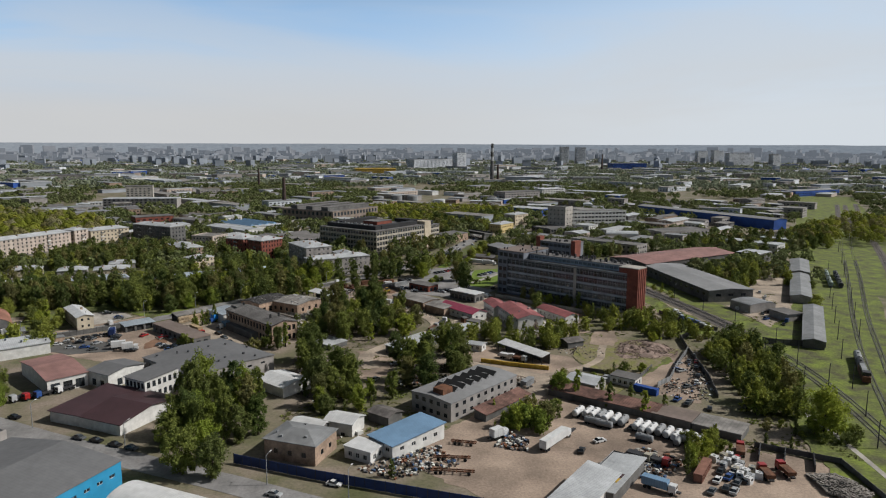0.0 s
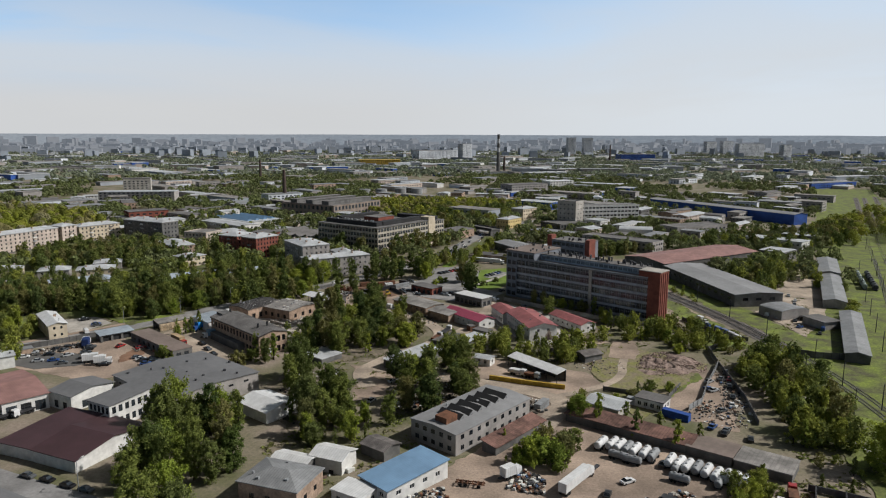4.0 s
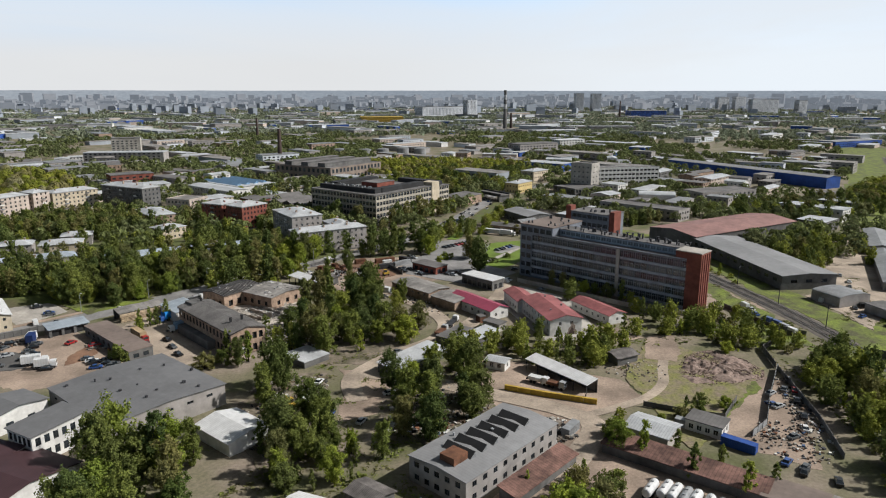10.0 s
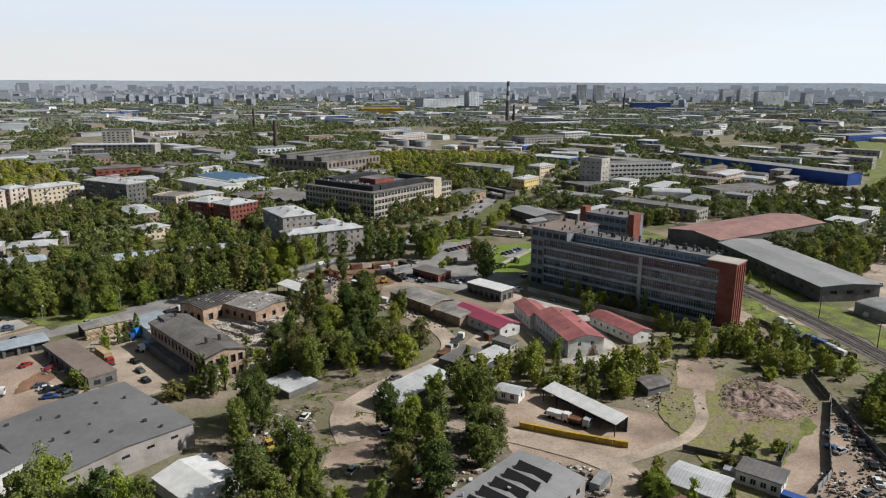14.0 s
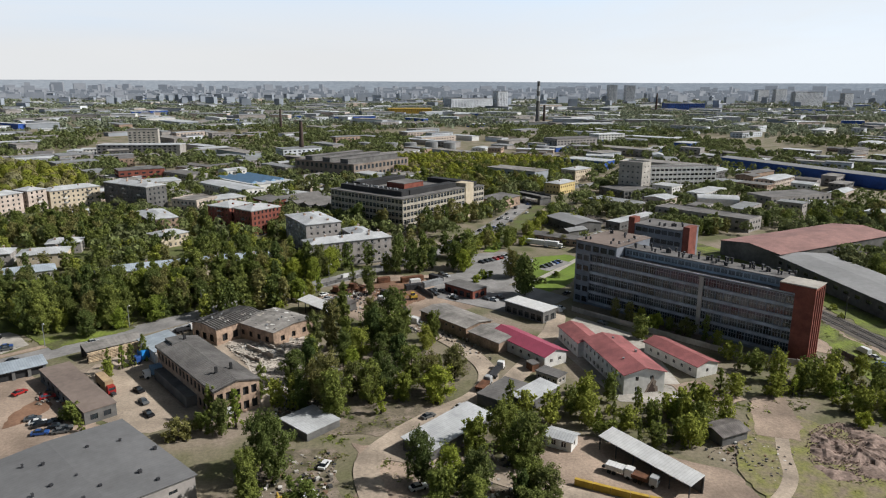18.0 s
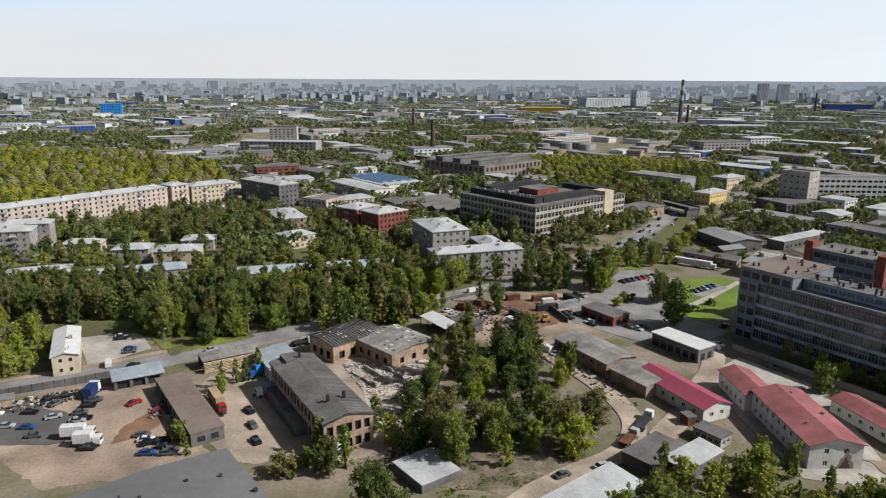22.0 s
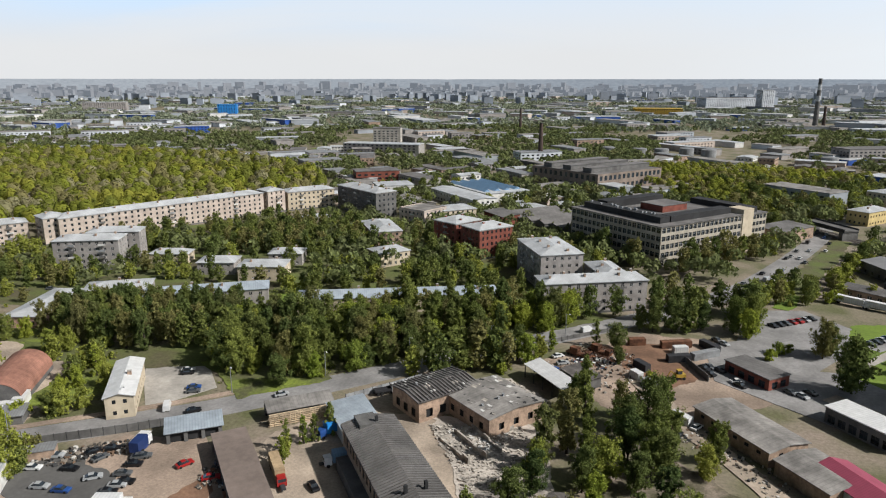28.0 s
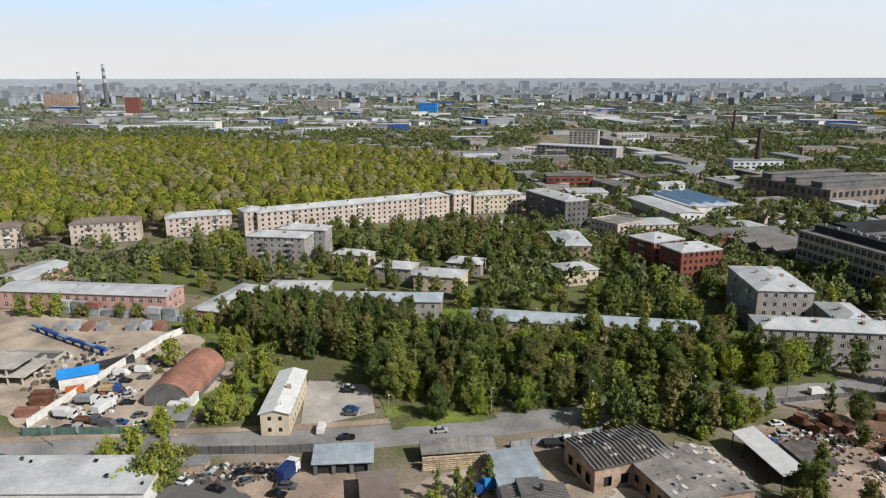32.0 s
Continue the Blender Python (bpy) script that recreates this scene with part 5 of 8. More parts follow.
def shelter(name, label, x, y, ang, L, W, H, roof, posts=6):
    ob = thing(name, label, "shelter", x, y, ang)
    footprint(x, y, ang, L, W)
    part("roof", Geo().profile([(-W / 2, H - 0.5), (W / 2, H + 0.5), (W / 2, H + 0.7), (-W / 2, H - 0.3)], -L / 2, L / 2), roof, ob)
    for k in range(posts):
        px = -L / 2 + 0.4 + (L - 0.8) * k / (posts - 1)
        for s in (-1, 1):
            part("post", Geo().box(px, s * (W / 2 - 0.3), 0, 0.22, 0.22, H - 0.4 + (0.9 if s > 0 else 0.0)), "dark_metal", ob)
    part("back_wall", Geo().box(0, W / 2 - 0.1, 0, L, 0.15, H + 0.3), "concrete_dark", ob)
    return ob


shelter("open_shelter", "long open shelter with pale slanted roof over vehicles", 68.2, 283.5, -60, 27.5, 5.2, 4.2, "white_metal")
shelter("open_shelter", "open-sided shed with light sheet roof", -22, 405.5, -50, 21, 6, 5, "white_metal", 5)
shelter("timber_stack_shed", "long timber rack under patched sheet roof", -89.5, 371, 38, 19, 6, 3.8, "felt_light", 7)


def plank_rack():
    ob = thing("timber_rack", "open rack of pale sawn timber planks", "timber", -88, 368.6, 38)
    for k in range(6):
        for r in range(2):
            part("plank", Geo().box(0.3 * hsh(k, r), -0.9 - 1.1 * r - 0.1 * hsh(k, 3), 0.25 + k * 0.55, 18.2 + 0.8 * hsh(k, r + 5), 0.5, 0.2), "pale_timber", ob)
    for k in range(14):
        part("upright", Geo().box(-9 + k * 1.4, -2.35, 0, 0.14, 0.12, 3.6), "pale_timber", ob)


plank_rack()


def trough(pts, h, m, label):
    ob = thing("pipe_wall", label, "wall", 0, 0)
    for a, b in zip(pts, pts[1:]):
        n = max(1, round(math.dist(a, b) / 4))
        for k in range(n):
            p = [a[j] + (b[j] - a[j]) * k / n for j in (0, 1)]
            q = [a[j] + (b[j] - a[j]) * (k + 0.97) / n for j in (0, 1)]
            part("panel", Geo().bar((*p, h / 2), (*q, h / 2), 0.9, h), m, ob)


trough([(48.8, 279), (60, 272.5), (74.5, 265)], 1.7, "yellow_metal", "low yellow barrier of heavy sections with dirty tops")


def fence(label, pts, h, m, step=3.0, t=0.12, post="dark_metal", cat="fence"):
    ob = thing("fence", label, cat)
    for a, b in zip(pts, pts[1:]):
        n = max(1, round(math.dist(a, b) / step))
        for k in range(n):
            p = [a[j] + (b[j] - a[j]) * k / n for j in (0, 1)]
            q = [a[j] + (b[j] - a[j]) * (k + 1) / n for j in (0, 1)]
            d = [(q[j] - p[j]) * 0.03 for j in (0, 1)]
            part("panel", Geo().bar((p[0] + d[0], p[1] + d[1], h / 2 + 0.05), (q[0] - d[0], q[1] - d[1], h / 2 + 0.05), t, h - 0.1), m, ob)
            part("post", Geo().box(p[0], p[1], 0, 0.2, 0.2, h + 0.15), post, ob)


fence("tall navy blue sheet metal fence", [(-41, 196.5), (-17, 183.2), (4.4, 172.6), (26, 162), (48, 150)], 3, "navy_fence")
fence("dark concrete panel fence round the yard", [(145, 283), (134.8, 246.6), (127, 226)], 1.9, "concrete_dark", 3, 0.15, "concrete_dark")
fence("low concrete panel fence of the truck yard", [(116, 186), (134.6, 172.2), (131, 150), (126, 140)], 1.9, "concrete_dark", 3, 0.15, "concrete_dark")
fence("grey panel fence across the weed plot", [(145, 283), (129, 262), (118, 246), (110, 240)], 2.2, "grey_metal")
fence("dark panel fence beside the railway", [(145, 284), (150, 300), (162, 308), (166, 320), (170, 312)], 2.4, "concrete_dark")
fence("dark wall closing the garage yard", [(186, 290), (190.5, 286), (210.2, 278.8), (216, 290)], 3, "concrete_dark")
fence("grey yard fence along the street", [(-150, 337), (-130, 349.5), (-121, 356)], 2.4, "concrete_dark")
fence("light mesh fence along the street", [(-80, 382), (-70, 393), (-62, 402)], 2, "grey_metal")
fence("white panelled site hoarding", [(-199, 324), (-210, 352), (-221, 384), (-222, 395)], 2.6, "white_wall", 2.5, 0.3, "white_wall")
fence("green slatted fence along the street", [(-196, 321), (-180, 331), (-166, 340)], 2.4, "fence_green", 2.4, 0.15)
fence("concrete wall beside the factory", [(82, 402), (104, 376), (128, 348), (146, 340)], 2.2, "concrete", 4, 0.2, "concrete")
fence("dark fence by the parked vans", [(163, 350), (168, 322), (176, 312)], 2.0, "concrete_dark")


# ---- railways ----
def track(name, pts, label, bed=5.0):
    pts = smooth(pts, 6)
    l, r = ribbon(pts, bed)
    ob = thing(name, label, "railway", kind="structure")
    g = Geo()
    for i in range(len(pts) - 1):
        g.quad((*r[i], 0.16), (*r[i + 1], 0.16), (*l[i + 1], 0.16), (*l[i], 0.16))
        for s in (l, r):
            o = [(p[0] + (p[0] - c[0]) * 0.35, p[1] + (p[1] - c[1]) * 0.35) for p, c in ((s[i], pts[i]), (s[i + 1], pts[i + 1]))]
            q = [(*s[i], 0.16), (*s[i + 1], 0.16), (*o[1], 0.0), (*o[0], 0.0)]
            g.quad(*(q[::-1] if s is r else q))
    part("ballast", g, "ballast", ob)
    KEEP.extend([[r[i], r[i + 1], l[i + 1], l[i]] for i in range(len(pts) - 1)])
    for off in (-0.76, 0.76):
        g = Geo()
        a, b = ribbon(pts, 1.52)
        line = a if off < 0 else b
        for p, q in zip(line, line[1:]):
            g.bar((*p, 0.34), (*q, 0.34), 0.14, 0.16)
        part("rail", g, "steel_rail", ob)
    g = Geo()
    for i in range(len(pts) - 1):
        p, q = Vector(pts[i]), Vector(pts[i + 1])
        d = (q - p).length
        if (p.y > 480):
            continue
        a = math.atan2(q.y - p.y, q.x - p.x)
        for k in range(int(d / 0.9)):
            c = p.lerp(q, k * 0.9 / d)
            g.box(c.x, c.y, 0.17, 0.28, 2.6, 0.1, a)
    part("sleepers", g, "concrete_dark", ob)["kind"] = "stuff"


RA = [(128, 110), (150, 164), (159, 184), (174, 235), (182, 285), (184, 340), (180, 395), (172, 450), (160, 530), (148, 600), (128, 655), (100, 705), (60, 800), (-60, 930), (-260, 1040)]
track("railway_track", RA, "double curving railway line on dark ballast")
track("railway_track", [(x + 4.6, y + 1.2) for x, y in RA], "second rail line on dark ballast")
RB = [(146, 150), (163, 182), (180, 208), (213, 258), (266, 331), (340, 428), (450, 574), (562, 720), (760, 980)]
track("railway_track", RB, "straight railway line through the grass")
track("railway_track", [(172, 190), (190, 214), (222, 258), (274, 330), (348, 426), (458, 572), (573, 718), (770, 975)], "parallel railway line through the grass")
track("railway_track", [(330, 370), (419, 485), (591, 717), (800, 990)], "outer railway line through the grass")
strip("path", smooth([(158, 246), (156, 236), (150, 217), (147.5, 193), (141.6, 163), (137, 140)]), 1.8, 0.09, "concrete", "narrow pale footpath through the grass", "path")


def mast(x, y, a, h=9.5):
    ob = thing("rail_mast", "dark lattice mast beside the railway", "mast", x, y, a, group="masts along the railway")
    part("pole", Geo().lathe([(0.2, 0), (0.13, h)], 8), "dark_metal", ob)
    part("arm", Geo().bar((0, 0, h - 1), (2.6, 0, h - 0.6), 0.1), "dark_metal", ob)


for x, y in ((170, 264), (179, 255), (188, 283), (164, 230), (148, 191), (168, 203), (183, 228), (153, 180), (176, 232), (190, 320), (190, 352), (205, 262), (225, 290), (245, 318), (265, 346), (285, 374), (238, 292), (262, 325), (288, 360), (316, 398), (310, 408), (345, 438), (380, 485), (340, 448), (420, 540), (460, 595), (189, 384), (186, 416)):
    mast(x, y, 40)


def rail_tanker(x, y, a, m="dark_metal", label="dark railway tank wagon"):
    ob = thing("tank_wagon", label, "wagon", x, y, a)
    g = Geo()
    n = 12
    ring = [(1.45 * math.cos(2 * math.pi * k / n), 2.5 + 1.45 * math.sin(2 * math.pi * k / n)) for k in range(n)]
    g.profile(ring, -5.2, 5.2)
    part("tank", g, m, ob)
    part("frame", Geo().box(0, 0, 0.75, 12, 2.2, 0.35), "dark_metal", ob)
    part("hatch", Geo().lathe([(0.5, 3.8), (0.5, 4.3)], 8), m, ob)
    for s in (-4, 4):
        part("bogie", Geo().box(s, 0, 0.35, 2.4, 1.9, 0.6), "dark_metal", ob)


def locomotive(x, y, a):
    ob = thing("locomotive", "dark diesel shunting locomotive with grey roof", "locomotive", x, y, a)
    part("body", Geo().box(0, 0, 1.0, 16, 2.9, 2.2), "rust_metal", ob)
    part("hood", Geo().box(2.5, 0, 3.2, 10, 1.9, 1.0), "grey_metal", ob)
    part("cab", Geo().box(-5, 0, 3.2, 3.4, 2.9, 1.4), "dark_metal", ob)
    part("window", Geo().box(-5, 0, 3.5, 3.5, 2.7, 0.7), "glass", ob)
    for s in (-5, 5):
        part("bogie", Geo().box(s, 0, 0.35, 3.6, 2.2, 0.7), "dark_metal", ob)


locomotive(196.5, 238.5, 57)
rail_tanker(203.5, 249, 56)
rail_tanker(210, 258.5, 56, "grey_metal", "grey railway tank wagon behind the locomotive")
for k in range(4):
    rail_tanker(309 + k * 7.6, 405 + k * 11.4, 56.5, "green_grey", "row of pale green-grey tank wagons")
    rail_tanker(314 + k * 7.6, 402 + k * 11.4, 56.5, "dark_metal", "dark tank wagon on a siding")


def rail_bridge():
    ob = thing("railway_bridge", "dark steel railway bridge over the street", "bridge", 122, 666, -62)
    part("deck", Geo().box(0, 0, 5.2, 34, 10, 0.9), "concrete_dark", ob)
    for s in (-5, 5):
        part("girder", Geo().box(0, s, 4.6, 34, 0.5, 2.4), "dark_metal", ob)
    for s in (-15, 15):
        part("abutment", Geo().box(s, 0, 0, 3, 11, 5.2), "concrete_dark", ob)


rail_bridge()

# ---- tank trailers in a row ----
def tank_trailer():
    ob = thing("tank_trailer", "white cylindrical road tank standing on the yard", "tank", 70.5, 217.5, 46, group="row of road tanks")
    n = 14
    rings = [(-3.3, 0.55), (-3.1, 1.0), (-2.7, 1.16), (2.7, 1.16), (3.1, 1.0), (3.3, 0.55)]
    g = Geo()
    for x, r in rings:
        g.v += [(x, r * math.cos(2 * math.pi * k / n), 1.75 + r * math.sin(2 * math.pi * k / n)) for k in range(n)]
    for j in range(len(rings) - 1):
        g.f += [(j * n + k, j * n + (k + 1) % n, (j + 1) * n + (k + 1) % n, (j + 1) * n + k) for k in range(n)]
    g.f += [tuple(range(n - 1, -1, -1)), tuple(range(5 * n, 6 * n))]
    shell = part("tank", g, "chrome_tank", ob)
    part("chassis", Geo().box(0, 0, 0.45, 6.2, 1.5, 0.3), "dark_metal", ob)
    for x in (-1.4, 1.2):
        part("hatch", Geo().lathe([(0.35, 2.85), (0.35, 3.1)], 8, x, 0), "grey_metal", shell)
    for x in (-2.2, -1.1, 2.2):
        for s in (-1, 1):
            part("wheel", Geo().profile([(0.45 * math.cos(2 * math.pi * k / 8) + s * 0.0, 0.45 + 0.45 * math.sin(2 * math.pi * k / 8)) for k in range(8)], -0.15, 0.15), "rubber", ob).matrix_basis = pose(x, s * 0.9, 0, 0, 0, 90)
    return ob


def trailer_frame(x, y, a, L=10.5):
    ob = thing("trailer", "rusty bare trailer chassis standing on the yard", "trailer", x, y, a, group="bare trailers")
    for s in (-0.55, 0.55):
        part("beam", Geo().box(0, s, 0.85, L, 0.22, 0.35), "rust_metal", ob)
    for k in range(6):
        part("cross_member", Geo().box(-L / 2 + 0.6 + k * (L - 1.2) / 5, 0, 0.95, 0.25, 2.3, 0.2), "rust_metal", ob)
    for dx in (-L / 2 + 1.5, -L / 2 + 2.9, L / 2 - 1.6):
        for s in (-1, 1):
            part("wheel", Geo().profile([(0.5 * math.cos(math.pi * k / 4), 0.5 + 0.5 * math.sin(math.pi * k / 4)) for k in range(8)], -0.18, 0.18), "rubber", ob).matrix_basis = pose(dx, s * 1.0, 0, 0, 0, 90)


def cab_shell(x, y, a, paint):
    """The cab of a scrapped lorry, standing on the ground with its windows out."""
    ob = thing("lorry_cab", f"scrapped {paint} lorry cab standing on the ground", "lorry cab", x, y, a, group="scrapped cabs")
    part("shell", Geo().profile([(-1.1, 0.05), (1.1, 0.05), (1.15, 1.1), (0.95, 1.95), (-0.95, 1.95), (-1.15, 1.1)], -0.95, 0.85), "paint_" + paint, ob)
    part("windscreen", Geo().box(0.87, 0, 1.05, 0.06, 1.8, 0.7), "glass", ob)
    for s in (-1, 1):
        part("side_window", Geo().box(0.1, s * 1.1, 1.1, 0.9, 0.1, 0.55), "glass", ob)
    part("roof_hatch", Geo().box(-0.1, 0, 1.95, 0.7, 0.7, 0.08), "grey_metal", ob)


for x, y, a, L in ((22.3, 190.2, -12, 11), (21.2, 181.8, -14, 12.5), (27.5, 200, -20, 8)):
    trailer_frame(x, y, a, L)
for k in range(15):
    i, j = k % 3, k // 3
    cab_shell(99.2 + 2.5 * i + 1.6 * (hsh(k, 4) - 0.5) + 0.4 * j, 178.4 - 3.3 * j + 1.2 * i + 1.2 * (hsh(k, 6) - 0.5), 40 + 30 * (hsh(k, 7) - 0.5) + 90 * (k % 2), ("white", "beige", "white", "silver", "white")[k % 5])
fence("black concrete wall between two coal bays", [(117, 184.6), (111.5, 177)], 2.2, "dark_metal", 3, 0.35, "dark_metal", "wall")
fence("black concrete wall between two coal bays", [(122.6, 180.6), (116.6, 172.4)], 2.2, "dark_metal", 3, 0.35, "dark_metal", "wall")
fence("black concrete wall between two coal bays", [(128.6, 176.2), (123.6, 168.6)], 2.2, "dark_metal", 3, 0.35, "dark_metal", "wall")
tk = tank_trailer()
for x, y, a in ((72.6, 209.5, -40), (75.5, 206.4, -38), (86.2, 200.5, 46), (84, 194.5, -40), (93.8, 191.2, 46)):
    c = copy_thing(tk, pose(x, y, 0, 0, 0, a) @ Matrix.Diagonal((0.85, 0.9, 0.9, 1)))
    c["label"] = "small grimy grey road tank before the row"
    for o in c.children:
        if o.name.startswith("tank"):
            o.data = o.data.copy()
            o.data.materials[0] = M["grey_metal"]
for k in range(1, 17):
    f = k / 16
    if k in (7,):
        continue
    c = copy_thing(tk, pose(71.5 + 28.5 * f + hsh(k, 1) * 0.6, 218.5 - 29.5 * f + hsh(k, 2) * 0.8, 0, 0, 0, 46 + (hsh(k, 3) - 0.5) * 6))
    if k in (3, 6, 11):
        c["label"] = "grimy grey cylindrical road tank standing on the yard"
        for o in c.children:
            if o.name.startswith("tank"):
                o.data = o.data.copy()
                o.data.materials[0] = M["grey_metal"]


# ---- vehicles ----
def wheel_mesh(r=0.33, w=0.22):
    return Geo().profile([(r * math.cos(2 * math.pi * k / 10), r + r * math.sin(2 * math.pi * k / 10)) for k in range(10)], -w / 2, w / 2).mesh("wheel", "rubber")


WHEEL, BIG = wheel_mesh(), wheel_mesh(0.5, 0.32)
CARS = {}


def car_proto(paint, style):
    b = Geo()
    if style == "van":
        side = [(-2.5, 0.35), (2.5, 0.35), (2.55, 0.95), (2.0, 1.25), (1.35, 2.1), (-2.4, 2.15), (-2.5, 1.9)]
        glass = [(1.4, 1.3), (1.95, 1.28), (1.3, 2.0), (0.4, 2.02), (0.4, 1.3)]
        w = 1.9
    else:
        side = [(-2.15, 0.35), (2.15, 0.3), (2.2, 0.7), (1.95, 0.85), (1.0, 0.95), (-1.5, 0.98), (-2.1, 0.92)]
        glass = [(1.05, 0.95), (0.35, 1.43), (-0.9, 1.45), (-1.7, 0.97)]
        w = 1.75

    def extrude(pts, w, inset=0.0):
        g = Geo()
        n = len(pts)
        zt = max(z for _, z in pts)
        for s in (-1, 1):
            g.v += [(x, s * (w / 2 - inset * (z - 0.9 if z > 0.9 else 0)), z) for x, z in pts]
        g.f += [tuple(range(n)), tuple(range(2 * n - 1, n - 1, -1))]
        g.f += [(k, n + k, n + (k + 1) % n, (k + 1) % n) for k in range(n)]
        return g
    body = extrude(side, w, 0.1).mesh("body", "paint_" + paint)
    cab = extrude(glass, w * 0.98 if style == "van" else w * 0.94, 0.3).mesh("cabin", "glass")
    top = Geo().box(-0.3, 0, 1.44, 1.25, 1.22, 0.05).mesh("roof_panel", "paint_" + paint) if style != "van" else None
    return body, cab, top


def car(x, y, ang, paint="silver", style="car"):
    key = (paint, style)
    if key not in CARS:
        CARS[key] = car_proto(paint, style)
    body, cab, top = CARS[key]
    ob = thing(style, f"{paint} {'delivery van' if style == 'van' else 'passenger car'} parked on the ground", style, x, y, ang, 0.09, group="parked vehicles")
    part("body", body, None, ob)
    part("cabin", cab, None, ob)
    if top:
        part("roof_panel", top, None, ob)
    for dx in (-1.35, 1.35):
        for s in (-1, 1):
            part("wheel", WHEEL, None, ob).matrix_basis = pose(dx, s * 0.78, 0, 0, 0, 90)


def truck(x, y, ang, cab="white", box="white_metal", L=7.0, kind="truck", h=2.6):
    ob = thing("truck", f"{cab} lorry with a {'blue' if 'blue' in box else 'pale' if 'white' in box else 'dark'} cargo body", "truck", x, y, ang, 0.05, group="parked lorries")
    part("cargo_body", Geo().box(-L / 2 + 0.2, 0, 1.15, L, 2.45, h), box, ob)
    part("chassis", Geo().box(-1.5, 0, 0.75, L + 3.2, 1.1, 0.35), "dark_metal", ob)
    g = Geo().profile([(-1.15, 0.6), (1.15, 0.6), (1.15, 2.2), (1.0, 2.75), (-1.0, 2.75), (-1.15, 2.2)], 0.5, 2.4)
    part("cab", g, "paint_" + cab, ob)
    part("windscreen", Geo().box(2.4, 0, 1.65, 0.06, 1.9, 0.75), "glass", ob)
    for dx in (1.5, -L + 1.2, -L + 2.4):
        for s in (-1, 1):
            part("wheel", BIG, None, ob).matrix_basis = pose(dx, s * 1.0, 0, 0, 0, 90)


def container(x, y, ang, m, L=6.0, label="steel shipping container", z=0.0):
    ob = thing("container", label + " standing on the yard", "container", x, y, ang, z)
    g = Geo().box(0, 0, 0.05, L, 2.4, 2.5)
    for k in range(int(L / 0.5)):
        for s in (-1, 1):
            g.box(-L / 2 + 0.3 + k * 0.5, s * 1.22, 0.2, 0.22, 0.06, 2.2)
    part("body", g, m, ob)
    part("door", Geo().box(L / 2 + 0.03, 0, 0.15, 0.06, 2.2, 2.3), m, ob)


P = ("black", "grey", "silver", "black", "white", "blue", "grey", "black")
for k, (x, y, a) in enumerate(((-117.2, 335.7, 20), (-116.9, 331.4, 20), (-114.8, 327, 18), (-103.4, 313.7, 10), (-90.7, 319.3, 15), (-87.2, 313.1, 12), (-82.2, 313.7, 15), (-118, 339, 25), (-131, 338, 60), (-127.3, 336, 70), (-139, 334, 20), (-131, 330, 10), (-140, 328, 15), (-126, 322, 10), (-93, 321.5, 15), (-84.5, 316.5, 15), (-115, 324, 18), (-121, 318, 15), (-132, 322, 12), (-136.9, 386.5, 25), (-138, 388.5, 25), (-128.5, 377.6, 25), (-127.2, 375.2, 25), (-119.6, 364.1, 40), (83.6, 571.2, 62), (91.2, 587.7, 63), (87, 600, 63), (115, 636.8, 66), (108, 617, 64), (43.7, 527.5, 55), (27.5, 433.9, -50), (30.5, 431.8, -50), (35.2, 421.3, -50), (49.1, 420, -50), (52, 418, -50), (55, 421, -50), (172.6, 345, 95), (170.8, 338.7, 95), (-91.7, 219.9, -28), (-85.6, 217, -28), (-78.9, 213, -28), (-73.2, 210, -28), (-27.5, 175.8, -27), (-119.4, 240, -25), (93.1, 167.3, 45), (97.1, 168.4, 40), (97.7, 165.1, 45), (92.9, 162.6, 50), (100.9, 166.3, 45), (88.3, 161.7, 45), (94.3, 160.9, 45), (96.6, 171.8, 45), (100.6, 171.3, 40), (111, 226, 40), (114, 223, 40), (112.5, 221, 45), (118, 216, 60), (137, 267, 50), (128, 256, 20), (-16, 262, 40), (-10, 258, 30), (-6, 268, 70), (-66, 330, -50), (-62, 322, -50), (-70, 338, -45), (90, 386, -50), (78, 405, -50), (86, 425, 40), (-173.4, 341, 45), (-179, 338.5, 30), (-178, 344, 50), (-240, 440, 30), (-280, 446, 20), (-252, 451, 20))):
    car(x, y, a, P[k % len(P)] if k not in (7,) else "grey")
for k in range(7):
    car(55.9 + 2.7 * k, 481.5 + 2.03 * k, -50, ("black", "black", "grey", "red", "red", "silver", "black")[k])
for k in range(5):
    car(86 + 2.6 * k, 470 + 2.4 * k, -50, ("grey", "black", "silver", "blue", "grey")[k])
for k, (x, y) in enumerate(((-127.5, 340.6), (-117.4, 339.5), (-111.8, 320.8), (-103.1, 314.9), (-95.3, 335.2), (-89.3, 317.9), (-86.0, 319.3), (-81.9, 315.2), (-122.7, 328.3), (-113.9, 328.7))):
    car(x, y, 15 + 25 * hsh(k, 3), ("black", "grey", "white", "black", "red", "black", "black", "grey", "silver", "black")[k])
car(-105, 338.9, 60, "red")
car(-11.9, 179.2, -27, "white")
car(-128.2, 364, 120, "white", "van")
car(67, 544.6, 60, "white", "van")
car(75.5, 402, -50, "white", "van")
for k, (x, y, a) in enumerate(((171, 330.5, 100), (172, 326, 100), (172.4, 321.5, 100), (172.6, 316.5, 100), (172.5, 350, 95))):
    car(x, y, a, ("blue", "blue", "silver", "white", "white")[k], "van")
truck(-107.7, 319.6, 15, "white", "white_metal", 6)
truck(-103.5, 316, 12, "white", "white_metal", 4.5)
truck(-120.6, 344, 100, "white", "navy_fence", 5)
truck(-69.5, 348.5, 215, "white", "blue_roof", 7)
truck(-77, 361, 235, "blue", "sky_blue", 9, h=3)
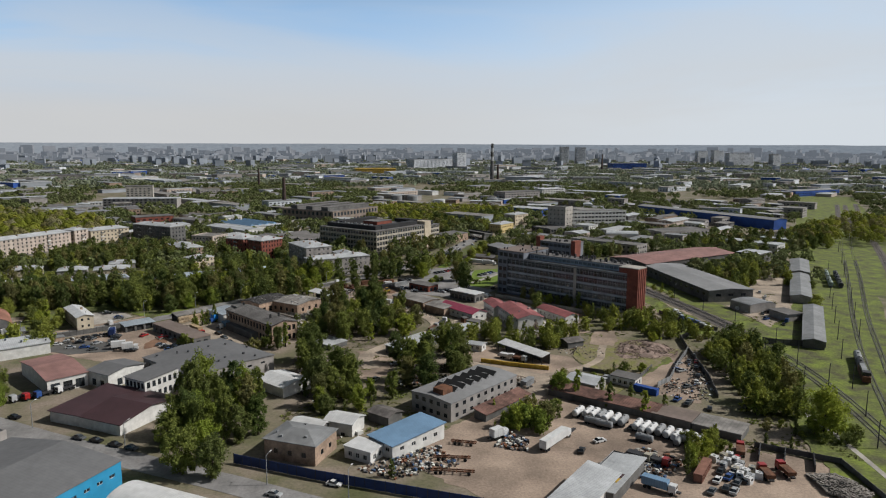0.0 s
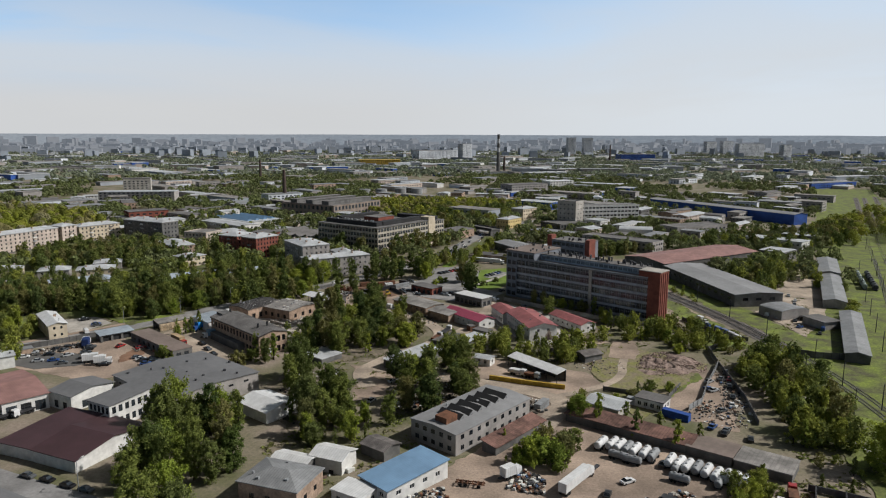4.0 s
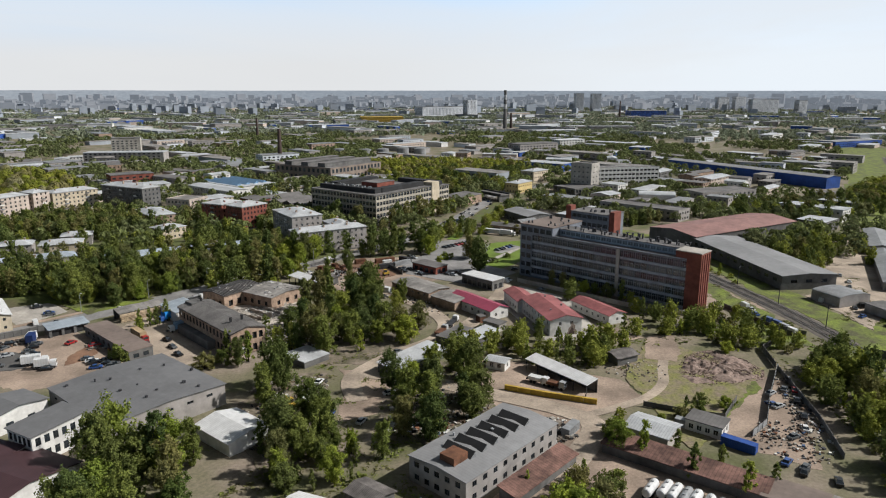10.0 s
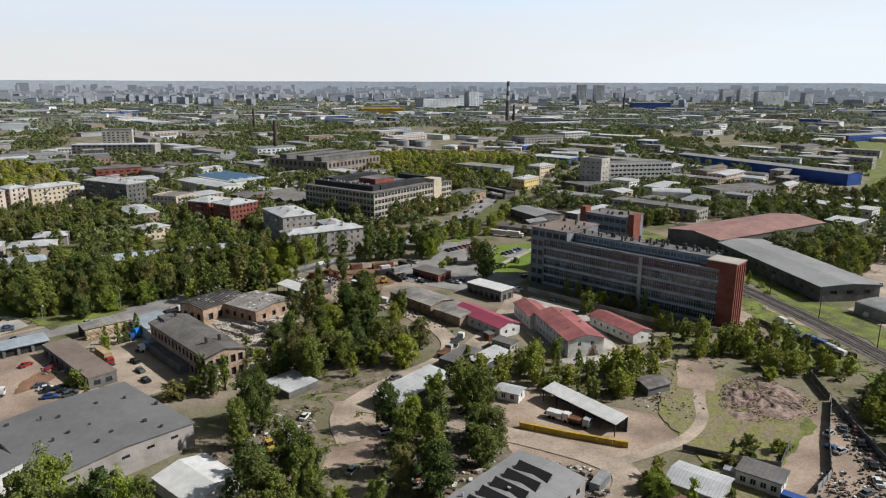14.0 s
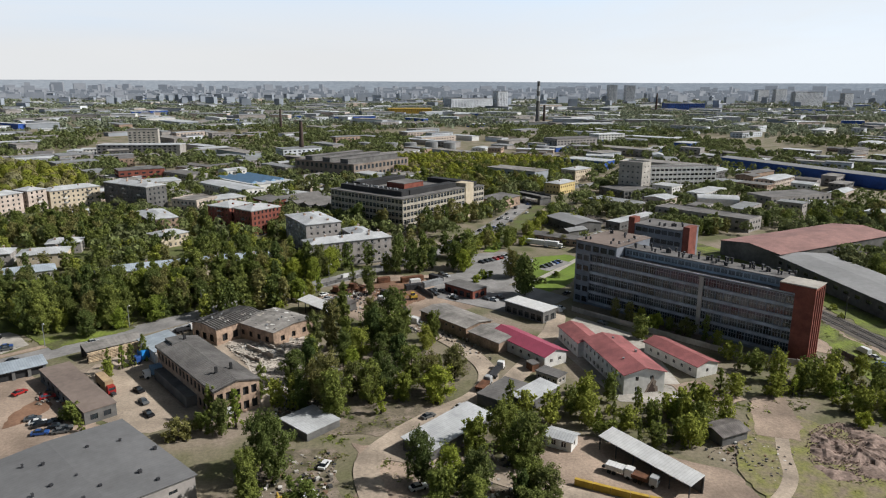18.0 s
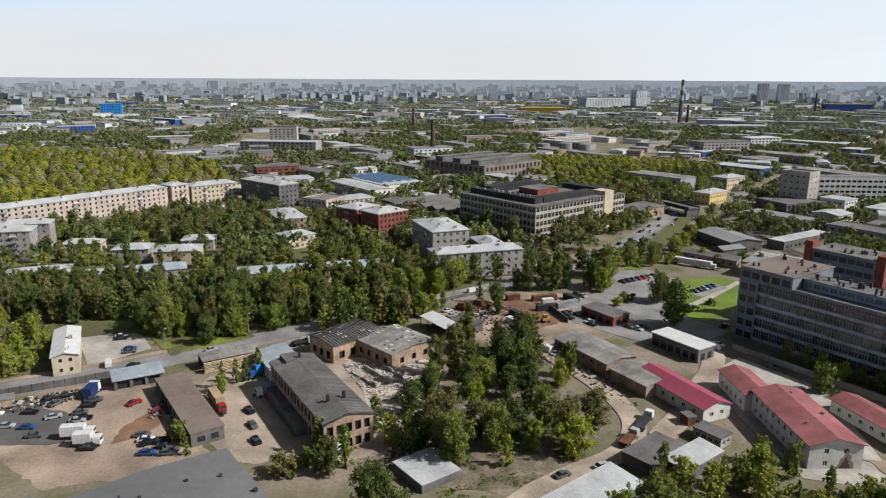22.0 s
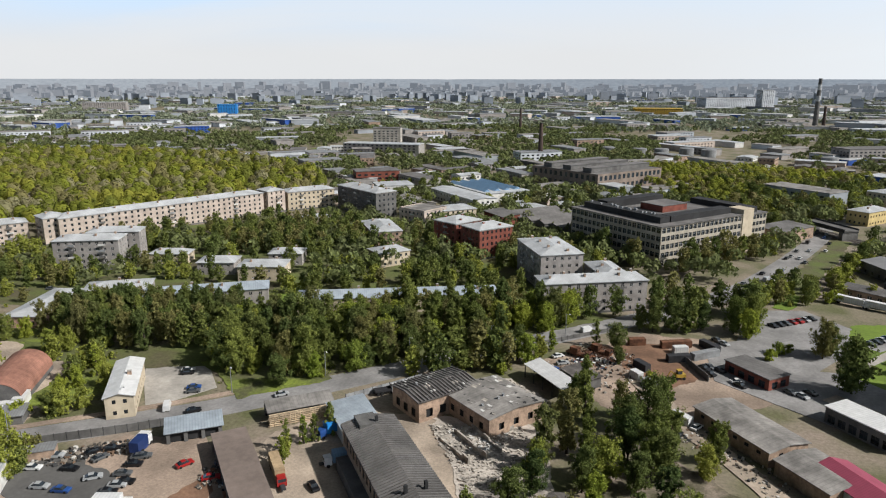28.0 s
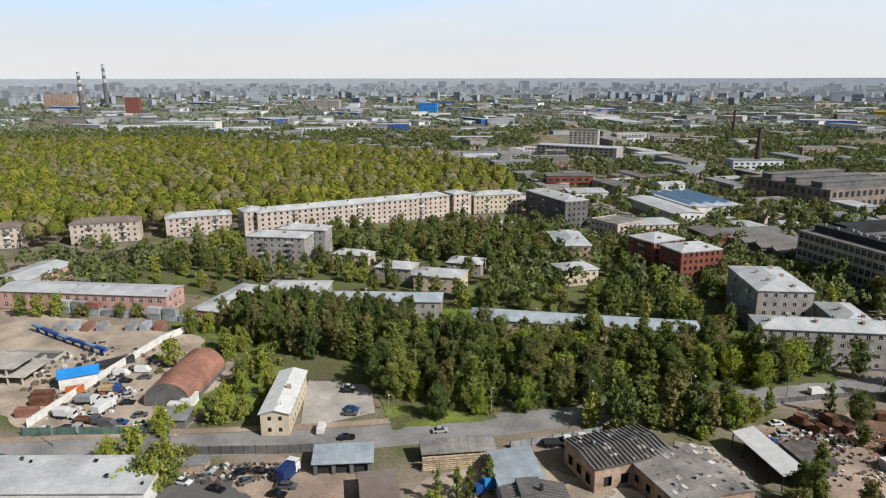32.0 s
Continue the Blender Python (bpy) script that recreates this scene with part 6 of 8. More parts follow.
truck(-78.5, 338, -52, "red", "timber", 9)
truck(-69, 390, 35, "white", "dark_metal", 5, h=0.6)
truck(-66, 393, 40, "white", "dark_metal", 5, h=0.6)
truck(60, 200.5, 43, "white", "white_metal", 13.6)
truck(76.5, 163.5, -44, "white", "blue_roof", 7, h=2.2)
truck(82, 178.5, -48, "red", "dark_metal", 6, h=0.7)
truck(78, 182, -48, "beige", "dark_metal", 5, h=0.9)
truck(97, 515, -35, "white", "white_metal", 12)
truck(104, 511, -35, "white", "white_metal", 9)
truck(40, 203.5, 30, "white", "white_metal", 4)
for k, (x, y, p) in enumerate(((-126, 257, "silver"), (-122.3, 258.5, "red"), (-119, 260, "blue"), (-113.5, 264.5, "white"))):
    truck(x, y, -125, p, "dark_metal", 5, h=0.5)
for x, y, a in ((109.8, 183.7, 60), (108.2, 169.3, 80), (114.6, 170.1, 85)):
    truck(x, y, a, "red", "rust_metal", 5, h=1.1)
for k, (x, y, a) in enumerate(((-194.8, 333, 25), (-185.7, 329.1, 20), (-197.5, 341.6, 30), (-198.6, 349.7, 35), (-190, 342, 110), (-186, 334.5, 25))):
    truck(x, y, a, ("white", "silver", "white", "blue", "white", "grey")[k], ("white_metal", "dark_metal", "grey_metal", "timber", "white_metal", "rust_metal")[k], 3.6 + 2 * hsh(k, 2), h=(2.0, 0.5, 1.8, 1.2, 2.2, 0.6)[k])
for k, (x, y, a) in enumerate(((-207.6, 358.8, 30), (-205, 354, 30), (-202, 356, 35), (-199, 361, 35), (-204, 364, 30), (-195, 346, 60), (-192, 350, 50), (-188, 347, 40), (-181, 336, 20), (-192.9, 325.5, 30), (-189, 337, 15), (-197, 335, 25), (-200, 371, 40), (-206, 372, 40))):
    car(x, y, a, ("white", "silver", "black", "grey", "white")[k % 5], "van" if k % 4 == 0 else "car")
for x, y, a, m, L, lab in ((91.2, 172, 49, "rust_pale", 12, "rusty pale red shipping container"), (103, 235, -48, "royal_blue", 9, "bright blue steel container"), (61, 249, 48, "grey_metal", 7, "weathered grey container"), (4.5, 449.5, 20, "rust_metal", 6, "dark red container"), (18, 450.5, 20, "rust_metal", 11, "dark red container building"), (19.1, 445.5, 20, "white_metal", 5, "white site container"), (27, 443, 36, "grey_metal", 11, "long grey steel container"), (29.5, 451.5, -52, "dark_metal", 8, "black steel container"), (18, 437.5, 21, "dark_metal", 8, "dark flat steel container"), (5.8, 428, -50, "dark_metal", 6, "dark open steel container"), (4, 420, -50, "white_metal", 4, "small white store box"), (8, 414, -48, "grey_metal", 5, "battered grey container"), (15.7, 393.2, -40, "white_metal", 6, "white lorry body"), (-172, 352, 30, "white_metal", 5, "white steel container"), (94, 248, -40, "grey_metal", 5, "grey metal store box"), (-207.5, 343, 57, "orange_metal", 5, "orange steel container"), (-216.5, 362.5, 70, "dark_metal", 12, "dark grey steel container"), (-209.5, 334, 35, "rust_metal", 6, "rusty brown container"), (-213, 336.5, 35, "rust_metal", 6, "rusty brown container"), (-206, 328, 35, "rust_pale", 6, "pale rusty site container"), *[(-266 + 4.6 * k, 373 + 2.9 * k, 120, ("grey_metal", "panel_pale", "rust_pale", "grey_metal", "blue_grey_roof")[k % 5], 6, "weathered site cabin") for k in range(8) if k != 4], *[(-284 + 6.6 * k, 386 + 2.2 * k, 18, ("grey_metal", "panel_pale", "blue_grey_roof")[k % 3], 6, "stacked grey site cabin") for k in range(9) if k != 5]):
    container(x, y, a, m, L, lab)


for k in (0, 1, 2, 6, 7):
    container(-284 + 6.6 * k, 386 + 2.2 * k, 18, ("zinc_roof", "grey_metal", "rust_pale")[k % 3], 6, "upper site cabin set on another", 2.6)


# ---- street lamps ----
def street_lamp(x, y, a):
    ob = thing("street_lamp", "tall grey street lamp with curved arm", "street lamp", x, y, a, group="street lamps")
    part("pole", Geo().lathe([(0.14, 0), (0.08, 8.6)], 8), "grey_metal", ob)
    part("arm", Geo().bar((0, 0, 8.5), (1.6, 0, 9.1), 0.09), "grey_metal", ob)
    part("head", Geo().box(1.9, 0, 9.02, 0.8, 0.3, 0.16), "white_metal", ob)


for k in range(9):
    f = k - 3
    street_lamp(-115.4 + 22.6 * f + (0 if f < 3 else 2 * (f - 2)), 367.6 + 18.5 * f + 8.6 + 1.5, -48)
for x, y in ((-8, 171), (-30, 182), (-75, 210), (-110, 231)):
    street_lamp(x, y, 60)


# ---- rubble, junk, loose things ----
def heap(name, label, poly, n, s0, s1, material, seed, hmax=0.0):
    """Loose pieces nobody could count, in one mesh."""
    r = random.Random(seed)
    xs, ys = [p[0] for p in poly], [p[1] for p in poly]
    cx, cy = sum(xs) / len(xs), sum(ys) / len(ys)
    R = max(math.dist((cx, cy), p) for p in poly)
    g = Geo()
    while len(g.f) < n * 6:
        x, y = r.uniform(min(xs), max(xs)), r.uniform(min(ys), max(ys))
        if not inside((x, y), poly):
            continue
        s = r.uniform(s0, s1)
        z = hmax * max(0, 1 - math.dist((x, y), (cx, cy)) / R) * r.uniform(0.7, 1.0)
        g.box(x, y, z - 0.1, s, s * r.uniform(0.4, 1), s * r.uniform(0.3, 0.8) + 0.1, r.uniform(0, 3))
    tagged(new(name, g.mesh(name, material)), label, "debris", "", "stuff")


heap("rubble", "broken concrete and brick rubble before the ruin", [(-52, 374), (-38, 350), (-32, 334), (-26, 330), (-18, 342), (-22, 374), (-30, 380)], 2600, 0.12, 0.9, "rubble_pale", 1)
heap("rubble", "pale broken masonry behind the burnt works", [(-43, 406), (-35, 408), (-23, 396), (-22, 389), (-30, 385), (-37, 393)], 700, 0.15, 1.1, "rubble_pale", 21, 0.9)
heap("rubble", "white sacks and broken blocks in the ruined yard", [(-47, 372), (-36, 362), (-28, 372), (-34, 380)], 260, 0.2, 0.9, "white_wall", 2)

def mound(label, poly, height, material, seed):
    """Tipped earth: an uneven sheet that rises from its edge."""
    cx, cy = sum(p[0] for p in poly) / len(poly), sum(p[1] for p in poly) / len(poly)
    g, n, m = Geo(), 14, 72
    ring = []
    for k in range(m):
        f = k * len(poly) / m
        (x1, y1), (x2, y2) = poly[int(f)], poly[(int(f) + 1) % len(poly)]
        ring.append((x1 + (x2 - x1) * (f % 1), y1 + (y2 - y1) * (f % 1)))
    for j in range(n + 1):
        u = j / n
        for x0, y0 in ring:
            x, y = cx + (x0 - cx) * u, cy + (y0 - cy) * u
            z = height * min(1, (1 - u) * 3) * max(0.05, 0.5 + noise.noise((x * 0.13, y * 0.13, seed)) + 0.6 * noise.noise((x * 0.45, y * 0.45, seed)) + 0.35 * noise.noise((x * 1.4, y * 1.4, seed)))
            g.v.append((x, y, 0.05 + z))
    g.f += [(j * m + k, (j + 1) * m + k, (j + 1) * m + (k + 1) % m, j * m + (k + 1) % m) for j in range(n) for k in range(m)]
    tagged(new("earth_mound", g.mesh("earth_mound", material)), label, "earth", "", "structure")


MOUND = [(113.7, 291), (119, 298), (125.4, 302), (131, 302.5), (138.5, 293.3), (140, 282.6), (136, 276), (125.6, 272.4), (110, 275), (109, 281.4)]
mound("low mound of tipped brown earth and crushed brick", MOUND, 1.5, "brick_rubble", 3)
heap("rubble", "crushed brick and stones on the tipped earth", MOUND, 1500, 0.1, 0.4, "brick_rubble", 3, 1.1)
heap("gravel_heap", "grey heap of scrap and gravel", [(118, 156), (120, 168), (128, 166), (130, 154), (124, 150)], 1500, 0.2, 0.7, "rubble", 4, 2.4)
heap("scrap", "dark scrap and car parts on the ground", [(120, 230), (128, 226), (140, 262), (144, 276), (138, 272), (130, 250)], 70, 0.3, 1.1, "scrap_mix", 5)
heap("scrap", "pale and dark scrap in the yard", [(104, 234), (118, 246), (126, 240), (116, 226)], 60, 0.3, 1.0, "scrap_mix", 6)
heap("scrap", "mixed scrap and machine parts behind the fence", [(-6, 188), (4, 180), (24, 186), (20, 200), (10, 196)], 420, 0.2, 1.0, "scrap_mix", 7, 0.6)
heap("scrap", "tarpaulins and machine parts by the shrub island", [(36, 197), (46, 192), (48, 200), (44, 206)], 200, 0.25, 1.1, "scrap_mix", 8, 0.8)
heap("scrap", "rusty machine parts and steel beams", [(-18, 428), (-12, 437), (0, 432), (-6, 424)], 130, 0.3, 1.3, "scrap_mix", 9, 0.5)
heap("scrap", "machine parts and vehicles behind the sheds", [(66, 182), (82, 190), (90, 180), (76, 168)], 380, 0.25, 1.2, "scrap_mix", 10, 0.6)
heap("scrap", "piled tyres and sheets along the works wall", [(38, 254), (56, 248), (62, 256), (44, 264)], 260, 0.2, 1.0, "scrap_mix", 11, 0.5)
heap("scrap", "parts and sheets in the vehicle yard", [(-100, 346), (-92, 340), (-88, 330), (-96, 336)], 70, 0.4, 1.5, "scrap_mix", 12)
heap("scrap", "parked lorries' parts and pallets by the hangar", [(-200, 330), (-186, 338), (-192, 356), (-202, 350)], 110, 0.4, 1.6, "scrap_mix", 13)
heap("scrap", "boxes and parts round the low sheds", [(-30, 208), (-16, 206), (0, 214), (-12, 224), (-28, 222)], 120, 0.4, 1.5, "scrap_mix", 15)
heap("scrap", "junk under the trees by the lane", [(8, 256), (26, 248), (34, 258), (20, 268)], 120, 0.4, 1.6, "scrap_mix", 16)
slab("slab", [(113, 317.3), (124.6, 322.6), (121.8, 306.8), (113.9, 293.5), (104, 297.6)], 0.1, "dust", "cracked dusty concrete slabs", "paving")
slab("slab", [(92, 330), (104, 332), (112, 318), (98, 316)], 0.1, "dust", "cracked dusty concrete yard", "paving")
B("tin_store", "long low store with patched pale tin roof", "shed", 21.5, 303, 44, 26, 9, 3.2, "concrete_dark", "zinc_roof", "shed", 0.6)


def concrete_frame():
    ob = thing("building_frame", "unfinished pale concrete frame on the building site", "construction", -241, 338, 28)
    for k in range(2):
        part("slab", Geo().box(0, 0, 2.8 + 2.8 * k, 26 - 6 * k, 13, 0.35), "concrete", ob)
    for i in range(6):
        for s in (-6, 0, 6):
            part("column", Geo().box(-12 + i * 4.8, s, 0, 0.45, 0.45, 2.8 if i in (0, 5) else 5.6), "concrete", ob)
    for k in range(7):
        part("low_wall", Geo().box(-10 + 3.4 * k, 9.5 + 1.5 * (k % 2), 0, 0.5, 6, 1.0 + 0.5 * (k % 3)), "concrete", ob)
    pit = thing("foundation_pit", "long rectangular foundation pit with pale kerb", "construction", -249, 352, 28)
    # no hole is dug: dark sheet painted for the pit's shaded depth
    part("floor", Geo().box(0, 0, 0.16, 21, 7, 0.06), "dark_asphalt", pit)
    for s in (-1, 1):
        part("kerb", Geo().box(0, s * 3.9, 0, 22, 0.8, 1.1), "concrete", pit)
        part("kerb", Geo().box(s * 11.2, 0, 0, 0.8, 8.6, 1.1), "concrete", pit)
    belt = thing("conveyor", "long blue steel conveyor on the site", "conveyor", -247, 366, -2)
    for k in range(8):
        part("section", Geo().box(-23 + 6 * k, 0, 1.5 + 0.25 * abs(k - 3), 5.9, 1.2, 0.9), "royal_blue" if k % 3 else "blue_roof", belt)
        part("leg", Geo().box(-23 + 6 * k, 0, 0, 0.3, 1.0, 1.5 + 0.25 * abs(k - 3)), "royal_blue", belt)


concrete_frame()


# ---- clutter of the yards ----
B("brown_shed", "low shed with dark brown sheet roof", "shed", -13, 412.5, -50, 11, 7, 3.0, "concrete_dark", "slate_roof", "shed", 0.5)
B("dark_lean_to", "flat-roofed lean-to with dark grey felt", "shed", 40, 324.8, 46.7, 15, 9, 3.0, "concrete_dark", "felt_roof", "slab", over=0.2)
B("pale_tin_shed", "shed with pale corrugated tin roof", "shed", 48.6, 322, 43, 15, 6, 3.4, "concrete_dark", "zinc_roof", "shed", 0.5)
B("site_hut", "small hut with flat grey roof and window strip", "hut", 57, 336, -47, 8, 5, 3.0, "concrete", "felt_roof", "slab", 0, 1, 4, 2, 1.2, 1.1, 1.0, over=0.3)
B("brown_kiosk", "small brown timber kiosk", "hut", 53, 344.9, -67, 3.4, 2.6, 2.6, "rust_metal", "felt_roof", "slab", over=0.2)
B("dark_shack", "dark derelict shack with sagging roof", "shed", 94.8, 297.5, 20, 9, 7, 2.8, "concrete_dark", "slate_roof", "gable", 0.9)
B("tin_shed", "low shed with pale dented sheet roof", "shed", -16, 312, -47, 12, 11, 2.2, "concrete_dark", "zinc_roof", "slab", over=0.2)
B("grove_shed", "dark low shed hidden between trees", "shed", -12, 341, -50, 9, 6, 2.8, "concrete_dark", "slate_roof", "gable", 0.8)
B("white_kiosk", "small white kiosk with flat roof", "hut", -12.8, 276, 30, 3.4, 2.6, 2.5, "white_wall", "white_metal", "slab", over=0.15)
B("white_garage", "small white metal garage", "garage", -171.5, 356, 117, 6, 3, 2.8, "white_wall", "white_metal", "slab", over=0.1)
B("tin_lean_to", "lean-to with grey sheet roof by the hangar", "shed", -166, 346.5, 30, 8, 6, 2.8, "concrete_dark", "zinc_dark", "shed", 0.5)
B("white_tent", "white sheet-roofed store behind the grey shed", "store", -32, 257.5, -47, 16, 13, 3.8, "white_wall", "white_metal", "gable", 1.4)
B("yard_shed", "small brick shed with grey roof", "shed", -143, 333, 32, 8, 4, 2.6, "pale_brick", "zinc_dark", "slab", over=0.2)
B("blue_cabin", "blue site cabin with white roof", "cabin", -121, 343.5, 100, 6, 2.6, 3.0, "navy_fence", "white_metal", "slab", 0, 1, 2, 1, 1.0, 0.9, 1.2, over=0.1)
fence("dark concrete wall across the storage yard", [(19.6, 438.4), (26.1, 422.8)], 2.2, "concrete_dark", 3, 0.2, "concrete_dark")
fence("grey sheet fence before the storage yard", [(-28, 441), (-14, 453), (-2, 463)], 1.6, "concrete_dark", 2.5)
fence("concrete fence of the waste plot", [(88, 262), (99, 255), (108, 251), (118, 262)], 1.8, "concrete_dark", 3, 0.15, "concrete_dark")


def ruin_walls():
    ob = thing("ruined_walls", "broken pale wall stumps of a cleared building", "ruin")
    for k, (a, b, h) in enumerate((((-47, 367), (-37, 357), 1.6), ((-44, 371), (-33, 360), 1.9), ((-40, 375), (-30, 364), 1.4), ((-47, 367), (-41, 374), 1.0), ((-36, 372), (-27, 378), 1.7), ((-31, 349), (-26, 356), 1.1))):
        n = 5
        for i in range(n):
            p, q = [[a[j] + (b[j] - a[j]) * f for j in (0, 1)] for f in (i / n, (i + 0.98) / n)]
            hh = h * (0.45 + 0.75 * hsh(i + 7 * k, 2))
            part("wall_stump", Geo().bar((*p, hh / 2), (*q, hh / 2), 0.5, hh), "rubble_pale", ob)


ruin_walls()


def mobile_crane(x, y, a):
    ob = thing("mobile_crane", "rusty red lorry crane with lowered lattice boom", "crane", x, y, a, 0.05)
    part("carrier", Geo().box(0, 0, 0.8, 9, 2.4, 0.6), "rust_metal", ob)
    part("cab", Geo().box(4, 0, 1.4, 1.8, 2.3, 1.5), "rust_metal", ob)
    part("windscreen", Geo().box(4.93, 0, 2.0, 0.06, 1.9, 0.7), "glass", ob)
    part("turret", Geo().box(-1.5, 0, 1.4, 3, 2.3, 1.8), "rust_metal", ob)
    g = Geo()
    for s in (-0.5, 0.5):
        for z in (0, 0.9):
            g.bar((-0.5, s, 2.6 + z), (14, s * 0.6, 2.2 + z * 0.6), 0.12)
    for k in range(14):
        u = k / 14 * 14.5 - 0.5
        g.bar((u, -0.5, 2.6), (u + 1, -0.5, 3.3), 0.08).bar((u, 0.5, 2.6), (u + 1, 0.5, 3.3), 0.08)
    part("boom", g, "rust_metal", ob, "rusty lattice boom")
    for dx in (3.4, 1.8, -2.2, -3.4):
        for s in (-1, 1):
            part("wheel", BIG, None, ob).matrix_basis = pose(dx, s * 1.05, 0, 0, 0, 90)


mobile_crane(-15, 433, -30)
mobile_crane(-8, 437, -38)


def excavator(x, y, a):
    ob = thing("digger", "small yellow wheeled digger", "digger", x, y, a, 0.05)
    part("body", Geo().box(0, 0, 0.9, 3.2, 2, 1.0), "yellow_metal", ob)
    part("cab", Geo().box(0.3, 0, 1.9, 1.4, 1.5, 1.2), "glass", ob)
    part("cab_roof", Geo().box(0.3, 0, 3.1, 1.6, 1.7, 0.12), "yellow_metal", ob)
    part("boom", Geo().bar((1.4, 0, 1.5), (3.2, 0, 2.9), 0.3).bar((3.2, 0, 2.9), (4.2, 0, 0.8), 0.25), "yellow_metal", ob)
    part("bucket", Geo().box(4.1, 0, 0.2, 0.8, 1.2, 0.7), "dark_metal", ob)
    for dx in (-1, 1.1):
        for s in (-1, 1):
            part("wheel", BIG, None, ob).matrix_basis = pose(dx, s, 0, 0, 0, 90)


excavator(17.4, 422.7, 200)
excavator(-18, 274, 120)
for k, (x, y, a) in enumerate(((25.7, 432.6, -48), (27.1, 428.3, -48), (34.7, 424.2, 20), (33, 460, -50), (35, 457, -50), (-21.9, 430.7, 40), (-19.7, 425.1, 30), (-22.5, 419.1, 45), (-17.5, 420.5, 35), (10.4, 410.5, -45), (13, 407, -45), (14.3, 384.3, 70), (19.5, 390, 55), (16.6, 314.5, 35), (26.4, 319.5, 40), (-10.4, 291.3, 70), (131.1, 264.8, 30), (126.7, 257.4, 100), (143, 274, 65), (140, 266, 60), (136, 259, 60), (131.5, 249, 60), (127, 242, 65), (121, 238, 20), (3, 262, 60), (12, 280, 20), (47, 300, 40), (-44, 331, -50), (104, 186, 40), (106, 179, 45), (84, 204, 45), (62, 190, 60), (70, 196, 20), (-2, 500, 47), (30, 507, 48), (-48, 430, 42), (-100, 380, 40), (-190, 311, 35))):
    car(x, y, a, ("black", "black", "white", "grey", "silver", "white", "silver", "blue", "grey", "red")[k % 10])
car(-13.5, 458, 44, "white", "van")
car(70, 404, -48, "white", "van")
truck(42, 345, 62, "white", "dark_metal", 8, h=0.5)
truck(36, 334, 58, "silver", "rust_metal", 6, h=0.7)
truck(61.5, 281.5, -40, "white", "white_metal", 4.5, h=1.2)
truck(66, 277.5, -40, "silver", "rust_metal", 4, h=0.9)
truck(-40, 321, -52, "white", "grey_metal", 5, h=0.5)
for x, y, a in ((-57, 334.5, -50), (-55, 332, -50), (-59, 338, -48)):
    ob = thing("timber_stack", "stack of pale sawn timber boards", "timber", x, y, a, group="timber stacks")
    for k in range(5):
        part("board", Geo().box(0.1 * (k % 2), 0, 0.1 + k * 0.24, 4.5, 1.4 - 0.08 * k, 0.2), "timber", ob)
M["litter"] = mixed("litter", [(0.3, 0.28, 0.25), (0.08, 0.07, 0.06), (0.2, 0.17, 0.14), (0.48, 0.46, 0.43), (0.14, 0.09, 0.06), (0.03, 0.03, 0.03), (0.05, 0.05, 0.05)])
for seed, (lab, poly, n, a, b) in enumerate((
    ("pale debris between the trees of the grove", [(-30, 336), (-14, 350), (-8, 340), (-14, 318), (-26, 312)], 700, 0.15, 0.9),
    ("boards and litter beneath the tall trees", [(-34, 264), (-20, 240), (-6, 250), (-8, 298), (-26, 296)], 500, 0.15, 1.1),
    ("boards and litter by the lane", [(10, 262), (22, 250), (42, 262), (38, 298), (20, 300)], 450, 0.15, 1.1),
    ("scattered litter beside the storage yard", [(-26, 424), (-12, 408), (6, 400), (14, 412), (4, 440), (-14, 448)], 320, 0.15, 0.9),
    ("scrap heaps along the yard fence", [(146, 280), (140, 278), (126, 246), (116, 226), (122, 224), (134, 248)], 240, 0.15, 0.8),
    ("broken parts on the pale slab", [(115, 248), (122, 249), (127, 235), (118, 231), (108, 239)], 160, 0.15, 0.7),
    ("sheets and parts round the roof-light works", [(48, 262), (60, 256), (62, 246), (54, 242)], 160, 0.3, 1.4),
    ("junk along the vehicle yard", [(-150, 330), (-136, 340), (-124, 348), (-120, 342), (-136, 330)], 260, 0.2, 1.1),
    ("parts and pallets in the vehicle yard", [(-100, 338), (-94, 344), (-90, 338), (-96, 330)], 180, 0.2, 0.9),
    ("litter on the waste plot", [(84, 290), (100, 300), (110, 288), (96, 274)], 120, 0.15, 0.7),
    ("pallets and blocks on the building site", [(-240, 340), (-200, 330), (-210, 380), (-245, 372)], 260, 0.3, 1.6),
    ("litter before the garages", [(10, 384), (26, 372), (34, 356), (42, 352), (36, 372), (22, 392)], 200, 0.15, 0.8),
)):
    heap("debris", lab, poly, n, a, b, "litter", 40 + seed, 0.25)

for k, (x, y, a) in enumerate(((212, 352, 20), (214, 346, 25), (219, 341, 60), (224, 343, 60), (214, 330, 30), (232, 352, 55), (236, 360, 55), (240, 372, 60), (216, 318, 50), (222, 324, 50), (246, 380, 58), (250, 392, 58))):
    car(x, y, a, ("white", "silver", "grey", "black", "blue")[k % 5], "van" if k % 3 == 0 else "car")
truck(228, 366, 60, "white", "orange_metal", 6, h=1.2)
truck(236, 384, 60, "white", "white_metal", 7)
for k in range(22):
    f = 0.03 + 0.95 * (k + 0.6 * hsh(k, 3)) / 22
    line = smooth(MAIN_ROAD)
    n = [i for i, q in enumerate(line) if 500 < q[1] < 800]
    i = n[int(f * (len(n) - 1))]
    a, b = Vector(line[i]), Vector(line[i + 1])
    d = (b - a).normalized()
    side = 2.6 if k % 2 else -2.6
    c = a.lerp(b, hsh(k, 4))
    car(c.x + d.y * side, c.y - d.x * side, math.degrees(math.atan2(d.y, d.x)), ("black", "white", "grey", "silver", "black", "blue")[k % 6], "van" if k % 7 == 3 else "car")

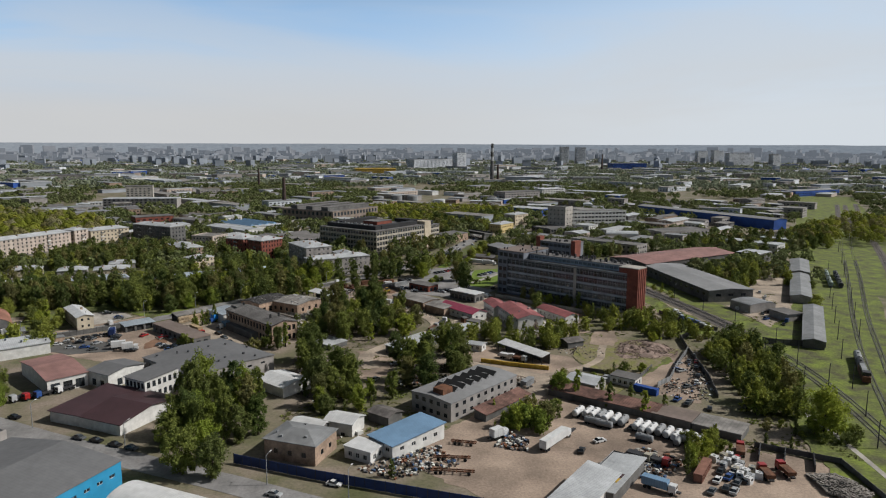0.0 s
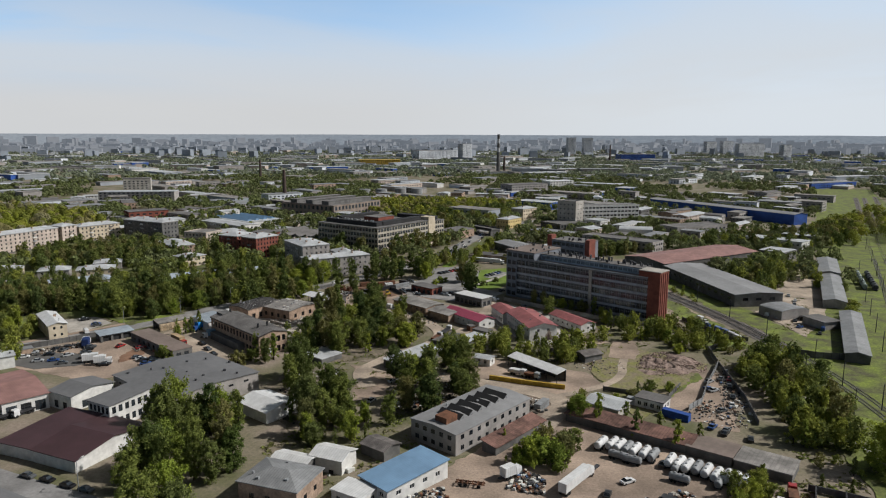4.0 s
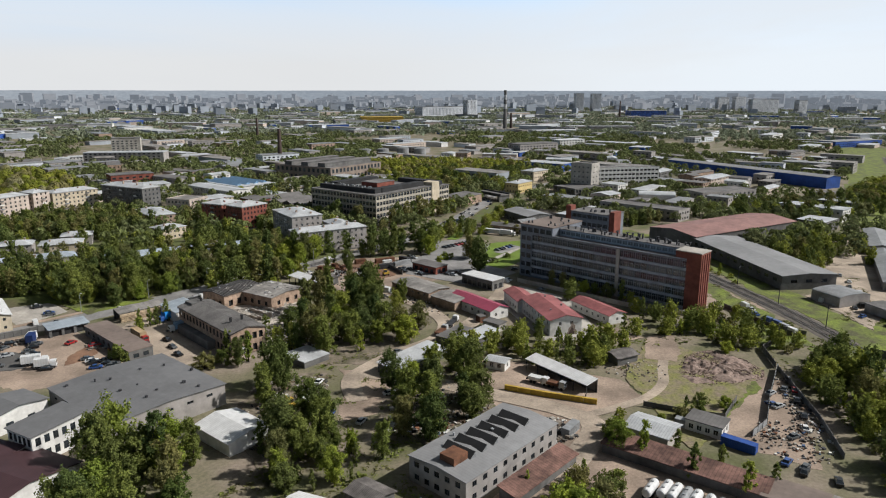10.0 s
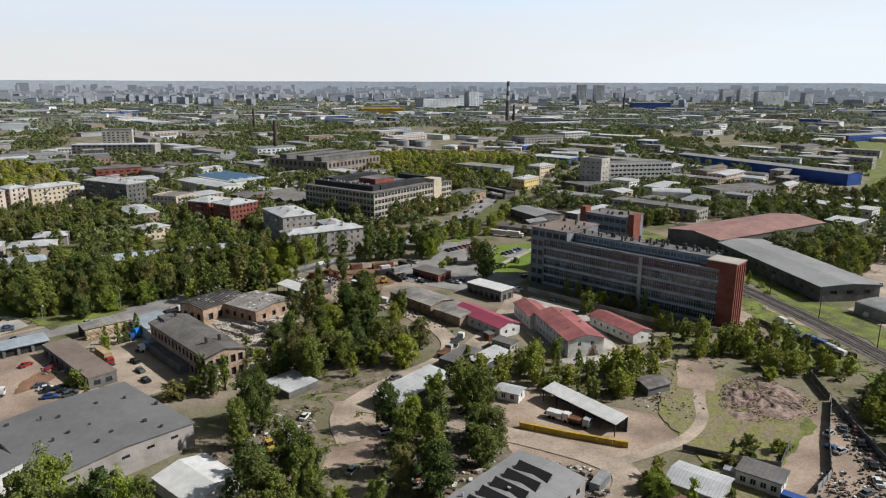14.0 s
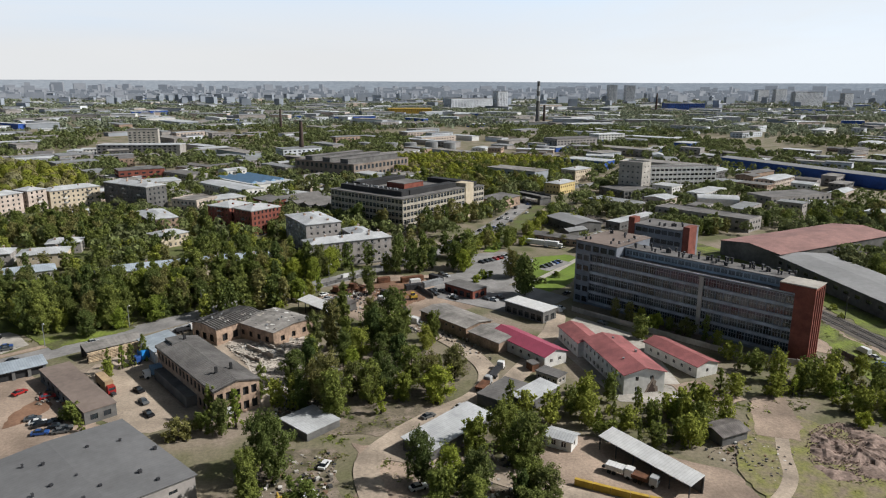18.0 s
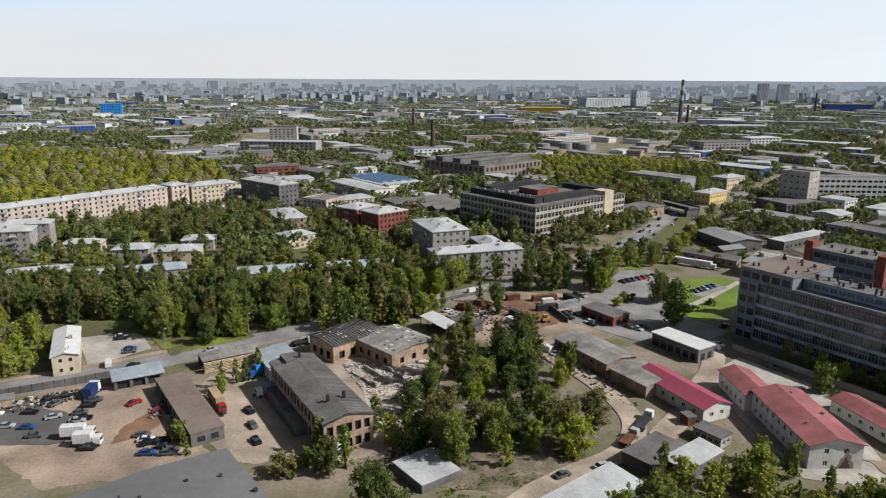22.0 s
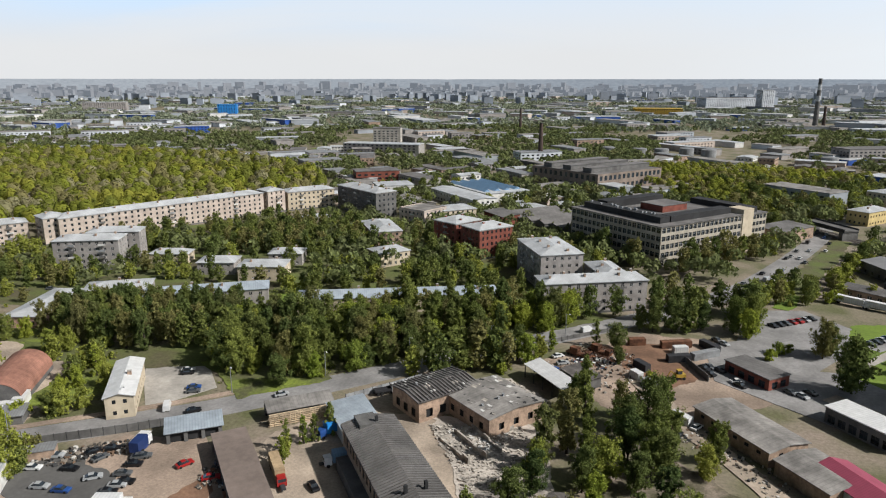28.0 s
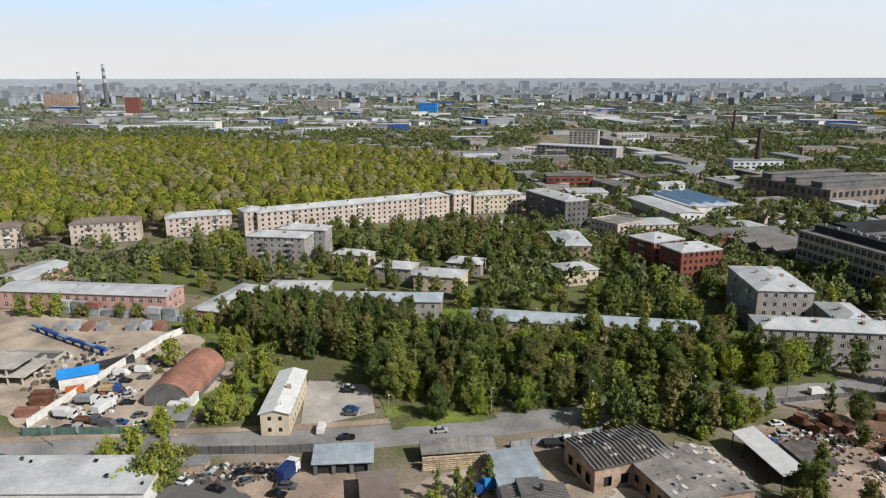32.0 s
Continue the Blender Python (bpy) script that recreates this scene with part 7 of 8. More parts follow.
# ---- trees ----
def crown_geo(seed, h, r, limbs, twigs, leaves, base=0.12, size=0.4, shape="round"):
    """A crown of limbs that fork into twigs, each twig hung with a loose spray of small leaves."""
    rng = np.random.default_rng(seed)
    tips, ends = [], []
    lean = rng.normal(0, 0.05 * r, 2)
    for k in range(limbs):
        u = (k + rng.uniform(0.1, 0.9)) / limbs
        wide = dict(round=math.sin(math.pi * (0.16 + 0.74 * u)) ** 0.7, tall=math.sin(math.pi * (0.12 + 0.78 * u)) ** 0.55, cone=(1 - u) ** 0.8 + 0.08, bush=math.sin(math.pi * (0.3 + 0.6 * u)))[shape]
        a = 2.4 * k + rng.uniform(-0.6, 0.6)
        reach = r * wide * rng.uniform(0.45, 1.08)
        z = h * (base + (0.95 - base) * u)
        end = np.array([reach * math.cos(a) + lean[0] * u, reach * math.sin(a) + lean[1] * u, z])
        ends.append(end)
        for j in range(twigs):
            f = rng.uniform(0.25, 1.05)
            q = end * np.array([f, f, 1]) + rng.normal(0, 0.15, 3) * r * np.array([1, 1, 0.9 if shape != "bush" else 0.5])
            q[2] -= (1 - f) * reach * 0.25
            tips.append((q, r * rng.uniform(0.12, 0.27)))
    c = np.array([t[0] for t in tips])[:, None]
    rad = np.array([t[1] for t in tips])[:, None, None]
    n = len(tips)
    d = rng.normal(size=(n, leaves, 3))
    d *= rng.uniform(0.3, 1.0, (n, leaves, 1)) / np.linalg.norm(d, axis=2, keepdims=True)
    p = (c + d * rad * np.array([1.0, 1.0, 1.35])).reshape(-1, 3)
    p = p[p[:, 2] > 0.25]
    m = len(p)
    out = p / np.array([r, r, h]) - np.array([0, 0, 0.45])
    nn = rng.normal(size=(m, 3)) + out * 1.1 + np.array([0, 0, 0.35])
    nn /= np.linalg.norm(nn, axis=1, keepdims=True)
    u = np.cross(nn, rng.normal(size=(m, 3)))
    u /= np.linalg.norm(u, axis=1, keepdims=True)
    w = np.cross(nn, u)
    s = size * rng.uniform(0.55, 1.35, (m, 1))
    v = np.stack([p - u * s * 0.62, p + u * s * 0.5 + w * s * 0.55, p + u * s * 0.42 - w * s * 0.6], 1).reshape(-1, 3)
    me = bpy.data.meshes.new("crown")
    me.from_pydata(v.tolist(), [], np.arange(len(v)).reshape(-1, 3).tolist())
    return me, ends


def trunk_geo(seed, h, r, ends, base):
    """A tapered stem with a slight bend and a limb towards each spray of leaves."""
    rng = random.Random(seed)
    g = Geo()
    t = 0.011 * h + 0.07
    bend = [(0.0, 0.0)] + [(rng.gauss(0, 0.02 * h), rng.gauss(0, 0.02 * h)) for _ in range(3)]
    zs, rs = (-0.3, h * 0.3, h * 0.62, h * 0.92), (t * 1.35, t, t * 0.6, t * 0.12)
    for k in range(3):
        i = len(g.v)
        for q in (k, k + 1):
            g.v += [(bend[q][0] + rs[q] * math.cos(6.2832 * j / 7), bend[q][1] + rs[q] * math.sin(6.2832 * j / 7), zs[q]) for j in range(7)]
        g.f += [(i + j, i + (j + 1) % 7, i + 7 + (j + 1) % 7, i + 7 + j) for j in range(7)]
    for e in ends[:: max(1, len(ends) // 5)]:
        z = max(h * base, e[2] - math.hypot(e[0], e[1]) * 0.9 - 0.05 * h)
        g.bar((0, 0, z), tuple(e), t * 0.3)
    return g


TREES = {}
for kind, spec in dict(
    broad=(15.5, 4.7, 26, 6, 60, 0.14, 0.36, "round", (0, 2, 0, 3)),
    fresh=(11.5, 4.5, 22, 6, 60, 0.1, 0.35, "round", (1, 1, 0, 1)),
    tall=(17, 3.5, 28, 5, 60, 0.1, 0.36, "tall", (0, 0, 3, 2)),
    slim=(8.5, 1.9, 18, 3, 52, 0.06, 0.25, "cone", (0, 1, 1, 0)),
    bush=(3.4, 2.6, 12, 4, 46, 0.1, 0.25, "bush", (0, 1, 2, 1)),
).items():
    TREES[kind] = []
    for v in range(4):
        h, r, nl, nt, nf, base, size, shape, lf = spec
        crown, ends = crown_geo(v * 7 + len(kind), h, r, nl, nt, nf, base, size, shape)
        crown.materials.append(LEAF[lf[v]])
        TREES[kind].append((trunk_geo(v, h, r, ends, base).mesh("trunk", "bark"), crown))
LABELS = dict(broad="broad leafy tree with uneven dark green crown", fresh="spreading tree with fresh light green leaves", tall="tall narrow tree with dense green crown", slim="slender young tree with pointed crown", bush="rounded leafy green shrub")
LOW = {k: [[np.array([v.co[:] for v in c.vertices]) for _, c in vs]] for k, vs in TREES.items()}
NAMES = dict(broad="tree", fresh="tree", tall="poplar", slim="sapling", bush="shrub")
tree_count, used, beyond = 0, {}, {}


def tree(kind, x, y, s=1.0):
    """A tree of its own; past a few hundred of a name it joins the uncounted trees beyond."""
    global tree_count
    tree_count += 1
    i = int(hsh(tree_count, 9) * 4)
    nm = NAMES[kind]
    used[nm] = used.get(nm, 0) + 1
    sx = s * (0.9 + 0.25 * hsh(tree_count, 5))
    m = Matrix.Translation((x, y, 0)) @ Matrix.Rotation(hsh(tree_count, 3) * 6.28, 4, "Z") @ Matrix.Diagonal((sx, sx, s * (0.9 + 0.25 * hsh(tree_count, 6)), 1))
    tk, cr = TREES[kind][i]
    if used[nm] > (235 if nm == "tree" else 100):
        v = LOW[kind][0][i].reshape(-1, 3, 3)[:: 6]
        c = v.mean(1, keepdims=True)
        v = (c + (v - c) * 2.1).reshape(-1, 3)
        mm = np.array(m)
        beyond.setdefault(cr.materials[0].name, []).append(v @ mm[:3, :3].T + mm[:3, 3])
        return
    ob = new(nm, tk)
    ob.matrix_basis = m
    tagged(ob, LABELS[kind], "tree" if kind != "bush" else "shrub", "trees" if kind != "bush" else "shrubs")
    c = new("crown", cr)
    c.parent = ob


def grove(poly, step, kinds, smin, smax, seed, fill=1.0, force=False):
    rng = random.Random(seed)
    xs, ys = [p[0] for p in poly], [p[1] for p in poly]
    y = min(ys)
    while y < max(ys):
        x = min(xs)
        while x < max(xs):
            px, py = x + rng.uniform(-0.45, 0.45) * step, y + rng.uniform(-0.45, 0.45) * step
            if inside((px, py), poly) and rng.random() < fill and (force or clear(px, py)):
                tree(rng.choice(kinds), px, py, rng.uniform(smin, smax))
            x += step
        y += step


KEEP.append([(60, 536), (84, 540), (122, 600), (152, 668), (192, 722), (180, 746), (128, 690), (95, 612)])
T, BR, FR, SL, BU = "tall", "broad", "fresh", "slim", "bush"
for kd, x, y, sc in ((FR, -59, 247, 1.4), (FR, -45, 244, 1.3), (FR, -52, 243, 1.15), (FR, -163.5, 369, 0.6), (FR, -160, 354, 0.6), (FR, 143.5, 192, 1.42), (SL, 129.6, 212.5, 1.25), (SL, 131.5, 210, 1.0), (SL, 92.6, 213.4, 1.15), (SL, 83.7, 222.7, 1.1), (SL, 75.3, 233.2, 1.2), (FR, 71, 238, 0.7), (FR, 100.6, 185.1, 0.6), (SL, 104, 188, 0.9), (FR, 96.5, 181, 0.55), (SL, 93, 179, 1.0), (FR, 89.5, 175.5, 0.6), (SL, 87, 172.5, 0.8), (BU, 103, 191, 1.0), (BU, 146, 184, 1.1), (BU, 140, 186, 0.9), (FR, 150, 186, 0.5)):
    tree(kd, x, y, sc)
grove([(-24, 318), (-27, 345), (-23, 366), (-20, 383), (-13, 397), (0, 402), (10, 396), (15, 384), (24, 372), (33, 350), (31, 338), (22, 322), (8, 314), (-6, 308)], 7.8, [BR, T, FR, BR, BR, SL], 0.65, 1.08, 3, 0.68)
grove([(-4, 262), (-28, 296), (-36, 262), (-20, 236), (-4, 240)], 7.0, [BR, T, BR, BR, SL], 0.7, 1.05, 4, 0.78)
grove([(6, 258), (22, 246), (44, 262), (38, 302), (20, 306), (12, 285)], 7.0, [BR, T, FR, BR, BR], 0.7, 1.05, 5, 0.78)
grove([(-62, 206), (-46, 206), (-34, 206), (-26, 222), (-40, 246), (-62, 250), (-64, 214)], 7.6, [BR, FR, BR, T, FR], 0.75, 1.1, 6, 0.85)
grove([(-152, 224), (-128, 236), (-128, 262), (-145, 270)], 6.5, [BR, FR], 0.7, 0.95, 61)
grove([(-20, 222), (2, 232), (12, 246), (-4, 250), (-22, 236)], 6, [BR, SL, FR], 0.5, 0.8, 62, 0.8)
grove([(-122, 385), (-100, 392), (-66, 421), (-16, 463), (-24, 478), (-70, 455), (-118, 432), (-148, 418), (-140, 404)], 6.4, [T, BR, FR, BR], 0.75, 1.15, 1, 0.95)
grove([(-122, 382), (-98, 392), (-66, 418), (-20, 458), (-26, 470), (-70, 445), (-118, 420)], 7.5, [BU, FR, BU], 0.5, 0.9, 103, 0.6)
grove([(-118, 384), (-104, 384), (-88, 396), (-70, 412), (-74, 420), (-104, 402)], 5.2, [FR, BR, BU, BR], 0.45, 0.8, 106, 0.75)
grove([(-212, 402), (-150, 430), (-142, 442), (-205, 424)], 4.3, [T, T, T, BR], 0.74, 0.92, 2)
grove([(-202, 397), (-172, 396), (-142, 409), (-128, 415), (-132, 426), (-160, 421), (-205, 409)], 5.4, [T, T, BR, T], 0.7, 0.9, 23, 0.95)
for x, y, k, s in ((-54, 192, FR, 1.15), (-45, 188, FR, 1.1), (-49, 199, FR, 1.05), (46.2, 209.1, BU, 2.0), (51.0, 210.5, BU, 2.3), (53.3, 206.3, BU, 2.0), (56.7, 211.8, BU, 1.9), (49.4, 214.7, BU, 1.9), (43.6, 209.4, BU, 1.4), (54, 222, BU, 1.5), (60, 217, BU, 1.6), (57, 226, SL, 0.7), (63, 221, BU, 1.3), (50, 218, BU, 1.2), (42, 223, SL, 0.6), (4, 182, SL, 0.7), (85, 234, SL, 0.9), (93, 226, SL, 0.85), (101, 216, SL, 0.85), (72, 246, BU, 1.2), (69, 240, FR, 0.5), (150, 196, FR, 0.85), (148, 186, SL, 0.6), (97, 190, BU, 1.4), (94, 186, SL, 0.7), (104, 184, BU, 1.3), (48, 158, BU, 1.3), (66, 452, BR, 0.95), (69, 455, BR, 0.8), (-76, 362, SL, 1.1), (-81, 356, SL, 0.9), (-162, 324, FR, 0.6), (-164, 341, FR, 0.65), (-146, 334, BU, 1.5), (-157, 352, FR, 0.6), (-151, 330, BU, 1.6), (-166, 349, BU, 1.4), (-161, 360, FR, 0.6), (-155, 372, FR, 0.6), (-44, 318, SL, 1.2), (-36, 313, SL, 1.3), (-39, 309, BR, 0.6), (-50, 308, BU, 1.6), (-45, 312, BU, 1.4), (-82, 320, BU, 1.5), (-77, 314, SL, 0.6), (78, 442, BU, 1.0), (88, 452, BU, 0.9), (48, 446, BU, 1.0), (52, 452, BU, 1.2), (56, 456, BU, 0.9), (-24.5, 436.5, SL, 1.0), (-9.7, 444.6, SL, 1.2), (-2.8, 443.5, FR, 0.75), (-1.6, 430.2, FR, 0.5), (8.5, 417, BU, 1.2), (-50, 414.5, FR, 0.8), (-43, 420.5, FR, 0.85), (-35.1, 425.7, BR, 0.75), (-56.5, 407.5, BU, 1.3), (-38.4, 412.5, BU, 1.2), (-31.3, 422.9, FR, 0.85), (-39, 417, FR, 0.7), (-28, 429, FR, 0.7), (10.5, 464, BR, 0.85), (17.7, 466, BR, 0.8), (22.8, 466, T, 0.8), (28.4, 470, BR, 0.75), (40, 470, BR, 0.95), (47, 473, BR, 0.9), (44, 466, FR, 0.9), (6, 465, BR, 0.6), (67, 424.5, BR, 1.0), (-219, 396, FR, 0.8), (-214, 400, FR, 0.7), (-195, 391, FR, 0.7), (-190, 394, FR, 0.75), (-155, 353, FR, 0.7), (-152, 358.5, FR, 0.6), (-169, 374, FR, 0.75), (-169, 384, BR, 0.7), (-164, 378, SL, 1.2), (-172, 380, FR, 0.6), (-149, 326, FR, 0.65), (-144, 327, FR, 0.9), (-143, 322, FR, 0.8), (-294, 374, FR, 0.75), (-288, 377, FR, 0.8), (-282, 381, FR, 0.75), (-258, 393, FR, 0.55), (-252, 397, FR, 0.55), (-273, 386, BU, 1.5), (-325, 488, BR, 0.8), (-322, 505, FR, 0.9), (-314, 490, FR, 0.9), (-306, 498, FR, 0.85), (-268, 537, BR, 0.8), (-240, 495, SL, 1.3), (-240, 483, BR, 0.6), (-221, 494, BR, 0.7), (-378, 457, FR, 0.7), (-369, 461, FR, 0.7), *[(-312 + 3.4 * k, 452.5 + 1.8 * k, T, 0.45) for k in range(11)], (44, 312, FR, 0.75), (50, 309, FR, 0.85), (57, 313, BR, 0.6), (63, 318, FR, 0.8), (66, 326, FR, 0.6), (60, 306, FR, 0.7), (71, 320, BR, 0.55), (40, 316, SL, 1.1), (97, 392, BR, 0.5), (101, 388, BR, 0.52), (105, 384.5, FR, 0.55), (109, 380.5, BU, 1.6), (113, 377, FR, 0.5), (117, 372, BU, 1.8), (122, 366, SL, 1.1), (124, 361, FR, 0.5), (125.5, 336.5, FR, 0.75), (121, 340, SL, 1.0), (132.6, 324, FR, 0.7), (140, 318, BU, 1.6), (142, 307, FR, 0.65), (154, 272, FR, 0.7), (136, 300, BU, 1.4), (-84, 352, SL, 0.9), (-82, 346, SL, 0.8), (-79, 358, SL, 1.0), (-83, 349, FR, 0.5), (-32, 330, SL, 1.3), (-27, 325, FR, 0.7), (-22, 322, SL, 1.2), (-146, 322, FR, 0.7), (-142, 326, FR, 0.6), (-150, 318, BU, 1.6), (-158, 328, FR, 0.8), (64, 300, BU, 1.5), (70, 304, FR, 0.6), (78, 306, FR, 0.65), (86, 308, BU, 1.6), (92, 312, SL, 1.1), (76, 312, SL, 1.0), (58, 314, FR, 0.6), (62, 320, FR, 0.55), (54, 316, SL, 0.9), (88, 250, BU, 1.0), (96, 253, BU, 1.1), (103, 256, BU, 1.0), (100, 259, SL, 0.6), (76, 251, FR, 0.5), (73, 244, BU, 1.5), (112, 258, BU, 1.0), (106, 262, BU, 0.9)):
    tree(k, x, y, s)
for u, k, sc in ((2, T, 0.9), (10, BR, 0.95), (18, BR, 1.0), (25, T, 0.95), (33, BR, 1.05), (41, BR, 0.95), (49, T, 0.9), (57, BR, 0.95), (66, BR, 0.85), (74, FR, 0.9)):
    tree(k, 17.6 + 7 + 0.695 * u + 2 * hsh(u, 7), 556.5 - 7 + 0.72 * u, sc)
for u, k, sc in ((10, T, 0.95), (14, T, 0.8), (32, T, 1.05), (36, BR, 0.8), (52, BR, 0.7)):
    tree(k, 17.6 - 5 - 0.72 * u, 556.5 - 5 + 0.695 * u, sc)
for x, y, k, sc in ((-20, 470, FR, 1.15), (-26, 467, FR, 1.0), (-14, 473, BR, 0.9), (-3, 478, BR, 0.75), (14, 493, T, 0.85), (19, 498, BR, 0.9), (26, 503, T, 0.8), (12, 476, T, 0.75), (20, 478, BR, 0.8), (30, 490, BR, 0.85), (38, 497, BR, 0.8), (47, 489, BR, 1.05), (51, 494, BR, 0.95), (44, 494, T, 0.85), (56, 508, FR, 0.8), (102, 560, FR, 0.7), (110, 575, FR, 0.8), (118, 590, BR, 0.7), (124, 606, FR, 0.75), (132, 622, FR, 0.7), (138, 640, BR, 0.7), (100, 545, BU, 1.4), (92, 530, FR, 0.6), (86, 520, BU, 1.5), (130, 575, FR, 0.8), (140, 592, FR, 0.7), (122, 520, FR, 0.7), (128, 512, BR, 0.6), (110, 520, BU, 1.6), (104, 528, FR, 0.6)):
    tree(k, x, y, sc)
grove([(135, 600), (200, 690), (215, 680), (150, 590)], 7, [FR, BR, BU], 0.5, 0.8, 201, 0.7)
grove([(140, 690), (170, 760), (210, 860), (180, 860), (140, 770), (120, 700)], 7, [FR, BR, FR], 0.6, 0.95, 202, 0.8)
grove([(60, 700), (110, 690), (170, 800), (150, 880), (70, 880)], 8, [FR, BR, FR], 0.6, 0.95, 203, 0.75)
grove([(150, 285), (174, 290), (168, 240), (150, 205), (132, 205), (140, 240)], 4.6, [FR, FR, SL, BR, BU], 0.55, 0.9, 7, 0.9)
grove([(100, 322), (150, 340), (168, 318), (150, 300), (120, 318)], 4.6, [BU, BU, FR, SL], 0.6, 0.95, 8, 0.7)
grove([(60, 312), (96, 318), (104, 300), (80, 290), (56, 304)], 4.8, [FR, BU, SL], 0.5, 0.8, 9, 0.85)
grove([(100, 362), (140, 345), (132, 336), (96, 372), (92, 388)], 5, [BU, FR], 0.55, 0.8, 10, 0.8)
grove([(150, 338), (162, 330), (168, 300), (156, 296), (148, 318)], 5, [BU, FR, SL], 0.5, 0.8, 101, 0.7)
grove([(186, 300), (190, 300), (196, 400), (190, 470), (186, 470), (188, 380)], 5, [BU, BU, FR, SL], 0.5, 0.8, 104, 0.5)
grove([(236, 330), (250, 330), (292, 396), (310, 440), (300, 446)], 6, [BU, FR], 0.5, 0.8, 105, 0.5)
grove([(110, 190), (150, 240), (146, 200), (132, 176)], 5.5, [BU, FR, SL], 0.5, 0.75, 102, 0.6)
for kd, x, y, sc in ((T, -61.5, 409, 1.0), (BR, -56.3, 404, 0.95), (BR, -52.1, 411, 1.05), (T, -46.3, 413, 1.1), (BR, -41.5, 414.5, 0.95), (T, -37, 415, 0.9), (FR, -66, 404, 0.8), (T, 24.4, 467, 0.95), (T, 11.7, 476.6, 0.9), (BR, 66, 423.5, 1.2)):
    tree(kd, x, y, sc)
grove([(52, 508), (60, 520), (90, 575), (112, 610), (128, 600), (104, 556), (76, 510)], 5.6, [FR, BU, FR, BR], 0.5, 0.75, 12, 0.95)
grove([(-235, 470), (-140, 470), (-60, 492), (-50, 540), (-110, 600), (-200, 600), (-262, 540)], 10, [BR, T, FR, FR, BR], 0.55, 0.85, 13, 0.72)
grove([(-225, 530), (-130, 545), (-150, 610), (-235, 600)], 7.2, [T, BR], 0.65, 0.85, 14, 0.85)
grove([(-320, 440), (-240, 455), (-245, 475), (-290, 480), (-330, 470)], 7, [BR, T, FR], 0.5, 0.75, 15, 0.85)
grove([(-330, 410), (-250, 425), (-190, 395), (-172, 400), (-170, 420), (-230, 445), (-330, 440)], 10, [FR, BR, BU], 0.45, 0.75, 16, 0.65)
grove([(-212, 370), (-190, 388), (-165, 395), (-165, 378), (-200, 358)], 6, [FR, BU], 0.5, 0.8, 161, 0.8)
grove([(-300, 500), (-250, 520), (-240, 600), (-280, 560)], 8, [BR, FR], 0.5, 0.8, 17, 0.7)
grove([(-100, 480), (-30, 495), (-50, 520), (-100, 510)], 8, [BR, FR, T], 0.6, 0.85, 171, 0.8)
grove([(-60, 535), (-10, 545), (-40, 590), (-58, 590)], 8, [BR, FR], 0.6, 0.9, 172, 0.7)
grove([(180, 525), (260, 560), (256, 570), (176, 536)], 6, [T, BR], 0.55, 0.7, 18)
grove([(235, 395), (300, 440), (280, 470), (240, 445)], 8, [FR, BR], 0.6, 0.9, 19, 0.85)
grove([(250, 560), (420, 620), (480, 640), (430, 560), (330, 520)], 9, [BR, FR, T], 0.7, 0.95, 20, 0.8)
grove([(20, 625), (90, 640), (120, 720), (60, 800), (-20, 760)], 9, [BR, FR], 0.55, 0.85, 21, 0.7)
grove([(-190, 690), (-60, 690), (0, 760), (-160, 820), (-230, 740)], 12, [BR, FR], 0.5, 0.8, 22, 0.6)


def canopy_stuff(name, poly, step, h0, h1, material, label, seed, quads=70, size=1.6, mixed_leaf=()):
    """Woods too dense to count: many crowns of loose leaves in one mesh."""
    rng = np.random.default_rng(seed)
    pts = []
    xs, ys = [p[0] for p in poly], [p[1] for p in poly]
    for y in np.arange(min(ys), max(ys), step):
        for x in np.arange(min(xs), max(xs), step):
            px, py = x + rng.uniform(-0.42, 0.42) * step, y + rng.uniform(-0.42, 0.42) * step
            if inside((px, py), poly) and clear(px, py):
                pts.append((px, py, rng.uniform(h0, h1)))
    c = np.array(pts)
    n = len(c)
    d = rng.normal(size=(n, quads, 3))
    d /= np.linalg.norm(d, axis=2, keepdims=True)
    d[:, :, 2] = np.abs(d[:, :, 2]) * 1.25 - 0.25
    rad = step * rng.uniform(0.38, 0.56, (n, 1, 1))
    lump = 1.0 + 0.16 * np.sin(d[:, :, :1] * 5 + c[:, None, :1]) * np.sin(d[:, :, 1:2] * 5 + c[:, None, 1:2]) + rng.uniform(-0.08, 0.03, (n, quads, 1))
    p = np.stack([c[:, 0], c[:, 1], c[:, 2] * 0.62], 1)[:, None] + d * rad * lump * np.array([1, 1, 1.2])
    nn = d + rng.normal(size=d.shape) * 0.08
    nn /= np.linalg.norm(nn, axis=2, keepdims=True)
    u = np.cross(nn, rng.normal(size=d.shape))
    u /= np.linalg.norm(u, axis=2, keepdims=True)
    w = np.cross(nn, u)
    s = size * rng.uniform(0.6, 1.3, (n, quads, 1))
    v = np.stack([p - u * s * 0.62, p + u * s * 0.5 + w * s * 0.5, p + u * s * 0.42 - w * s * 0.55], 2).reshape(-1, 3)
    me = bpy.data.meshes.new(name)
    me.from_pydata(v.tolist(), [], np.arange(len(v)).reshape(-1, 3).tolist())
    for m in mixed_leaf or (M[material],):
        me.materials.append(m)
    if mixed_leaf:
        me.polygons.foreach_set("material_index", np.repeat([int(6 * (noise.noise((q[0] * 0.02, q[1] * 0.02, seed)) + 0.5) + rng.uniform(0, 4)) % len(mixed_leaf) for q in pts], quads).astype(np.int32))
    return tagged(new(name, me), label, "trees", "", "stuff")


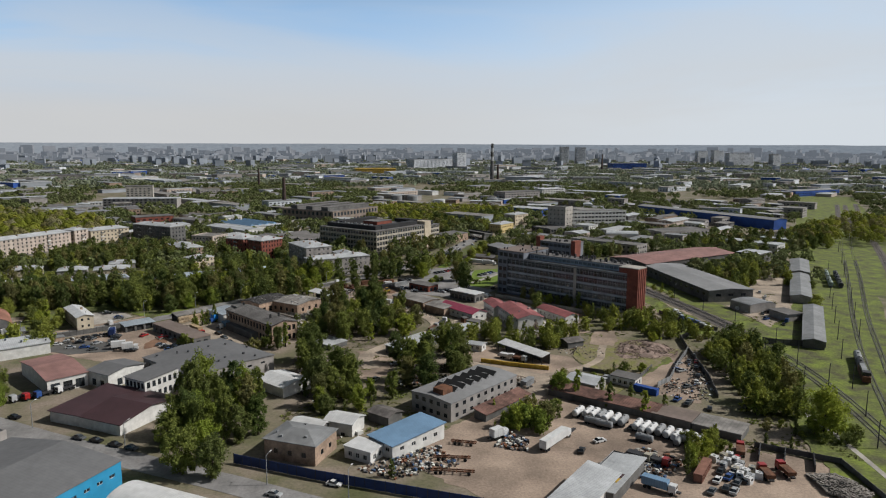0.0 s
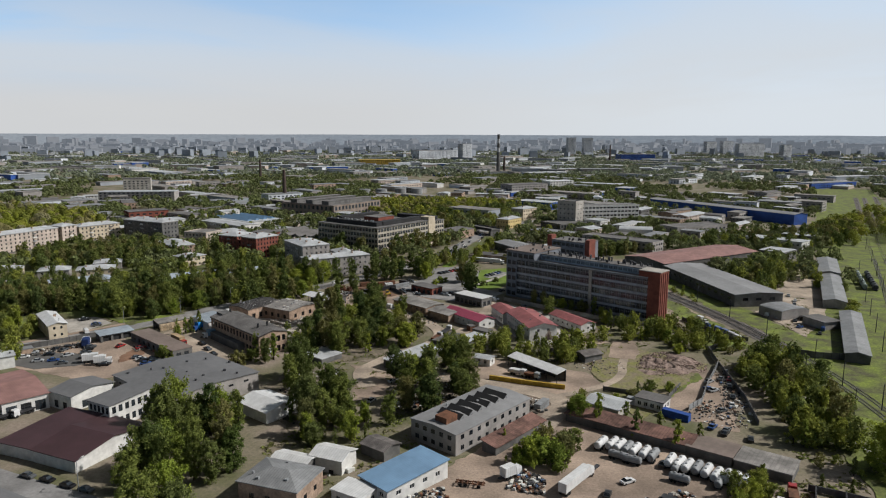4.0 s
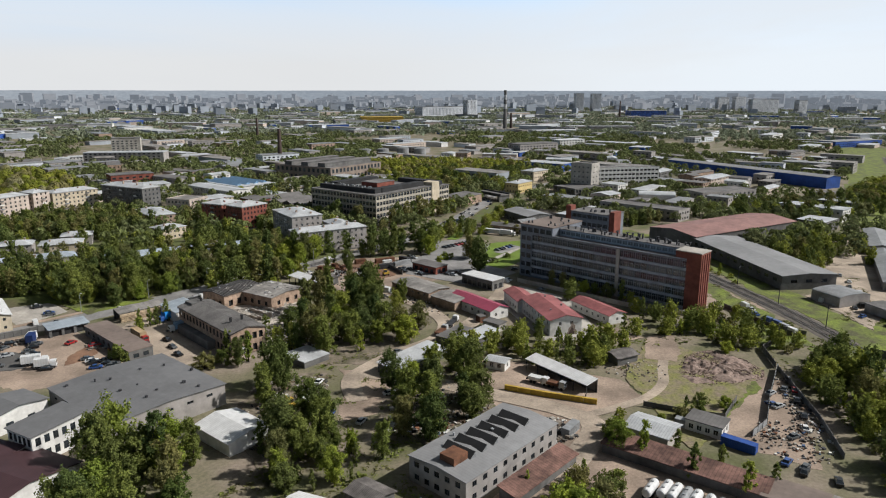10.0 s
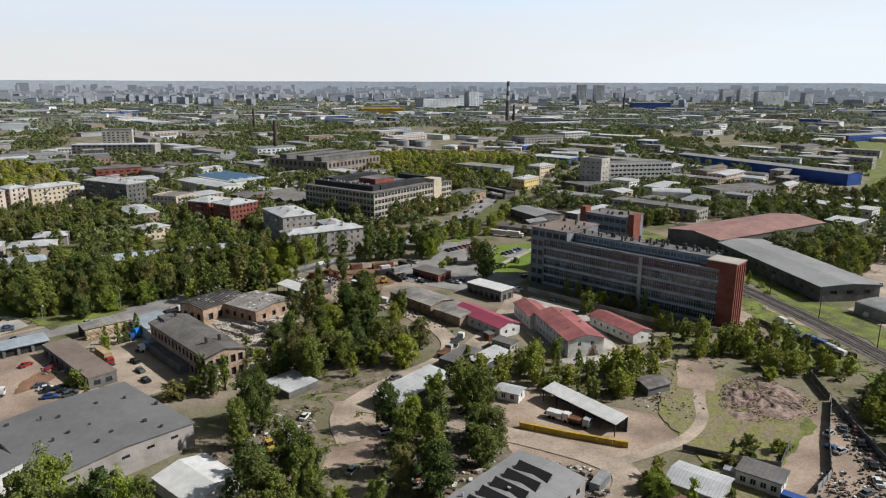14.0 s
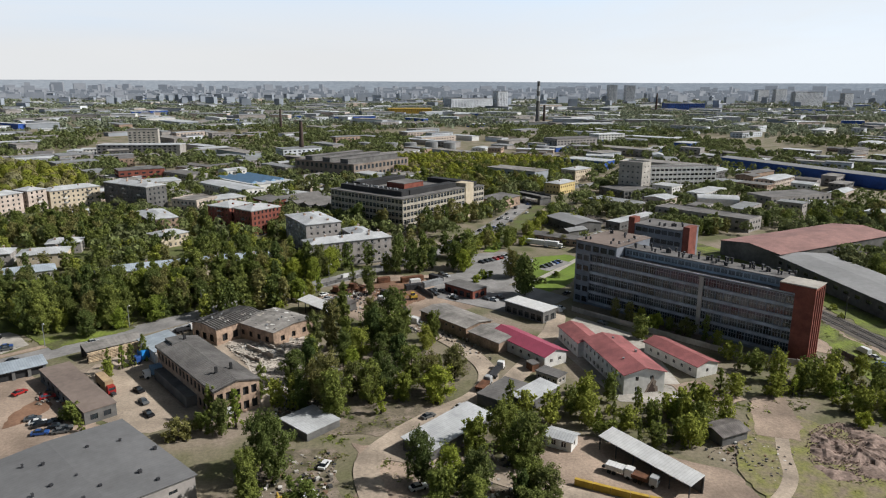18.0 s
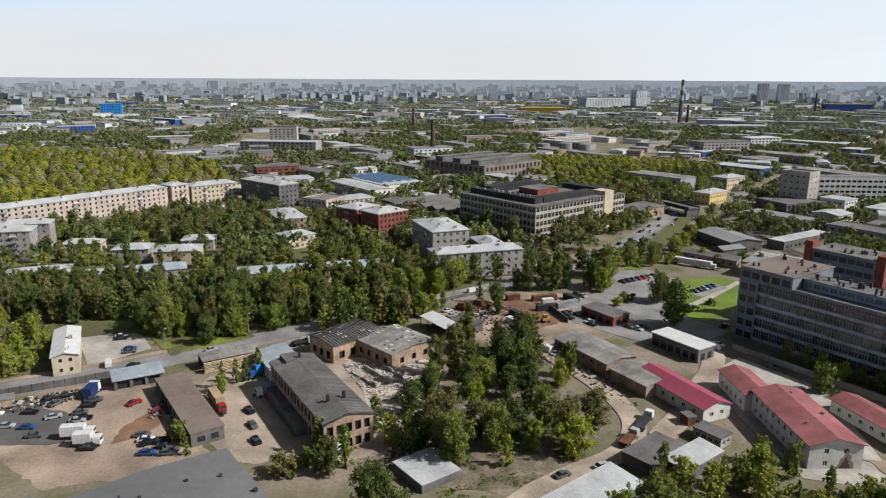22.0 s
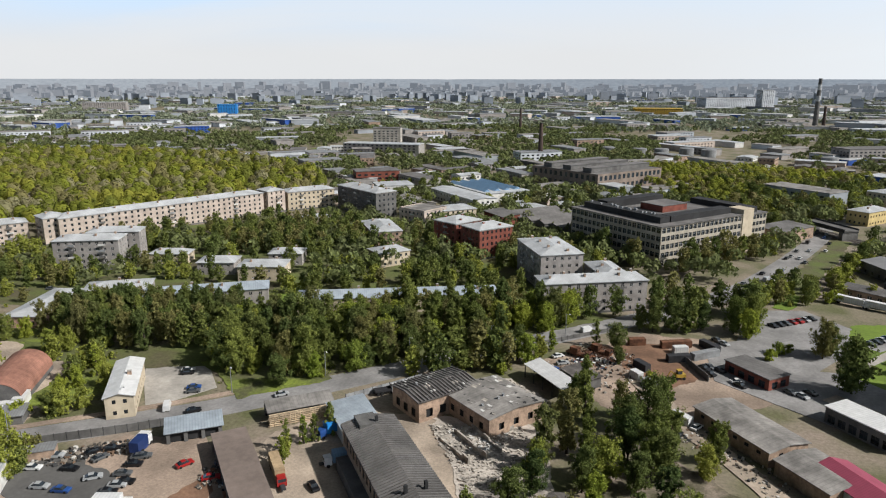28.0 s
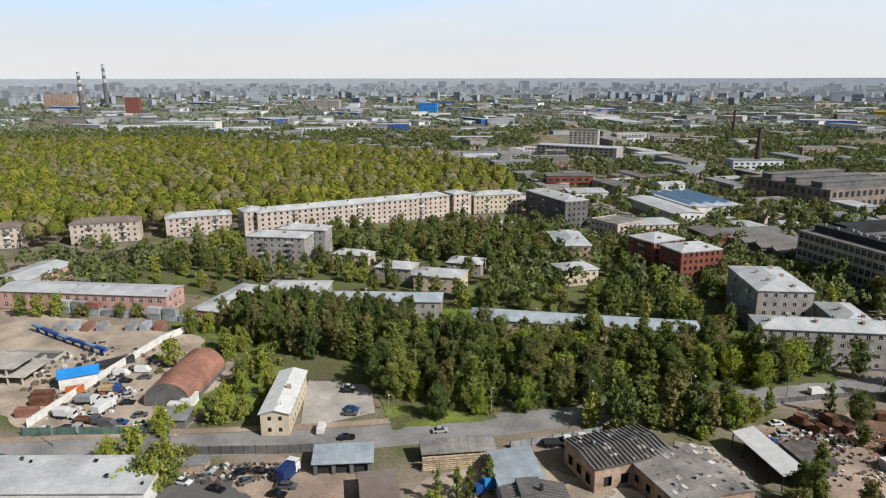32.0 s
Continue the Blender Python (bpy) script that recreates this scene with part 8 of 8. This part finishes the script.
canopy_stuff("thicket", [(-10, 900), (60, 730), (110, 760), (150, 850), (230, 900), (120, 960), (20, 960)], 8, 9, 13, "forest_mid", "dense green thicket beside the railway", 8, 120, 1.3, WOODS[:7])
canopy_stuff("thicket", [(440, 640), (520, 700), (640, 800), (600, 640), (480, 560), (420, 570)], 9, 9, 13, "forest_mid", "dense green thicket beyond the depot", 9, 120, 1.3, WOODS[:7])
canopy_stuff("woodland", [(-300, 570), (-240, 665), (-235, 720), (-285, 800), (-341, 840), (-391, 880), (-476, 895), (-615, 900), (-744, 875), (-900, 850), (-1000, 720), (-900, 500), (-600, 380), (-440, 400), (-400, 440)], 11.5, 13, 21, "forest", "dense woodland in fresh yellow-green spring leaf", 3, 420, 1.25, WOODS)
for mname, vs in beyond.items():
    v = np.concatenate(vs)
    me = bpy.data.meshes.new("trees_beyond")
    me.from_pydata(v.tolist(), [], np.arange(len(v)).reshape(-1, 3).tolist())
    me.materials.append(bpy.data.materials[mname])
    tagged(new("trees_beyond", me), "uncounted leafy trees between the farther houses", "trees", "", "stuff")

KEEP.append([(160, 130), (215, 170), (330, 330), (600, 700), (900, 1120), (820, 1160), (520, 740), (400, 560), (250, 320)])

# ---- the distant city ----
FAR = [("far_haze_grey", "zinc_roof"), ("far_haze_grey", "felt_light"), ("far_haze_pale", "zinc_dark"), ("white_wall", "zinc_roof"), ("grey_plaster", "felt_light"), ("beige", "zinc_roof"), ("royal_blue", "zinc_roof"), ("pale_brick", "zinc_dark"), ("grey_plaster", "zinc_dark"), ("far_haze_pale", "felt_light")]
rng = random.Random(11)
WOOD = [(-230, 560), (-235, 720), (-285, 800), (-391, 880), (-615, 905), (-900, 850), (-1000, 720), (-900, 400), (-400, 400)]
FIELDS = [[(-420, 1080), (-60, 930), (-40, 945), (-400, 1110)]]


def far_house(x, y, ang, L, W, H, wall, roof, cat="building", label="distant low works building with flat roof"):
    ob = thing("far_building", label, cat, x, y, ang, group="distant buildings")
    g = Geo().box(0, 0, 0, L, W, H)
    if H > 7:
        gl = Geo()
        for r in range(int(H / 3.5)):
            z = 1.2 + r * 3.5
            for k in range(max(2, int(L / 6))):
                x0 = -L / 2 + 1.5 + k * (L - 3) / max(2, int(L / 6))
                gl.quad((x0, -W / 2 - 0.05, z), (x0 + 3, -W / 2 - 0.05, z), (x0 + 3, -W / 2 - 0.05, z + 1.6), (x0, -W / 2 - 0.05, z + 1.6))
            for k in range(max(2, int(W / 6))):
                y0 = -W / 2 + 1.5 + k * (W - 3) / max(2, int(W / 6))
                gl.quad((-L / 2 - 0.05, y0 + 3, z), (-L / 2 - 0.05, y0, z), (-L / 2 - 0.05, y0, z + 1.6), (-L / 2 - 0.05, y0 + 3, z + 1.6))
        part("glazing", gl, "glass", ob)["kind"] = "stuff"
    part("wall", g, wall, ob)
    part("roof", Geo().box(0, 0, H, L + 0.8, W + 0.8, 0.6), roof, ob)
    return ob


n = 0
while n < 190:
    d, a = rng.uniform(690, 1700), rng.uniform(-46, 44)
    x, y = d * math.sin(radians(a)), 80 + d * math.cos(radians(a))
    L, W, H = rng.uniform(22, 80), rng.uniform(12, 26), rng.choice((5, 6, 7, 8, 9, 12))
    if not clear(x, y) or y < 640 or inside((x, y), WOOD) or any(inside((x, y), f) for f in FIELDS):
        continue
    ang = rng.choice((-47, 43, -47, 35)) + rng.uniform(-4, 4)
    footprint(x, y, ang, L, W, 6)
    far_house(x, y, ang, L, W, H, *FAR[rng.choice((0, 1, 1, 2, 2, 3, 4, 4, 5, 6, 7, 8, 8, 9, 9))])
    n += 1

SHEDS = (("grey_plaster", "felt_roof"), ("concrete_dark", "felt_light"), ("white_wall", "zinc_roof"), ("pale_brick", "felt_roof"), ("grey_plaster", "zinc_dark"), ("beige", "zinc_roof"), ("concrete_dark", "zinc_roof"))
for poly, cnt, ang0, sd in (([(145, 545), (230, 600), (330, 590), (430, 690), (330, 800), (180, 700)], 22, -50, 1), ([(-170, 690), (-20, 690), (30, 780), (-60, 800), (-190, 760)], 12, -47, 2), ([(290, 470), (380, 520), (520, 640), (600, 760), (470, 680), (330, 560)], 12, -55, 3), ([(-260, 700), (-190, 700), (-60, 900), (-120, 960), (-280, 840)], 16, 45, 4), ([(340, 800), (600, 760), (800, 1000), (560, 1080), (380, 960)], 22, -60, 5), ([(100, 560), (140, 540), (150, 500), (128, 470), (112, 500)], 4, -35, 6), ([(110, 900), (340, 900), (380, 1100), (120, 1100)], 14, -20, 7), ([(-380, 900), (-140, 970), (-200, 1100), (-420, 1040)], 14, 20, 8)):
    r = random.Random(sd)
    xs, ys = [p[0] for p in poly], [p[1] for p in poly]
    made = 0
    for _ in range(900):
        x, y = r.uniform(min(xs), max(xs)), r.uniform(min(ys), max(ys))
        L, W, H = r.uniform(16, 52), r.uniform(10, 20), r.choice((4, 5, 6, 7, 9))
        if not inside((x, y), poly) or not all(clear(x + dx * L * 0.5, y + dy * W * 0.6) for dx in (-1, 0, 1) for dy in (-1, 0, 1)):
            continue
        wl_, rf = r.choice(SHEDS)
        B("works_shed", "low works building with plain roof among yards", "workshop", x, y, ang0 + r.choice((0, 90)) + r.uniform(-3, 3), L, W, H, wl_, rf, r.choice(("gable", "gable", "slab", "flat")), 1.3, 1 if H < 7 else 2, int(L / 4), int(W / 4), 1.8, 1.5, 1.2, group="works buildings")
        made += 1
        if made == cnt:
            break

far_geo = {}


def far_box(x, y, ang, L, W, H, wall, roof):
    far_geo.setdefault(wall, Geo()).box(x, y, 0, L, W, H, radians(ang))
    far_geo.setdefault(roof, Geo()).box(x, y, H, L + 1, W + 1, 0.8, radians(ang))


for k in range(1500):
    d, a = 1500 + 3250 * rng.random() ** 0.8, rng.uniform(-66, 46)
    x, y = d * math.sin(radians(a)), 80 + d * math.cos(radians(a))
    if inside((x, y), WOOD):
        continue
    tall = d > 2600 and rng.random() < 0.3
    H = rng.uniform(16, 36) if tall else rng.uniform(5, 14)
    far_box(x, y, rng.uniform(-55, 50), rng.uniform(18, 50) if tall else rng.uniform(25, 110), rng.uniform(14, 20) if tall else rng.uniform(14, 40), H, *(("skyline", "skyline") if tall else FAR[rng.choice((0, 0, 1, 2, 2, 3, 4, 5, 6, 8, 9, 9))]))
# horizon blocks in the faintly glowing haze colour
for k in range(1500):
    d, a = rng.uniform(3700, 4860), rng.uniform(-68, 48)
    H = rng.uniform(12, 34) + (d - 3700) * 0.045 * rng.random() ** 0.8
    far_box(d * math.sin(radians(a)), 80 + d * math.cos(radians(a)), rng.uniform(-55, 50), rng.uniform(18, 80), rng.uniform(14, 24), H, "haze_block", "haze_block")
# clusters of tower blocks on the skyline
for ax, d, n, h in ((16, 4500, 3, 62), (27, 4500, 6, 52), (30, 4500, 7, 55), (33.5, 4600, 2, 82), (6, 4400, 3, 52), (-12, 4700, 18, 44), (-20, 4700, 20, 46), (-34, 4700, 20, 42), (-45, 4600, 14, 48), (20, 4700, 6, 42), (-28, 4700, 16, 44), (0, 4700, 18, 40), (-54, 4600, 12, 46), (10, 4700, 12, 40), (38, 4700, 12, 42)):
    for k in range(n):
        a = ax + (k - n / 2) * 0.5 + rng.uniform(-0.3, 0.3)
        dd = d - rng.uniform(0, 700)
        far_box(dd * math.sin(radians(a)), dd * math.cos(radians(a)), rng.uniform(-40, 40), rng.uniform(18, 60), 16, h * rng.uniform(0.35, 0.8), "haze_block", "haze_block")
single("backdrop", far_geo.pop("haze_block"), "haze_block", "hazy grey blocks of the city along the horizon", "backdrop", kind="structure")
for mname, g in far_geo.items():
    single("far_city", g, mname, "uncounted pale buildings of the far city", "buildings", kind="stuff")
for lab, nm, x, y, ang, L, W, H, wall, roof in (
    ("distant hall with bright yellow roof", "yellow_hall", 88, 2250, 2, 130, 60, 14, "yellow_metal", "yellow_metal"),
    ("distant blue works tower block", "blue_works", -960, 1755, 25, 46, 30, 32, "sky_blue", "sky_blue"),
    ("distant red brick tower block", "brick_tower", -1590, 1352, 45, 34, 26, 48, "red_brick", "felt_roof"),
    ("distant brown brick tower block", "brick_tower", -2260, 1560, 45, 90, 30, 46, "pale_brick", "felt_roof"),
    ("distant long white depot roof", "white_depot", -1095, 1115, 22, 120, 26, 15, "white_wall", "white_metal"),
    ("very long white platform roof", "platform_roof", 1150, 1890, 19, 470, 20, 8, "white_wall", "white_metal"),
    ("distant broad grey slab hall", "grey_hall", 320, 2520, 26, 210, 50, 38, "far_haze_pale", "felt_roof"),
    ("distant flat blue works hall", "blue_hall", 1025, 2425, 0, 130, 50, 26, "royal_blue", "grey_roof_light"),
    ("distant grey slab tower beside the hall", "grey_tower", 400, 2450, 26, 40, 30, 62, "far_haze_pale", "felt_roof"),
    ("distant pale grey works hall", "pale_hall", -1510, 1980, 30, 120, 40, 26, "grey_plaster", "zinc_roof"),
    ("distant grey tower block on the skyline", "dark_tower", 1065, 3290, 0, 40, 30, 82, "far_haze_pale", "felt_roof"),
    ("distant grey tower block on the skyline", "dark_tower", 1148, 3290, 0, 46, 30, 80, "far_haze_pale", "felt_roof"),
    ("distant brown tower block on the skyline", "dark_tower", 1786, 3285, 10, 60, 26, 62, "far_haze_pale", "felt_roof"),
    ("distant brown tower block on the skyline", "dark_tower", 1873, 3285, 10, 60, 26, 66, "far_haze_pale", "felt_roof"),
    ("distant long brown tower block", "dark_tower", 1670, 2750, 10, 130, 26, 60, "far_haze_pale", "felt_roof"),
    ("distant grey tower block by the depot", "dark_tower", 1790, 2685, 10, 40, 26, 56, "far_haze_pale", "felt_roof"),
    ("long blue works hall beyond the depot", "blue_works_hall", 860, 1180, 20, 130, 30, 10, "royal_blue", "grey_roof_light"),
    ("grey works hall with flat roof", "grey_works_hall", 272, 1100, 24, 72, 30, 16, "grey_plaster", "felt_roof"),
    ("white storage hall with rounded roof", "white_store", 358, 1200, 20, 50, 24, 14, "white_wall", "white_metal"),
    ("long grey works block by the railway", "grey_works_block", -297, 1035, 0, 100, 26, 14, "grey_plaster", "zinc_roof"),
    ("grey works tower by the railway", "grey_works_tower", -338, 1170, 10, 40, 20, 24, "concrete", "felt_roof"),
    ("red brick works by the wood", "brick_works", -222, 800, 30, 40, 20, 12, "red_brick", "felt_roof"),
):
    far_house(x, y, ang, L, W, H, wall, roof, "building", lab).name = nm
slab("field", FIELDS[0], 0.05, "lush_grass", "long green railway bank", "field")


def scatter_trees(name, n, d0, d1, size, quads, material, seed, spread=14):
    """Far belts of trees, clumped along streets and works."""
    r = np.random.default_rng(seed)
    c = []
    while len(c) < n:
        d, a = d0 + (d1 - d0) * r.random() ** 0.8, np.radians(r.uniform(-66, 47))
        x, y = d * np.sin(a), 80 + d * np.cos(a)
        if noise.noise((x * 0.004, y * 0.004, seed)) < -0.12 or inside((x, y), WOOD):
            continue
        for k in range(int(r.integers(3, 9))):
            px, py = x + r.normal(0, spread * 1.6), y + r.normal(0, spread)
            if clear(px, py):
                c.append((px, py, r.uniform(7, 13)))
    c = np.array(c)
    m = len(c)
    d = r.normal(size=(m, quads, 3))
    d /= np.linalg.norm(d, axis=2, keepdims=True)
    d[:, :, 2] = np.abs(d[:, :, 2]) * 1.3 - 0.5
    p = np.stack([c[:, 0], c[:, 1], c[:, 2] * 0.6], 1)[:, None] + d * r.uniform(3.2, 5.2, (m, 1, 1)) * np.array([1, 1, 0.9])
    nn = d + r.normal(size=d.shape) * 0.4
    nn /= np.linalg.norm(nn, axis=2, keepdims=True)
    u = np.cross(nn, r.normal(size=d.shape))
    u /= np.linalg.norm(u, axis=2, keepdims=True)
    w = np.cross(nn, u)
    s = size * r.uniform(0.6, 1.3, (m, quads, 1))
    v = np.stack([p - u * s * 0.62, p + u * s * 0.5 + w * s * 0.5, p + u * s * 0.42 - w * s * 0.55], 2).reshape(-1, 3)
    me = bpy.data.meshes.new(name)
    me.from_pydata(v.tolist(), [], np.arange(len(v)).reshape(-1, 3).tolist())
    me.materials.append(M[material])
    tagged(new(name, me), "uncounted belts of green trees across the far city", "trees", "", "stuff")


def weeds(poly, seed):
    """Ragged drifts of weeds, thick in places and bare in others."""
    r = random.Random(seed)
    xs, ys = [p[0] for p in poly], [p[1] for p in poly]
    g = Geo()
    for _ in range(int((max(xs) - min(xs)) * (max(ys) - min(ys)) * 0.45)):
        x, y = r.uniform(min(xs), max(xs)), r.uniform(min(ys), max(ys))
        k = noise.noise((x * 0.11, y * 0.11, seed)) + 0.5 * noise.noise((x * 0.4, y * 0.4, seed))
        if k < 0.02 or not inside((x, y), poly) or not clear(x, y):
            continue
        h = 0.12 + 0.7 * min(0.7, k) * r.random()
        for _ in range(5):
            a, t, w = r.uniform(0, 6.28), r.uniform(0.8, 2.0), r.uniform(0.25, 0.6)
            px, py = x + r.gauss(0, 0.35), y + r.gauss(0, 0.35)
            u, v = math.cos(a), math.sin(a)
            g.quad((px - v * w, py + u * w, 0.02), (px + v * w, py - u * w, 0.02), (px + u * t * h + v * w * 0.6, py + v * t * h - u * w * 0.6, h), (px + u * t * h - v * w * 0.6, py + v * t * h + u * w * 0.6, h))
    tagged(new("weeds", g.mesh("weeds", "weed")), "patchy weeds and low undergrowth", "weeds", "", "stuff")


for poly, sd in (([(90, 234), (142, 285), (112, 316), (90, 282)], 1), ([(60, 290), (100, 290), (150, 330), (160, 300), (120, 330), (90, 330)], 2), ([(110, 180), (140, 170), (170, 240), (180, 300), (150, 300), (140, 240)], 3), ([(-40, 250), (10, 240), (44, 260), (40, 310), (-20, 320)], 4), ([(-130, 380), (-90, 396), (-10, 470), (-60, 470), (-150, 420)], 5), ([(-30, 205), (0, 190), (30, 220), (10, 250), (-30, 240)], 6), ([(160, 300), (182, 300), (178, 400), (160, 380), (170, 340)], 7), ([(200, 330), (245, 400), (260, 380), (225, 300)], 8)):
    weeds(poly, 80 + sd)
scatter_trees("far_trees", 1250, 430, 700, 1.9, 60, "forest_mid", 4, 9)
scatter_trees("far_trees", 6000, 640, 1500, 2.6, 34, "forest_mid", 1)
scatter_trees("far_trees", 15000, 1400, 3000, 5.5, 11, "far_haze_leaf", 2, 24)
scatter_trees("far_trees", 10000, 2800, 4750, 8.0, 7, "far_haze_leaf", 3, 40)


def chimney_stack(x, y, h, r, label, bands=0):
    ob = thing("factory_chimney", label, "chimney", x, y)
    if not bands:
        part("shaft", Geo().lathe([(r * 1.25, 0), (r, h * 0.5), (r * 0.75, h)], 12), "dark_brick", ob)
    else:
        for k in range(bands):
            a, b = h * k / bands, h * (k + 1) / bands
            part("shaft_section", Geo().lathe([(r * (1.25 - 0.5 * a / h), a), (r * (1.25 - 0.5 * b / h), b)], 12), "zinc_roof" if k % 2 and k > bands // 2 else "concrete_dark", ob)
    part("rim", Geo().lathe([(r * 0.82, h), (r * 0.82, h + 0.8)], 12), "dark_metal", ob)


chimney_stack(357, 1691, 94, 4.2, "tall dark factory chimney with banded top", 9)
chimney_stack(372, 1691, 42, 3.0, "shorter dark chimney beside the tall one")
chimney_stack(-95, 1005, 44, 2.6, "thin dark brick factory chimney")
chimney_stack(-190, 1500, 40, 2.4, "thin distant works chimney")
chimney_stack(-1758, 1320, 110, 5, "tall distant power station chimney with red and white bands", 12)
chimney_stack(-2213, 1693, 140, 6, "tall distant power station chimney with red and white bands", 12)
for x, y in ((18, 1105), (44, 1106), (-20, 1112), (220, 1051), (75, 1120), (100, 1108)):
    ob = thing("storage_tank", "round grey oil storage tank among trees", "tank", x, y, group="oil tanks by the railway")
    sh = part("shell", Geo().lathe([(9, 0), (9, 9), (8.6, 9.2), (1, 10.2)], 20), "zinc_dark", ob)
    part("stair", Geo().bar((9.2, 0, 0), (6.8, 6.2, 9), 0.5), "dark_metal", ob)
chimney_stack(880, 2300, 60, 3, "thin distant works chimney stack")
